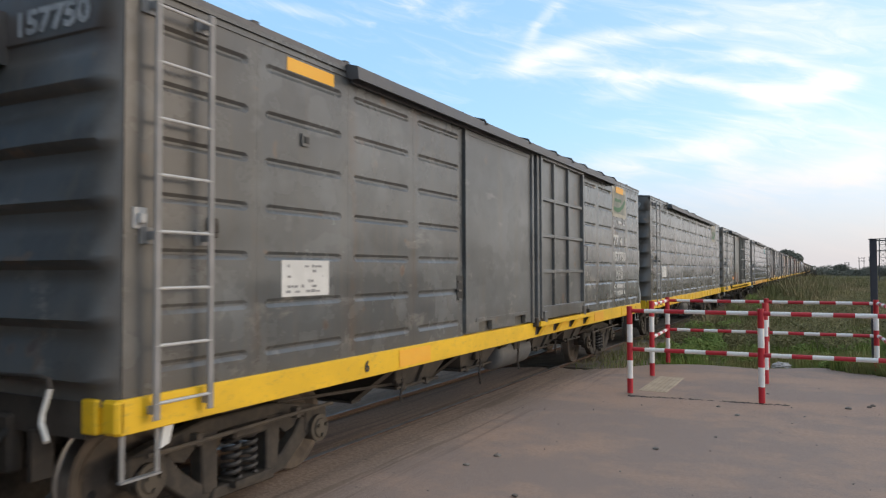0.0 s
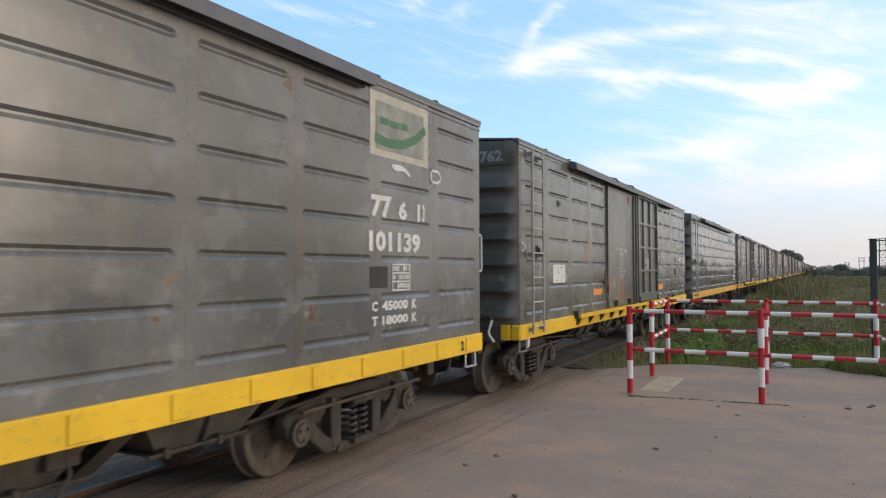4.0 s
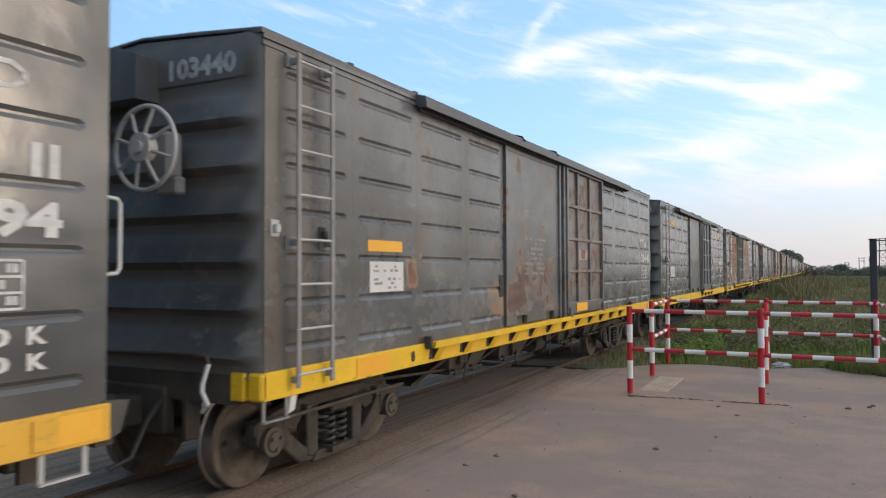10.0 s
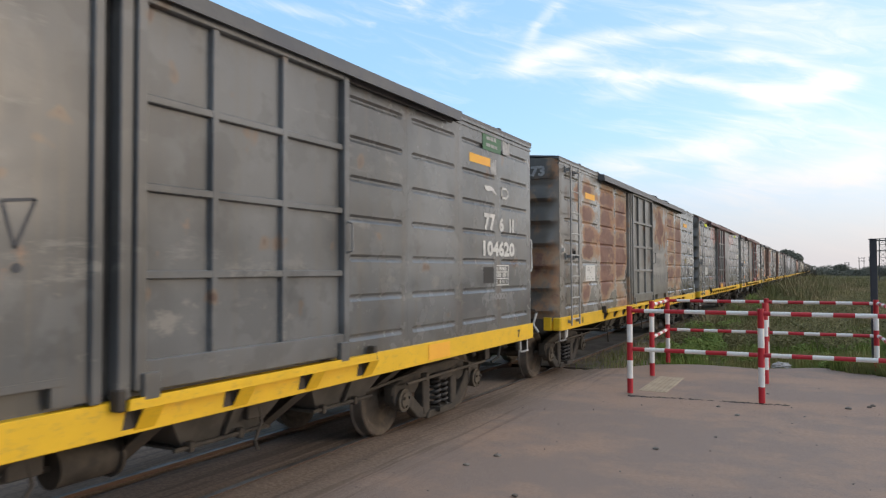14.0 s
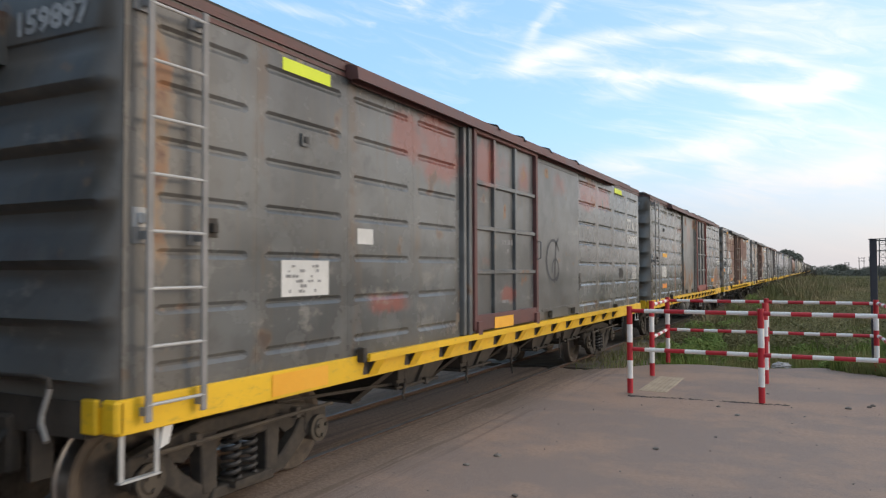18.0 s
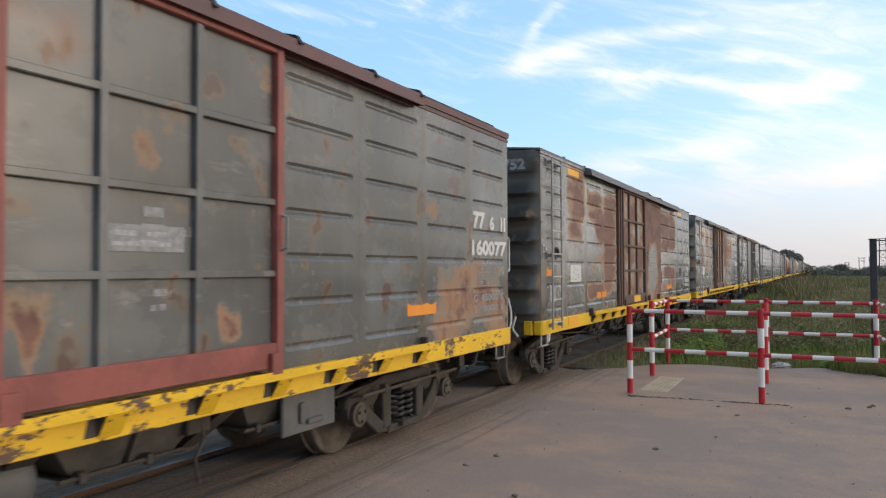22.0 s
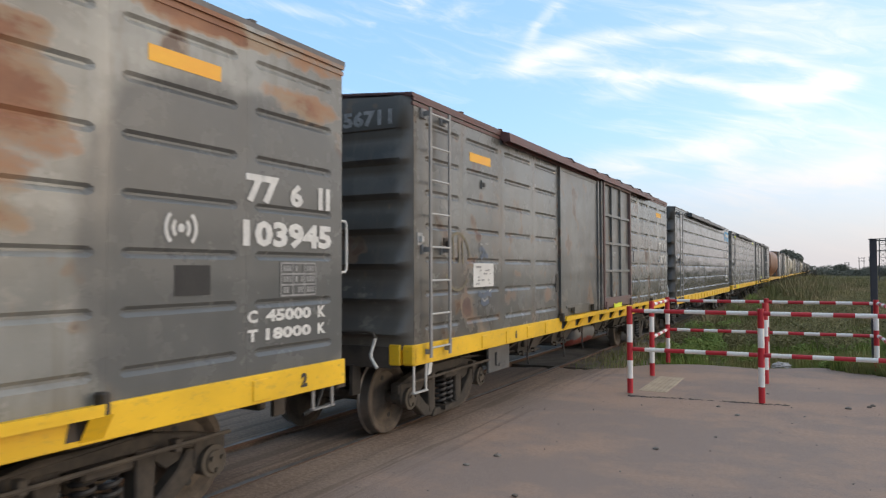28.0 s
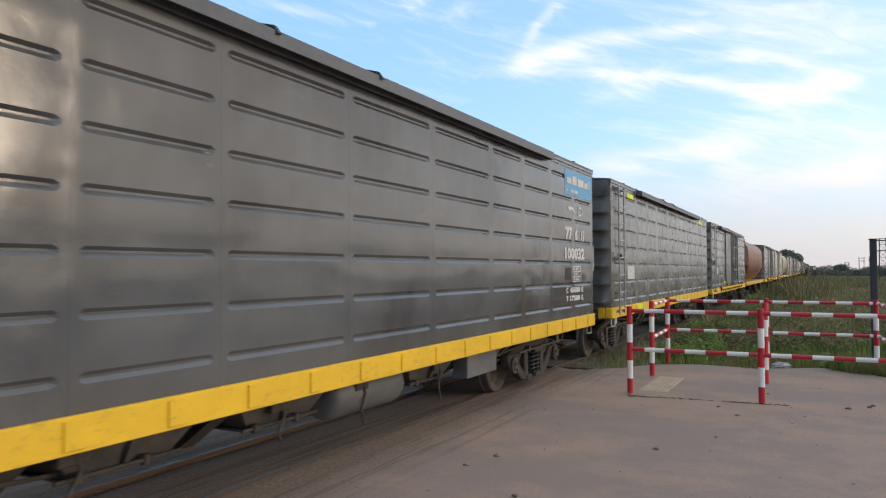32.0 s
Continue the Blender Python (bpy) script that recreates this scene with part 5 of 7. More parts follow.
def boxcar(k, c, fine=True):
    seed = c["seed"]
    rust = c["rust"]
    look_ = "rust-eaten " if rust > 0.5 else ("dented glossy " if c.get("dents", 1) > 1.5 else "weathered ")
    doors = {"P": "ribbed sides and yellow sill", "FD": "plain and framed sliding doors", "DF": "framed and plain sliding doors"}[c["lay"]]
    look_ += "red-edged " if c.get("roof") else ""
    w = wagon_empty(k, f"{look_}grey steel boxcar with {doors}")
    w.name = "boxcar"
    tint = c.get("tint")
    paint = m_paint(f"wagon_paint_{seed}", c["base"], seed, rust, c.get("gloss", 0.22), tint, c.get("tint_amount", 0.0), c.get("dents", 1.0), c.get("panels", 0.0), c.get("spots", ()), c.get("blush", ()), c.get("bare", ()), c.get("fresh", ()))
    # side colour scaled down: darker end paint and the gap's shade in one factor
    endp = m_paint(f"end_paint_shaded_{seed}", tuple(v * {4: 0.42, 13: 0.42, 7: 0.48, 10: 0.24, 11: 0.42}.get(seed, 0.66) for v in c["base"]), seed + 30, rust * 0.75, 0.34, (0.13, 0.060, 0.045), 0.55 if rust > 0.3 else 0.25)
    doorp = m_paint(f"door_paint_{seed}", tuple(v * (0.92 if seed != 7 else 0.75) for v in c["base"]), seed + 60, c.get("door_rust", rust * 0.8), 0.29, tint, c.get("tint_amount", 0.0), 1.0, 0.0, c.get("spots", ()), c.get("blush", ()), c.get("bare", ()), c.get("fresh", ()))
    yel = m_yellow(f"sill_yellow_{seed}", (0.78, 0.42, 0.045) if c["pads"] and seed == 4 else (0.88, 0.53, 0.020), c.get("wear", 0.12 + 0.1 * (seed % 3)), seed)
    frame_mat = FRAME.get(c.get("frame"), doorp)
    roofm = M_ROOF_RED if c.get("roof") == "red" else M_ROOF_GREY
    barm = M_BAR_OLD
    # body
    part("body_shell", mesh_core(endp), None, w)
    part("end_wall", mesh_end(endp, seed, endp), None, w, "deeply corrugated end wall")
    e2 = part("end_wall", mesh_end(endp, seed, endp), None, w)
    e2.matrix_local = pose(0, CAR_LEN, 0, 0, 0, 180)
    top = part("roof", mesh_roof(roofm), None, w, "low gabled sheet roof")
    for i in range(1, 12 if fine else 1):
        q = part("roof_seam", mesh_roof_seam(roofm), None, top)
        q.location = (0, CAR_LEN * i / 12, 0)
    part("eave_moulding", mesh_rail_top(roofm if c.get("roof") else paint), None, w)
    cols = COLS_FRONT + COLS_BACK + (COLS_MID if c["lay"] == "P" else [])
    if c["lay"] == "DF":
        cols = COLS_FRONT[:3] + [(3.55, 4.63), (9.26, 10.52)] + COLS_BACK[1:]
    if seed == 4:
        cols = COLS_FRONT + COLS_LONG
    for a, b in cols:
        part("side_panel", mesh_panel(a, b, paint, True, BASE_Z - c.get("drop", 0.0), c.get("margin", 0.09)), None, w)
    # doors
    if c["lay"] != "P":
        if c["lay"] == "FD":
            flat, post, door, slot = (4.72, 6.90), (6.90, 7.16), (7.16, 9.36), 4.55
        else:
            flat, post, door, slot = (7.06, 9.24), (4.64, 4.84), (4.84, 7.02), 9.27
        pd = part("plain_door", mesh_flat(*flat, doorp), None, w, "plain sheet door")
        part("edge_strip", mesh_flat_trim(*flat, doorp), None, pd)
        part("edge_strip", mesh_flat_rail(flat[0] + 0.06, flat[1], 3.39, 3.44, doorp), None, pd)
        part("edge_strip", mesh_flat_rail(flat[0] + 0.3, flat[1] - 0.14, 1.185, 1.225, doorp), None, pd)
        part("door_jamb", mesh_post(*post, doorp if c.get("frame") != "rust" else frame_mat), None, w)
        sliding_door(w, *door, doorp, frame_mat, doorp if c.get("frame") != "rust" else frame_mat, "framed sliding door of twelve fields")
        s = part("latch_slot", mesh_slot(paint), None, w)
        s.location = (0, slot, 0)
    # hood and clips
    part("door_hood", mesh_hood(2.34, 11.50, roofm if c.get("roof") else m_hood), None, w)
    rnd = random.Random(seed)
    clips = {1: (5.1, 6.6, 7.8, 8.6, 9.4, 10.5, 11.42), 8: (5.5, 6.4, 7.5, 8.9), 9: (5.15, 6.6, 7.8, 8.6, 9.5, 10.6, 11.45), 12: (5.13, 6.56, 7.4, 8.39, 9.4, 10.3, 11.3)}.get(seed, (7.35, 8.84) if c["lay"] == "DF" else (5.13, 6.57))
    for y in clips:
        q = part("hood_clip", mesh_clip(M_PLATE), None, w)
        q.location = (0, y, 0)
    # sills
    if c["track"]:
        a, b = c["track"]
        part("side_sill", mesh_sill_plain(0.02, CAR_LEN - 0.02, yel, False), None, w, "safety-yellow side sill")
        part("door_track", mesh_sill_track(a, b, yel), None, w, "yellow lipped door track")
        for y in {12: (1.66, 2.43, 3.2, 3.96), 8: (12.75,), 1: (12.2, 12.95), 11: (12.9,)}.get(seed, ()):
            bm = bmesh.new()
            box(bm, HALF + 0.026, HALF + 0.040, y, y + 0.16, 0.858, 1.01, 0.004)
            part("weld_pad", bm, yel, w)
        n = round((b - a) / 0.76)
        step = (b - a - 0.2) / n
        for i in range(n + 1):
            q = part("track_bracket", mesh_gusset(yel), None, w)
            q.location = (0, a + 0.02 + i * step, 0)
        for y in (a - 0.03, b + 0.03):
            bm = bmesh.new()
            box(bm, HALF + 0.02, HALF + 0.10, y - 0.03, y + 0.03, 0.99, 1.12, 0.01)
            part("door_stop", bm, M_UNDER, w)
    else:
        part("side_sill", mesh_sill_plain(0.02, CAR_LEN - 0.02, yel, c["pads"], c.get("drop", 0.0)), None, w, "safety-yellow side sill")
    bm = bmesh.new()
    box(bm, -HALF - 0.03, -HALF + 0.06, 0.02, CAR_LEN - 0.02, 0.865, 1.06)
    part("side_sill", bm, yel, w)
    part("sill_corner", mesh_end_sill(yel if seed not in (4, 13) else endp, c.get("drop", 0.0)), None, w)
    if seed in (4, 13):
        bm = bmesh.new()
        slab(bm, [(1.03, 1.0), (1.24, 0.99), (1.22, 0.84), (1.12, 0.86)] if seed == 13 else [(1.17, 0.83), (1.26, 0.83), (1.26, 0.74), (1.17, 0.74)], "y", -0.045, -0.033)
        part("corner_plate", bm, M_WHITE, w, "white-painted corner plate")
    # under the floor
    part("underframe", mesh_underframe(M_UNDER, 0), None, w)
    for hs in (0, 1):
        h = part("headstock", mesh_headstock(M_UNDER), None, w)
        q = part("coupler", mesh_coupler(M_UNDER), None, w)
        if hs:
            h.matrix_local = pose(0, CAR_LEN, 0, 0, 0, 180)
            q.matrix_local = pose(0, CAR_LEN, 0, 0, 0, 180)
    sets = []
    for yc in (1.49, 11.96):
        b, ss = bogie(w, yc, fine)
        sets += ss
    if not fine:
        return w, sets
    part("brake_hose", mesh_hose(M_BLACK), None, w)
    for y in (3.9, 5.5, 7.0, 8.6):
        yy = y + rnd.uniform(-0.3, 0.3)
        q = part("brake_lever", mesh_hanger(round(rnd.uniform(-0.05, 0.1), 2)), None, w)
        q.location = (0, yy, 0)
        q = part("hanger_bracket", mesh_hanger_box(), None, w)
        q.location = (0, yy + 0.02, 0)
    for y in (4.2, 5.75, 8.33, 9.88):
        q = part("discharge_chute", mesh_chute(M_CHUTE), None, w, "dull steel discharge chute")
        q.location = (0, y, 0)
        r = part("gate_shaft", mesh_gate_rod(M_CAST), None, q)
        if seed in (4, 13):
            part("gate_crank", mesh_top_shaft(M_BAR), None, q)
    if seed in (9, 12):
        bm = bmesh.new()
        y = 2.45 if seed == 12 else 9.74
        box(bm, 0.99, 1.03, y, y + 0.72, 0.44, 0.86, 0.01)
        box(bm, 1.03, 1.06, y + 0.2, y + 0.26, 0.52, 0.70, 0.01)
        box(bm, 1.03, 1.06, y + 0.3, y + 0.52, 0.50, 0.55, 0.01)
        part("guard_plate", bm, M_TANK, w, "worn light-grey guard plate")
    cy = part("brake_cylinder", mesh_cylinder(M_CAST), None, w)
    cy.location = (0, 7.05, 0)
    if c.get("tank"):
        q = part("air_tank", mesh_tank(M_TANK_RED if c["tank"][1] else M_TANK), None, w)
        q.location = (0.80, c["tank"][0], 0.62)
    if seed == 13:
        bm = bmesh.new()
        box(bm, 0.9, 1.1, 9.0, 9.9, 0.48, 0.88, 0.01)
        part("battery_box", bm, M_TANK, w, "grey sheet-metal box")
    # ladder, steps, irons
    ladder(w, {1: 0.44, 2: 0.57, 7: 0.585, 8: 0.385, 9: 0.42, 10: 0.53, 11: 0.605, 12: 0.46, 13: 0.54}.get(seed, 0.56), barm)
    for y in (0.06, CAR_LEN - 0.42):
        q = part("step", mesh_stirrup(M_BAR_OLD if seed % 2 else M_BAR, seed in (1, 2, 8, 12) and y < 1), None, w)
        q.location = (0, y, 0)
    q = part("grab_iron", mesh_grab(M_WHITE), None, w)
    q.location = (0, CAR_LEN - 0.02, 0)
    if seed in (1, 7, 9, 12):
        bm = bmesh.new()
        pipe(bm, [(HALF - 0.12, CAR_LEN, 1.46), (HALF - 0.03, CAR_LEN + 0.05, 1.42), (HALF - 0.01, CAR_LEN + 0.10, 1.25), (HALF - 0.01, CAR_LEN + 0.10, 1.10), (HALF - 0.04, CAR_LEN + 0.05, 0.92)], 0.015)
        part("lever_handle", bm, M_WHITE, w, "white-painted uncoupling handle")
    if seed in (3, 4, 5):
        bm = bmesh.new()
        slab(bm, [(CAR_LEN - 0.06, 1.06), (CAR_LEN + 0.12, 1.04), (CAR_LEN + 0.06, 0.86), (CAR_LEN - 0.05, 0.82)], "x", HALF - 0.03, HALF + 0.012)
        part("corner_plate", bm, M_WHITE if seed != 4 else endp, w, "painted corner plate at the rear")
    ul = part("uncoupling_lever", mesh_uncoupler(0), None, w)
    part("lever_handle", mesh_hook(M_WHITE if seed not in (6, 8) else M_BAR_OLD), None, ul)
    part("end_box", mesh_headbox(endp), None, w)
    # small step plate, white
    bm = bmesh.new()
    slab(bm, [(0.36, 0.86), (0.44, 0.86), (0.40, 0.72), (0.33, 0.70)], "x", HALF - 0.015, HALF + 0.01)
    part("step_bracket", bm, M_WHITE, w)
    if c["wheel"]:
        g = part("brake_gearbox", mesh_brake_gear(M_BAR_OLD if seed != 13 else M_PLATE, bool(c.get("chain"))), None, w)
        g.location = ({13: 0.70, 7: 0.29, 4: 0.57, 9: 0.60, 6: 0.56}.get(seed, 0.46), -0.10, 2.72)
        wm = M_BAR if seed != 13 else M_CAST
        q = part("brake_wheel", mesh_wheel_hand(wm), None, w, "spoked hand-brake wheel")
        q.location = g.location + Vector((0, -0.26, 0))
        part("hub", mesh_wheel_hub(wm, 0.075 if c["wheel"] < 6 else 0.11), None, q)
        for i in range(c["wheel"]):
            sp = part("spoke", mesh_spoke(wm), None, q)
            sp.rotation_euler = (0, 2 * math.pi * i / c["wheel"] + 0.3, 0)
        if c.get("lever"):
            part("brake_lever", mesh_lever(M_WHITE), None, g)
    # lashing brackets beside the ladder
    for y, z, mt in ((0.12, 2.08, M_BAR), (0.72, 2.05, M_UNDER)):
        bm = bmesh.new()
        box(bm, HALF, HALF + 0.012, y - 0.01, y + 0.09, z - 0.02, z + 0.11, 0.003)
        box(bm, HALF + 0.01, HALF + 0.05, y + 0.015, y + 0.065, z + 0.01, z + 0.075, 0.006)
        part("lashing_bracket", bm, mt, w)
    extras(w, seed)
    # writing
    dark = HALF + 0.006
    if c["num"]:
        a, b = c["at"]
        tok = c["code"].split()
        up = c.get("up", 0.0)
        span = b - a + (0.12 if seed < 3 else 0.0)
        lettering("fleet_code", tok[0], w, a + 0.03, a + 0.03 + 0.34 * span, 2.30 + up, 2.51 + up, M_LETTER, dark)
        lettering("fleet_code", tok[1], w, a + 0.49 * span, a + 0.64 * span, 2.30 + up, 2.485 + up, M_LETTER, dark)
        last = tok[2:] if len(tok) > 3 else list(tok[2])
        for i, d in enumerate(last):
            lettering("fleet_code", d, w, a + (0.83 + 0.095 * i) * span, a + (0.885 + 0.095 * i) * span, 2.30 + up, 2.485 + up, M_LETTER, dark)
        lettering("fleet_number", c["num"], w, a, b, 1.975 + up, 2.175 + up, M_LETTER, dark)
        lettering("end_number", c["end"], w, *((0.34, 1.04, 3.305, 3.475) if seed != 13 else (0.42, 1.04, 3.22, 3.37)), M_FADED if seed in (3, 11, 12) else M_WORN, -0.026, "end")
        if seed not in (1, 5, 9, 12):
            ya = {3: a - 0.5, 8: a - 0.7, 10: a - 0.66, 11: a - 0.62}.get(seed, a + 0.02)
            sticker(w, ya, 1.64, 0.31, 0.20, M_PLATE, "dark data plate", name="data_plate")
        mt = M_FADED if seed in (3, 9, 11, 12) else M_LETTER
        ta, tb = (a + 0.42, b - 0.22) if seed not in (1, 5, 9) else (a + 0.2, b - 0.3)
        grid_mark(w, ta, tb, 1.61, 1.86, mt, seed)
    if c["cap"]:
        lettering("load_mark", c["cap"], w, a + 0.05, b - 0.08, 1.42, 1.515, M_FADED if seed in (5, 6, 7, 8, 9, 12) else M_LETTER, dark)
    if c["tare"]:
        lettering("tare_mark", c["tare"], w, a + 0.05, b - 0.08, 1.285, 1.375, M_FADED if seed in (5, 6, 7, 8, 9, 12) else M_LETTER, dark)
    if not c["cap"] and c["num"]:
        bars("load_mark", w, a + 0.1, b - 0.1, 1.28, 1.52, 2, M_FADED, seed + 70, fill=0.7)
    brd = c["board"]
    if brd in ("cream", "cream2"):
        a = 11.68 if brd == "cream" else 11.60
        sticker(w, a, 2.88, 1.13, 0.66, M_CREAM, "weathered cream name board", name="name_board")
        sticker(w, a + 0.10, 2.95, 0.92, 0.45, M_BOARD, "worn grey-green middle of the board", HALF + 0.0085, "board_field")
        bm = bmesh.new()
        stroke(bm, [(a + 0.08, 3.05), (a + 0.30, 3.02), (a + 0.60, 3.05), (a + 0.85, 3.14), (a + 1.05, 3.27)], 0.045, HALF + 0.012)
        part("name_band", bm, M_GREEN, w, "faded green sweeping band")
        bars("name_mark", w, a + 0.12, a + 0.78, 3.17, 3.28, 1, M_GREEN, 5, HALF + 0.012, fill=0.97)
        if brd == "cream":
            sticker(w, a + 0.24, 3.37, 0.62, 0.13, M_AMBER, "amber reflector", HALF + 0.016)
            bm = bmesh.new()
            for z in (2.66, 2.75, 2.84):
                for q in range(3):
                    quad_side(bm, a + 0.03 + 0.10 * q, a + 0.10 + 0.10 * q, z, z + 0.02, HALF + 0.006)
            for q in (0.03, 0.31):
                quad_side(bm, a + q, a + q + 0.02, 2.66, 2.86, HALF + 0.0068)
            part("frame_mark", bm, M_WORN, w, "worn dashed frame stencil")
    if brd in ("teal", "blue"):
        a, b, z0, z1 = (11.05, 12.45, 3.02, 3.27) if brd == "teal" else (12.42, 13.98, 3.05, 3.46)
        sticker(w, a, z0, b - a, z1 - z0, M_TEAL if brd == "teal" else M_SKYBLUE, f"{'teal' if brd == 'teal' else 'sky-blue'} operator's panel", name="name_board")
        bars("name_mark", w, a + 0.06, b - 0.1, z0 + 0.13, z1 - 0.03, 1, M_LETTER, 4, HALF + 0.012, fill=0.95)
        bars("name_mark", w, a + 0.06, a + 0.85, z0 + 0.02, z0 + 0.13, 1, M_LETTER, 8, HALF + 0.012, fill=0.97)
    if brd in ("teal", "blue", "dog", "cream", "cream2"):
        y, z = {"teal": (12.95, 3.10), "blue": (12.55, 2.76), "dog": (12.40, 2.76), "cream": (12.07, 2.71), "cream2": (11.95, 2.74)}[brd]
        emblem(w, y, z)
        arrow_mark(w, {"teal": 13.30, "blue": 13.15, "dog": 12.97, "cream": 12.53, "cream2": 12.78}[brd], 2.73 if brd != "teal" else 2.74)
    if brd == "wifi":
        ring_mark(w, 12.25, 2.08)
    if seed in (3, 5, 7):
        ring_mark(w, {3: 12.34, 5: 12.58, 7: 12.38}[seed], 2.07, {3: M_GREEN, 5: M_LETTER, 7: M_OCHRE}[seed])
    if c.get("placard", True):
        sticker(w, 1.49, 1.60, 0.61, 0.285, M_WHITE, "white waybill card", name="waybill_card")
        bars("card_print", w, 1.53, 2.06, 1.62, 1.86, 6, M_FADED, seed, HALF + 0.0065, fill=0.28)
    for y, z in c.get("amber", []):
        sticker(w, y, z, 0.62, 0.105, M_AMBER, "amber reflector")
    for y, z in c.get("lime", []):
        sticker(w, y, z, 0.62, 0.10, M_LIME, "lime reflector", HALF + (0.11 if 4 < y < 9.5 and z < 1.3 else 0.0035), torn=z < 1.3)
    for i, (y, z, *wide) in enumerate(c.get("orange", [])):
        low = z < 1.2
        sticker(w, y, z, wide[0] if wide else 0.62, 0.14 if low else 0.13, M_AMBER if low else M_ORANGE, "torn orange reflector", HALF + (0.10 if low else 0.0035), torn=not low, seed=seed + i)
    for y, wd in c.get("orange_sill", []):
        sticker(w, y, 0.862 - c.get("drop", 0.0), wd, 0.16, M_AMBER, "orange sill reflector", HALF + 0.036)
    for y, wd in c.get("lime_sill", []):
        sticker(w, y, 0.862, wd, 0.16, M_LIME, "lime sill reflector", HALF + 0.036)
    # black stencil figures along the sill
    digit = {1: ("6", 2.6), 2: ("8", 1.15), 4: ("", 0), 5: ("8", 2.2), 6: ("3", 2.75), 7: ("8", 1.15), 12: ("6", 2.75), 13: ("8", 0.62)}.get(seed)
    if digit and digit[0]:
        lettering("sill_figure", digit[0], w, digit[1], digit[1] + 0.075, 0.885, 0.995, M_BLACK, HALF + 0.036)
    if seed in (1, 2, 5, 6, 7, 10, 11, 12):
        lettering("sill_figure", "2" if seed != 6 else "7", w, 13.45, 13.53, 0.885, 0.995, M_BLACK, HALF + 0.036)
    # hasp plates on the second column, as on the older cars
    if seed in (1, 3, 8, 9, 12):
        bm = bmesh.new()
        box(bm, HALF, HALF + 0.02, 1.72, 1.82, 2.80, 2.90)
        box(bm, HALF + 0.015, HALF + 0.03, 1.745, 1.795, 2.825, 2.875, 0, 1)
        part("hasp_plate", bm, [paint, M_BLACK], w)
    if c.get("graff"):
        scrawl(w, c["graff"])
    if seed == 3:
        for i, (y0, y1, z0, z1) in enumerate(((5.38, 5.65, 2.21, 2.25), (5.74, 5.97, 2.18, 2.24), (6.03, 6.31, 2.17, 2.24), (5.6, 5.68, 2.09, 2.14),
                                             (5.73, 6.02, 2.09, 2.15), (5.65, 5.98, 2.0, 2.06), (5.49, 5.61, 1.95, 1.97), (5.66, 5.96, 1.9, 1.96),
                                             (5.65, 5.83, 1.81, 1.86), (5.49, 5.59, 1.8, 1.85), (5.9, 6.0, 1.81, 1.86), (5.65, 5.95, 1.72, 1.78),
                                             (5.38, 5.42, 1.74, 1.77), (6.04, 6.19, 1.73, 1.79), (5.64, 5.81, 1.64, 1.69), (5.48, 5.57, 1.63, 1.67),
                                             (5.84, 6.09, 1.64, 1.69))):
            bars("door_notice", w, y0, y1, z0 - 0.01, z1 + 0.01, 2, M_LETTER, 140 + i, HALF + 0.026, fill=0.8)
    if c["lay"] != "P" and seed in (9, 10, 11, 5):
        y = 5.3 if c["lay"] == "FD" else 7.6
        bars("door_notice", w, y + 0.1, y + 1.0, 1.72, 2.28, 8, M_WORN if seed in (12, 3) else M_FADED, seed + 40, HALF + 0.026, fill=0.6)
    if seed == 12:
        lettering("door_notice", "ABRIR", w, *(7.86, 8.07, 2.08, 2.16), M_WORN, HALF + 0.0505)
        lettering("door_notice", "ESTA", w, *(7.86, 8.03, 1.97, 2.04), M_WORN, HALF + 0.0505)
        for i, (y0, y1, z0, z1) in enumerate(((8.06, 8.25, 2.1, 2.17), (7.77, 7.87, 1.59, 1.74), (7.78, 7.85, 1.38, 1.47), (7.78, 7.94, 1.26, 1.32), (8.01, 8.16, 1.25, 1.34))):
            bars("door_notice", w, y0, y1, z0, z1, (1, 5, 2, 1, 1)[i], M_WORN, 160 + i, HALF + 0.0505, fill=0.75)
    if seed in (3, 8, 9):
        y = door[0] + 0.42 * (door[1] - door[0])
        bars("door_notice", w, y, y + 0.5, 2.0, 2.22, 2, M_FADED, seed + 50, HALF + 0.0495, fill=0.75)
        bars("door_notice", w, y, y + 0.26, 1.36, 1.72, 4, M_FADED, seed + 55, HALF + 0.0495, fill=0.6)
    if seed == 8:
        sticker(w, 2.53, 2.04, 0.26, 0.14, M_WHITE, "small white card", name="waybill_card")
    if seed in (9, 8):
        # open-mesh running board round the roof's edge
        bm = bmesh.new()
        for x in (0.86, 0.97, 1.08):
            box(bm, x - 0.012, x + 0.012, 0.05, CAR_LEN - 0.1, 3.70, 3.725)
        for i in range(24):
            box(bm, 0.86, 1.08, 0.08 + 0.12 * i, 0.10 + 0.12 * i, 3.703, 3.72)
        for y in (0.05, 0.20, 0.35, 0.50):
            box(bm, 0.45, 0.86, y - 0.012, y + 0.012, 3.71, 3.735)
        for i in range(5):
            box(bm, 0.46 + 0.09 * i, 0.48 + 0.09 * i, 0.05, 0.50, 3.712, 3.73)
        tagged(part("running_board", bm, M_UNDER, w, "dark open-mesh running board"), kind="stuff")
        for y in (0.12, 0.45, 3.5, 7.0, 10.5, 13.7):
            bm = bmesh.new()
            box(bm, 0.94, 1.0, y - 0.02, y + 0.02, 3.62, 3.70)
            part("board_bracket", bm, M_UNDER, w)
        bm = bmesh.new()
        rod(bm, (-0.55, CAR_LEN - 0.15, 3.7), (-0.55, CAR_LEN - 0.15, 4.0), 0.03, 10)
        rod(bm, (-0.55, CAR_LEN - 0.15, 3.98), (-0.55, CAR_LEN - 0.15, 4.02), 0.05, 10)
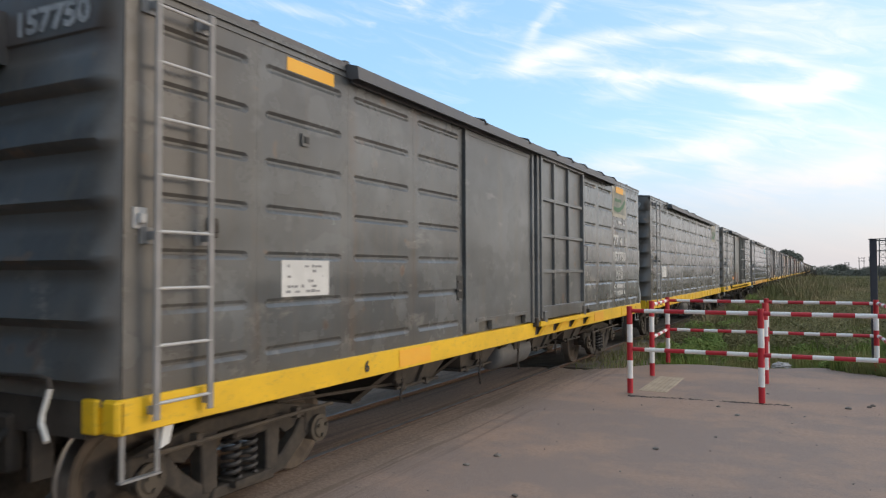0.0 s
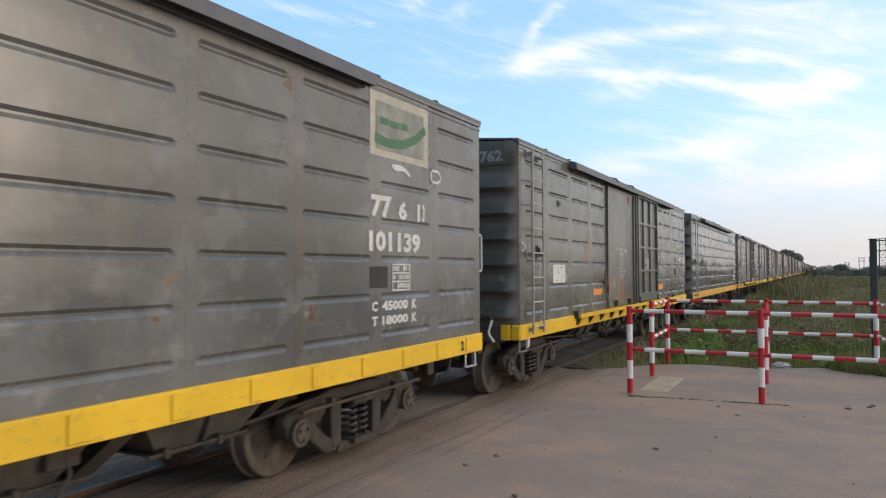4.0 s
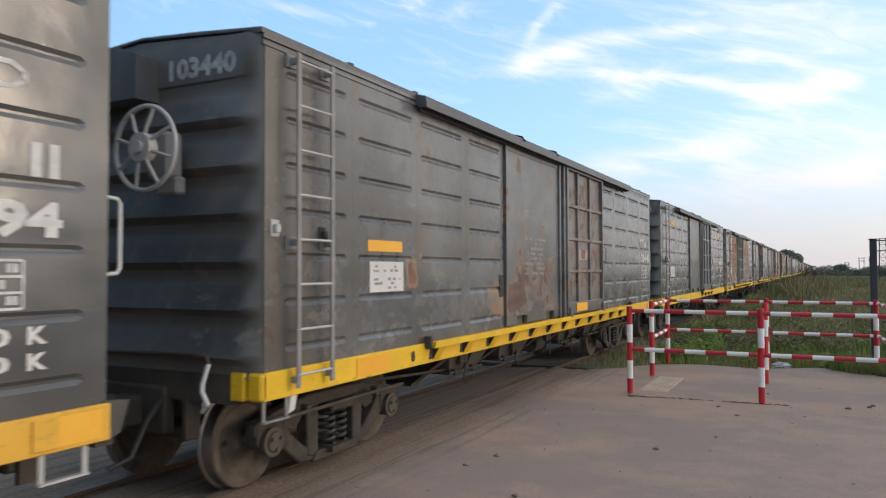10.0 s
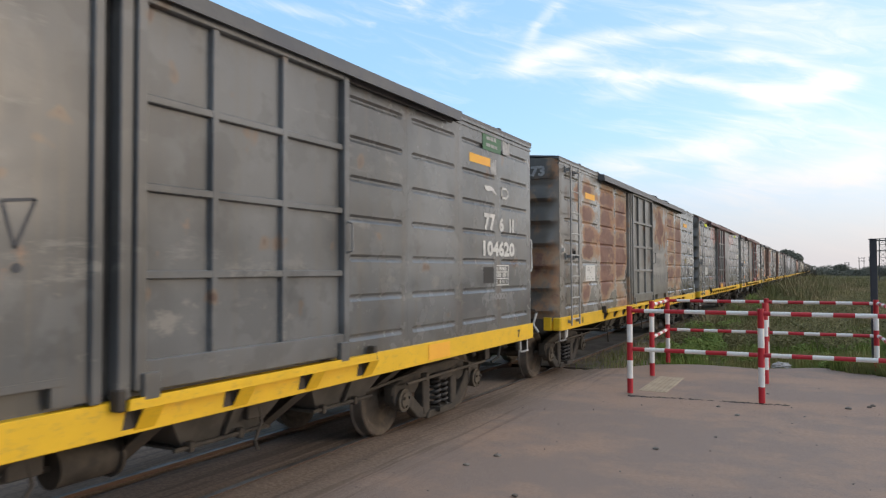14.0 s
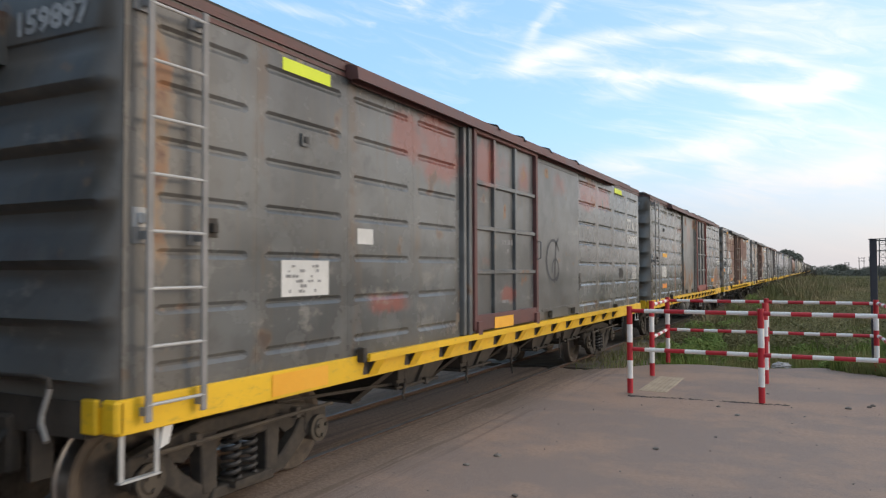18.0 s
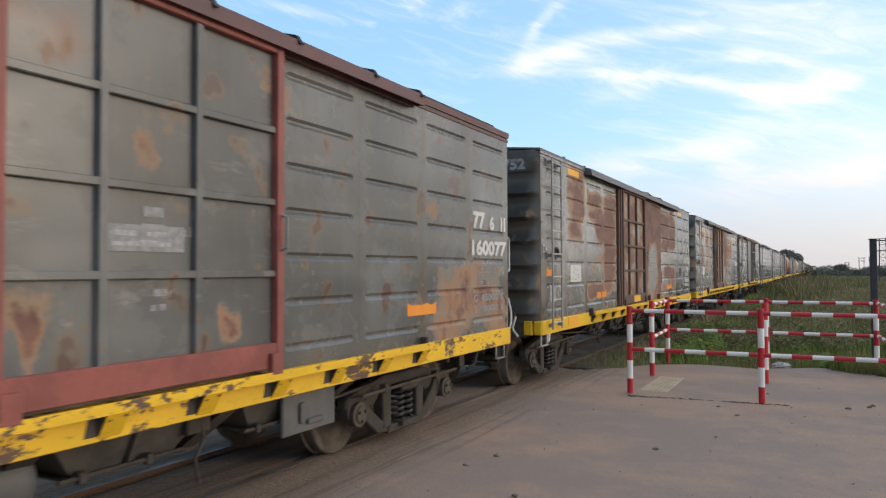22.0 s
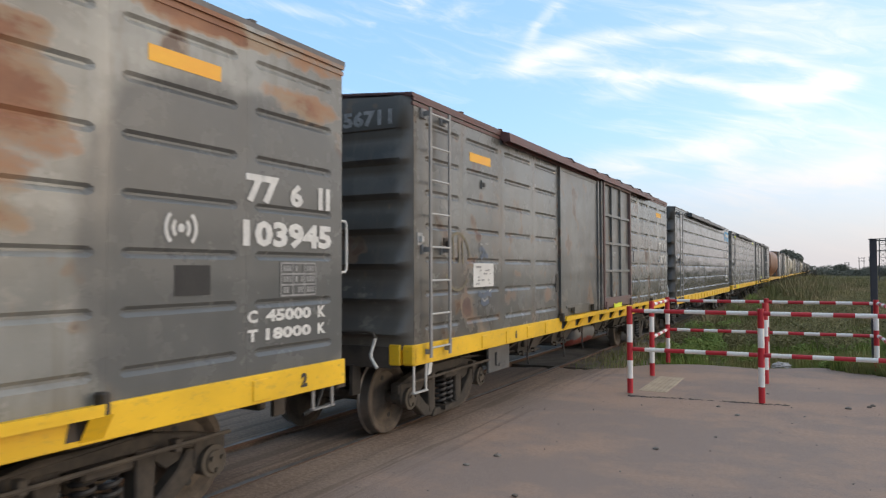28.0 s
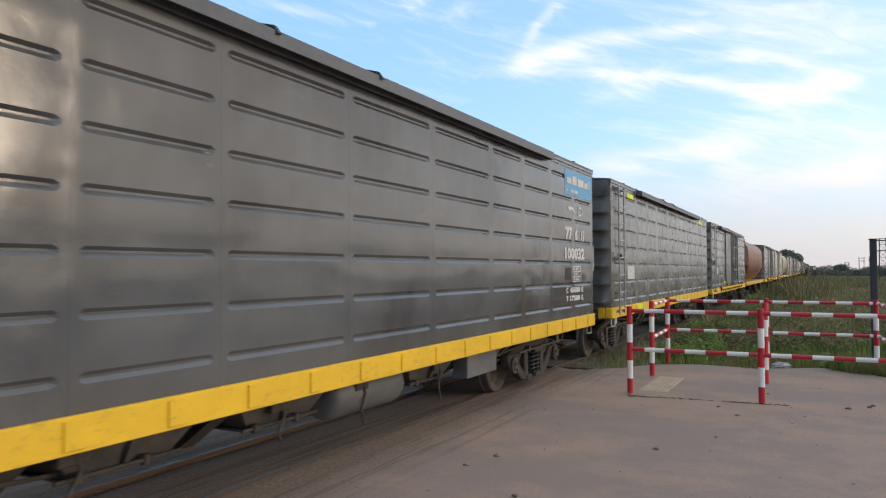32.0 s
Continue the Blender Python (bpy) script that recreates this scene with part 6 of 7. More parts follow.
        part("vent_pipe", bm, M_BAR_OLD, w)
    return w, sets


def extras(w, seed):
    """Marks and scraps that only one wagon carries."""
    x, xd = HALF + 0.006, HALF + 0.049
    if seed == 6:
        sticker(w, 12.38, 3.30, 0.58, 0.25, M_GREEN, "torn green label", x, "torn_label", 1, 3)
        bars("label_print", w, 12.46, 12.88, 3.33, 3.50, 2, M_WORN, 61, x + 0.003, fill=0.8)
        sticker(w, 13.02, 3.32, 0.24, 0.22, M_WORN, "torn white label", x, "torn_label", 1, 5)
        sticker(w, 12.62, 3.02, 0.18, 0.20, M_WORN, "torn white label", x, "torn_label", 1, 8)
    if seed == 3:
        sticker(w, 7.92, 1.83, 0.55, 0.24, M_WORN, "torn white paper on the door", xd, "torn_label", 1, 12)
        sticker(w, 8.00, 1.86, 0.25, 0.10, M_DOOR_RED, "scrap of red print", xd + 0.003, "torn_label", 1, 13)
        bars("ochre_mark", w, 11.90, 12.10, 1.66, 1.74, 1, M_OCHRE, 62, x, fill=0.95)
    if seed == 5:
        sticker(w, 7.92, 1.97, 0.52, 0.19, M_WORN, "torn white paper on the door", xd, "torn_label", 1, 14)
        sticker(w, 8.08, 1.99, 0.22, 0.15, M_DOOR_RED, "scrap of red print", xd + 0.003, "torn_label", 1, 15)
    if seed == 9:
        bars("door_plate", w, 7.83, 8.43, 1.92, 2.08, 2, M_WORN, 63, xd + 0.003, fill=0.7, board=M_FADED)
        bm = bmesh.new()
        stroke(bm, [(4.22, 1.02), (4.22, 1.19)], 0.02, x)
        part("paint_mark", bm, M_OCHRE, w)
    if seed == 10:
        bm = bmesh.new()
        arc_strip(bm, 5.90, 2.03, 0.11, 0, 2 * math.pi, 0.109, xd, 16)
        part("painted_disc", bm, M_DOOR_RED, w, "worn red disc on the door")
        bars("door_plate", w, 6.04, 6.17, 1.97, 2.13, 3, M_FADED, 64, xd, fill=0.7)
        sticker(w, 0.44, 1.30, 0.30, 0.30, M_WORN, "torn white card", x, "torn_label", 1, 16)
    if seed == 7:
        sticker(w, 12.46, 1.67, 0.24, 0.15, M_WORN, "torn white label", x, "torn_label", 1, 17)
        bars("wall_print", w, 2.0, 2.2, 1.42, 1.50, 1, M_WORN, 65, x, fill=0.9)
    if seed == 12:
        # an old round emblem and blue daubs round the card
        bm = bmesh.new()
        arc_strip(bm, 1.06, 1.90, 0.34, 0.2, 3.0, 0.035, x, 16)
        arc_strip(bm, 1.06, 1.90, 0.34, 3.6, 5.6, 0.03, x, 12)
        for a, h in ((0.86, 0.24), (0.96, 0.30), (1.10, 0.30), (1.20, 0.26)):
            stroke(bm, [(a, 1.88), (a - 0.02, 1.88 + h)], 0.014, x)
        part("old_emblem", bm, M_KHAKI, w)
        bm = bmesh.new()
        for pts in ([(1.66, 2.04), (1.74, 2.07), (1.84, 2.02)], [(1.70, 1.95), (1.80, 2.00), (1.92, 1.97)], [(1.62, 1.52), (1.78, 1.47), (1.90, 1.52), (2.02, 1.49)], [(1.70, 1.42), (1.80, 1.38), (1.94, 1.42)]):
            stroke(bm, pts, 0.030, x)
        part("paint_daub", bm, M_DAUB, w, "faded blue daubs")
        bm = bmesh.new()
        for pts in ([(1.68, 2.12), (1.76, 2.11)], [(1.82, 2.13), (1.92, 2.12)], [(1.72, 1.46), (1.80, 1.42), (1.90, 1.45)], [(1.95, 1.54), (2.02, 1.56)]):
            stroke(bm, pts, 0.010, x + 0.002)
        part("paint_daub", bm, M_WORN, w)


def grid_mark(w, y0, y1, z0, z1, mat, seed):
    """The maintenance table: a ruled grid with small unreadable entries."""
    bm = bmesh.new()
    x, t = HALF + 0.006, 0.007
    rnd = random.Random(seed)
    for i in range(4):
        z = z0 + (z1 - z0) * i / 3
        quad_side(bm, y0, y1, z - t, z + t, x)
    for i in range(4):
        y = y0 + (y1 - y0) * i / 3
        quad_side(bm, y - t, y + t, z0, z1, x + 0.0008)
    for i in range(3):
        for j in range(3):
            ya, za = y0 + (y1 - y0) * (i + 0.2) / 3, z0 + (z1 - z0) * (j + 0.25) / 3
            for q in range(3):
                if rnd.random() < 0.7:
                    quad_side(bm, ya + 0.035 * q, ya + 0.035 * q + 0.026, za, za + 0.045, x)
    tagged(part("data_table", bm, mat, w), kind="stuff")


def emblem(w, y, z):
    """The operator's emblem, reduced to a slim plain shape."""
    bm = bmesh.new()
    x = HALF + 0.006
    slab(bm, [(y + 0.05, z + 0.05), (y + 0.12, z + 0.03), (y + 0.26, z + 0.045), (y + 0.38, z), (y + 0.41, z + 0.01), (y + 0.32, z + 0.075), (y + 0.20, z + 0.10), (y + 0.02, z + 0.09)], "x", x - 0.003, x)
    part("emblem", bm, M_LETTER, w)


def arrow_mark(w, y, z):
    """An open arrow-headed frame."""
    bm = bmesh.new()
    x, d = HALF + 0.006, 0.028
    for a in ([(y, z), (y + d, z), (y + d, z + 0.15), (y, z + 0.15)], [(y, z), (y + 0.17, z), (y + 0.17, z + d), (y, z + d)], [(y, z + 0.15 - d), (y + 0.17, z + 0.15 - d), (y + 0.17, z + 0.15), (y, z + 0.15)],
              [(y + 0.17, z), (y + 0.25, z + 0.05), (y + 0.25 - d, z + 0.06), (y + 0.16, z + d)], [(y + 0.17, z + 0.15), (y + 0.16, z + 0.15 - d), (y + 0.25 - d, z + 0.09), (y + 0.25, z + 0.10)], [(y + 0.25 - d, z + 0.05), (y + 0.25, z + 0.05), (y + 0.25, z + 0.10), (y + 0.25 - d, z + 0.10)]):
        slab(bm, a, "x", x - 0.003, x)
    part("arrow_mark", bm, M_LETTER, w)


def arc_strip(bm, cy, cz, r, a0, a1, wd, x, n=10):
    for i in range(n):
        a, b = a0 + (a1 - a0) * i / n, a0 + (a1 - a0) * (i + 1) / n
        f = [(x, cy + rr * math.cos(t), cz + rr * math.sin(t)) for rr, t in ((r - wd, a), (r, a), (r, b), (r - wd, b))]
        bm.faces.new([bm.verts.new(p) for p in f])


def ring_mark(w, y, z, mat=M_LETTER):
    bm = bmesh.new()
    x = HALF + 0.006
    for r in (0.08, 0.14):
        for a in (0, math.pi):
            arc_strip(bm, y, z, r, a - 0.8, a + 0.8, 0.028, x)
    arc_strip(bm, y, z, 0.03, 0, 2 * math.pi, 0.029, x)
    part("radio_mark", bm, mat, w)


def stroke(bm, pts, wd, x):
    for (a, b), (c, d) in zip(pts, pts[1:]):
        v = Vector((c - a, d - b)).normalized() * wd
        p = Vector((-v.y, v.x))
        f = [(x, a + p.x, b + p.y), (x, a - p.x, b - p.y), (x, c - p.x, d - p.y), (x, c + p.x, d + p.y)]
        bm.faces.new([bm.verts.new(q) for q in f])


def scrawl(w, kind):
    """Sprayed marks on the plain doors, as loose strokes."""
    bm = bmesh.new()
    x = HALF + 0.0265
    rnd = random.Random(kind)
    if kind == 1:
        for pts in ([(4.94, 1.76), (4.99, 2.02), (5.02, 2.12), (5.10, 2.15), (5.15, 2.06), (5.08, 1.96), (5.00, 1.95)],
                    [(5.28, 1.80), (5.30, 2.04)], [(5.30, 1.98), (5.37, 2.08), (5.44, 2.07)],
                    [(5.58, 1.82), (5.60, 2.02)], [(5.60, 2.10), (5.61, 2.14)],
                    [(5.74, 1.88), (5.82, 2.02), (5.92, 1.98), (5.88, 1.86)],
                    [(6.02, 1.86), (6.06, 2.05), (6.16, 2.10), (6.24, 2.02), (6.18, 1.88), (6.08, 1.86)],
                    [(6.40, 2.16), (6.47, 1.92), (6.58, 2.18), (6.40, 2.16)]):
            stroke(bm, pts, 0.009, x)
        arc_strip(bm, 6.48, 1.82, 0.028, 0, 2 * math.pi, 0.027, x)
        part("sprayed_scrawl", bm, M_GRAFF, w)
    elif kind == 2:
        for row, z in enumerate((2.2, 1.85, 1.42)):
            for i in range((5, 2, 6)[row]):
                y0 = 7.35 + i * 0.28 + (0.5 if row == 1 else 0)
                h = 0.24
                stroke(bm, [(y0, z), (y0 + 0.02, z + h), (y0 + 0.15, z + h * rnd.uniform(0.6, 1)), (y0 + 0.13, z + rnd.uniform(0, 0.1))], 0.022, x)
        part("sprayed_scrawl", bm, M_FADED, w)
    else:
        arc_strip(bm, 7.9, 1.95, 0.33, 0.5, 5.6, 0.04, x, 18)
        arc_strip(bm, 8.0, 1.80, 0.18, -1.5, 3.4, 0.03, x, 14)
        stroke(bm, [(7.95, 1.6), (8.03, 2.2), (8.15, 2.3)], 0.02, x)
        part("sprayed_scrawl", bm, M_GRAFF, w)


m_hood = m_simple("hood_grey", (0.075, 0.075, 0.080), (0.12, 0.118, 0.115), 0.45)


def far_boxcar(k, base, seed, lay, rust):
    c = dict(num="", at=(12.4, 13.5), code="", end="", lay=lay, track=(2.55, 11.6) if lay != "P" else None, pads=lay == "P", rust=rust, base=base, tare="", cap="", board="", wheel=0, amber=[], tank=None, seed=seed, placard=False)
    return boxcar(k, c, False)


def hopper(k, base, label, seed):
    """A round-bellied covered hopper with sloping ends and a roof walk."""
    w = new("hopper_wagon")
    w.matrix_basis = pose(TRACK_X, berth(k), 0)
    tagged(w, label, "freight wagon", "wagons of the train")
    mat = m_paint(f"hopper_paint_{seed}", base, seed + 90, 0.25, 0.45)
    bm = bmesh.new()
    prof = []
    for i in range(21):
        a = math.pi * i / 20
        prof.append((1.25 * math.cos(a), 2.75 + 0.95 * math.sin(a) ** 0.8))
    belly = [(-1.25, 2.0), (-1.1, 1.55), (-0.75, 1.15), (0.75, 1.15), (1.1, 1.55), (1.25, 2.0)]
    ring = prof + belly
    sect = []
    for y, s, dz in ((1.3, 0.80, 0.30), (1.45, 1.0, 0.25), (2.4, 1.0, 0.0), (11.8, 1.0, 0.0), (12.75, 1.0, 0.25), (12.9, 0.80, 0.30)):
        sect.append([bm.verts.new((p[0] * s, y, max(p[1], 1.15 + dz * 3.0) if p[1] < 2.4 else 2.4 + (p[1] - 2.4) * s)) for p in ring])
    n = len(ring)
    for a, b in zip(sect, sect[1:]):
        for i in range(n):
            bm.faces.new((a[i], a[(i + 1) % n], b[(i + 1) % n], b[i]))
    bm.faces.new(sect[0][::-1]), bm.faces.new(sect[-1])
    bmesh.ops.recalc_face_normals(bm, faces=bm.faces)
    part("tank_body", bm, mat, w, smooth=True)
    bm = bmesh.new()
    box(bm, -1.25, 1.25, 0.0, CAR_LEN, 0.86, 1.06, 0.02)
    part("underframe", bm, m_yellow(f"hopper_sill_{seed}", (0.72, 0.42, 0.05), 0.3, seed), w)
    for y in (0.25, CAR_LEN - 0.25):
        bm = bmesh.new()
        for x in (-1.1, 1.1):
            box(bm, x - 0.05, x + 0.05, y - 0.05, y + 0.05, 1.05, 3.5)
        box(bm, -1.15, 1.15, y - 0.05, y + 0.05, 3.45, 3.55)
        part("end_frame", bm, mat, w)
    bm = bmesh.new()
    box(bm, -0.3, 0.3, 0.3, CAR_LEN - 0.3, 3.72, 3.76)
    for i in range(8):
        box(bm, -0.25, 0.25, 1.6 + i * 1.5, 1.65 + i * 1.5, 3.55, 3.73)
    part("roof_walk", bm, M_BAR_OLD, w)
    for hs in (0, 1):
        q = part("coupler", mesh_coupler(M_UNDER), None, w)
        if hs:
            q.matrix_local = pose(0, CAR_LEN, 0, 0, 0, 180)
    sets = []
    for yc in (1.49, 11.96):
        b, ss = bogie(w, yc, False)
        sets += ss
    return w, sets


TRAIN, WHEELS = [], []
for k, c in enumerate(CARS):
    ob, sets = boxcar(k, c, True)
    TRAIN.append((k, ob))
    WHEELS += sets
# unseen wagon ahead of the first, added to shade its end wall
ob, sets = far_boxcar(-1, (0.115, 0.120, 0.120), 41, "FD", 0.2)
TRAIN.append((-1, ob))
BROWN = (0.20, 0.085, 0.045)
CREAM = (0.36, 0.32, 0.24)
for k, kind in enumerate("hbchcbbchbbcbbbcbbb", start=len(CARS)):
    if kind == "h":
        ob, sets = hopper(k, BROWN if k < 18 else CREAM, "brown round-bellied hopper wagon" if k < 18 else "cream round-bellied hopper wagon", k)
    else:
        ob, sets = far_boxcar(k, CREAM if kind == "c" else (0.17, 0.168, 0.16), 40 if kind == "c" else 41, "DF" if kind == "c" else "FD", 0.3)
    TRAIN.append((k, ob))
    if k < 17:
        WHEELS += sets


# ---- ground, road, track ----
def m_ground():
    k = Nodes("field_soil")
    big = k.noise(0.035, 4)
    mid = k.noise(0.5, 5, 0.6)
    fine = k.noise(9, 4, 0.65)
    col = k.mix(k.step(big, 0.4, 0.62), (0.070, 0.080, 0.034), (0.125, 0.118, 0.058))
    col = k.mix(k.step(mid, 0.45, 0.7), col, (0.120, 0.100, 0.060))
    col = k.mix(k.math("MULTIPLY", fine, 0.5), col, (0.055, 0.052, 0.026))
    return k.done(col, 0.95, 0, k.bump(fine, 0.6, 0.05), 0.08)


def m_road():
    """Worn, dusty crossing: grey asphalt under pinkish earth, with wheel tracks and brown dirt beside the rails."""
    k = Nodes("dusty_road")
    x, y, z = k.xyz()
    big = k.noise(0.35, 4, 0.55, stretch=(0.45, 1.0, 1))
    mid = k.noise(1.7, 6, 0.62)
    fine = k.noise(28, 6, 0.7)
    grit = k.noise(120, 3, 0.7)
    asphalt = k.mix(k.step(grit, 0.35, 0.7), (0.234, 0.181, 0.156), (0.337, 0.264, 0.228))
    dust = k.mix(k.step(fine, 0.3, 0.7), (0.315, 0.217, 0.167), (0.410, 0.291, 0.226))
    f = k.step(k.math("ADD", k.math("MULTIPLY", big, 0.65), k.math("MULTIPLY", mid, 0.35)), 0.44, 0.57)
    col = k.mix(f, asphalt, dust)
    # earth worked up beside the rails
    near = k.math("ADD", x, k.math("MULTIPLY", k.math("SUBTRACT", mid, 0.5), 0.5))
    earth = k.mix(k.step(fine, 0.35, 0.7), (0.205, 0.145, 0.104), (0.325, 0.240, 0.178))
    col = k.mix(k.math("MULTIPLY", k.step(near, -3.2, -4.05), 0.85), col, earth)
    ridge = k.noise(1.0, 4, 0.6, stretch=(9.0, 0.25, 1))
    col = k.mix(k.math("MULTIPLY", k.math("MULTIPLY", k.step(ridge, 0.5, 0.62), k.step(near, -2.9, -3.7)), 0.5), col, (0.125, 0.091, 0.068))
    spots = k.noise(6, 4, 0.7)
    col = k.mix(k.math("MULTIPLY", k.step(spots, 0.66, 0.74), 0.45), col, (0.095, 0.080, 0.070))
    h = k.math("ADD", k.math("MULTIPLY", fine, 0.6), k.math("MULTIPLY", grit, 0.4))
    return k.done(col, 0.92, 0, k.bump(h, 0.35, 0.012), 0.2)


M_ROAD = m_road()
M_BALLAST = m_simple("ballast_dirt", (0.085, 0.066, 0.048), (0.175, 0.138, 0.10), 0.95, 0, 1.5, 14.0, 0.8)
M_RAIL = m_simple("rail_head", (0.20, 0.17, 0.145), (0.13, 0.105, 0.088), 0.55, 0.25)
M_RAIL_SIDE = m_simple("rail_rust", (0.085, 0.050, 0.035), (0.13, 0.075, 0.05), 0.85)
M_SLEEPER = m_simple("sleeper_wood", (0.075, 0.062, 0.049), (0.125, 0.104, 0.083), 0.9)


def sheet(name, xs, ys, height, mat, label, smooth=True):
    me = bpy.data.meshes.new(name)
    nx = len(xs)
    verts = [(x, y, height(x, y)) for y in ys for x in xs]
    faces = [(j * nx + i, j * nx + i + 1, (j + 1) * nx + i + 1, (j + 1) * nx + i) for j in range(len(ys) - 1) for i in range(nx - 1)]
    me.from_pydata(verts, [], faces)
    me.materials.append(mat)
    if smooth:
        me.shade_smooth()
    return tagged(new(name, me), label, kind="structure")


def ramp(v, a, b):
    t = min(1.0, max(0.0, (v - a) / (b - a)))
    return t * t * (3 - 2 * t)


ROAD_END = 14.75


def road_end(x):
    return ROAD_END + 0.35 * noise.noise((x * 0.8, 3.1, 0)) + 0.16 * noise.noise((x * 3.1, 1.1, 0)) - 1.7 * ramp(-x, 2.6, 4.2) + 0.6 * ramp(x, -1.2, 0) - 0.75 * ramp(x, 0, 1.3)


def field_height(x, y):
    h = -0.14 + 0.05 * noise.noise((x * 0.25, y * 0.25, 0))
    if y > 0 and -3.4 < x < 40:
        h += 0.10 * ramp(y, 16, 30) * ramp(x, -3.4, -2.2)
    if abs(x - TRACK_X) < 3.2:
        h = min(h, -0.22)
    return h


far = [-2600, -1200, -600, -300, -160, -90, -50]
gx = far + [-30 + 1.5 * i for i in range(54)] + [60, 90, 160, 300, 600, 1200, 2600]
gy = far + [-20 + 1.5 * i for i in range(66)] + [90, 110, 140, 180, 240, 320, 450, 600, 900, 1400, 2600]
sheet("ground", gx, gy, field_height, m_ground(), "rough grassland soil reaching to the horizon")


def road():
    """The crossing's worn surface: a slab with a ragged edge, ridged earth along the rails and level with the rail heads."""
    bm = bmesh.new()
    xs = [-30 + 0.75 * i for i in range(33)] + [-5.6 + 0.06 * i for i in range(42)] + [-3.05 + 0.25 * i for i in range(37)] + [6.5 + 1.2 * i for i in range(24)]
    ys = [0.0 + i / 150 for i in range(151)]
    rows = []
    for s in ys:
        row = []
        for x in xs:
            e = road_end(x)
            y = -16 + (e + 16) * (1 - (1 - s) ** 1.4)
            z = -0.030 + 0.010 * noise.noise((x * 0.7, y * 0.7, 1)) + 0.004 * noise.noise((x * 5, y * 5, 2))
            d = x - TRACK_X
            if 0.62 < d < 1.75:
                z += 0.020 * noise.noise((x * 9.0, y * 0.30, 4)) * ramp(d, 0.62, 0.8) * ramp(d, 1.75, 1.1) + 0.010 * noise.noise((x * 12.0, y * 3, 5))
            # flangeways and the dip along each rail
            for r in (-0.53, 0.53):
                q = (d - r) * (1 if r > 0 else -1)
                if -0.13 < q < -0.03:
                    z = min(z, -0.060)
                elif -0.03 <= q < 0.30:
                    z = max(z, -0.010 - 0.02 * ramp(q, 0.05, 0.30))
            if s >= 1.0:
                z -= 0.16
            row.append(bm.verts.new((x, y + (0.03 if s >= 1.0 else 0), z)))
        rows.append(row)
    for a, b in zip(rows, rows[1:]):
        for i in range(len(xs) - 1):
            bm.faces.new((a[i], a[i + 1], b[i + 1], b[i]))
    me = finish("road", bm, M_ROAD)
    me.shade_smooth()
    return tagged(new("road", me), "dusty worn road surface over the level crossing", kind="structure")


road()

bm = bmesh.new()
slab(bm, [(-1.9, -0.21), (1.9, -0.21), (1.35, -0.052), (-1.35, -0.052)], "y", 13.6, 620)
slab(bm, [(-1.9, -0.21), (1.9, -0.21), (1.25, -0.07), (-1.25, -0.07)], "y", -320, -16.2)
bed = new("track_bed", finish("track_bed", bm, M_BALLAST))
bed.location = (TRACK_X, 0, 0)
tagged(bed, "earthy ballast bed under the rails", kind="structure")
track = tagged(new("railway_track"), "single railway track with worn steel rails", "railway track")
track.location = (TRACK_X, 0, 0)
for r in (-0.53, 0.53):
    bm = bmesh.new()
    slab(bm, [(r - 0.032, 0.0), (r + 0.032, 0.0), (r + 0.034, -0.03), (r + 0.009, -0.042), (r + 0.009, -0.11), (r + 0.055, -0.125), (r - 0.055, -0.125), (r - 0.009, -0.11), (r - 0.009, -0.042), (r - 0.034, -0.03)], "y", -320, 620)
    for f in bm.faces:
        f.material_index = 0 if f.normal.z > 0.9 and f.calc_center_median().z > -0.01 else 1
    part("rail", bm, [M_RAIL, M_RAIL_SIDE], track)
bm = bmesh.new()
box(bm, -0.95, 0.95, -0.11, 0.11, -0.2, -0.06, 0.01)
sleeper = finish("sleeper", bm, M_SLEEPER)
for i in range(110):
    s = part("sleeper", sleeper, None, track)
    s.location = (0, 14.0 + i * 0.66, 0)

# ---- pedestrian barrier ----
M_RED = m_simple("barrier_red", (0.50, 0.018, 0.030), (0.60, 0.030, 0.042), 0.42, 0, 4.0)
M_BWHITE = m_simple("barrier_white", (0.83, 0.80, 0.76), (0.91, 0.885, 0.85), 0.45, 0, 4.0)
GZ = -0.015


def banded(name, a, b, r, first, pitch, parent, red=True, n=14):
    """A tube painted in red and white bands: the first one of its own length, the rest at an even pitch."""
    bm = bmesh.new()
    a, b = Vector(a), Vector(b)
    q, ln = (b - a).to_track_quat("Z", "Y"), (b - a).length
    cuts = [0.0]
    while (first + pitch * (len(cuts) - 1)) < ln - 0.01:
        cuts.append(first + pitch * (len(cuts) - 1))
    cuts.append(ln)
    rings = [[bm.verts.new(a + (b - a) * t / ln + q @ Vector((r * math.cos(i * 2 * math.pi / n), r * math.sin(i * 2 * math.pi / n), 0))) for i in range(n)] for t in cuts]
    for j, (p, s) in enumerate(zip(rings, rings[1:])):
        for i in range(n):
            f = bm.faces.new((p[i], p[(i + 1) % n], s[(i + 1) % n], s[i]))
            f.material_index = (j + (0 if red else 1)) % 2
    bm.faces.new(rings[0][::-1]).material_index = 0 if red else 1
    bm.faces.new(rings[-1]).material_index = (len(cuts) + (0 if red else 1)) % 2
    return part(name, bm, [M_RED, M_BWHITE], parent, smooth=True)


POST = {"a": (-2.51, 10.96), "b": (-0.72, 10.92), "c": (-2.58, 12.92), "d": (-2.66, 14.85), "e": (-0.78, 12.80), "f": (-0.88, 14.86), "g": (0.87, 14.84), "h": (1.06, 10.90), "i": (1.00, 12.75)}


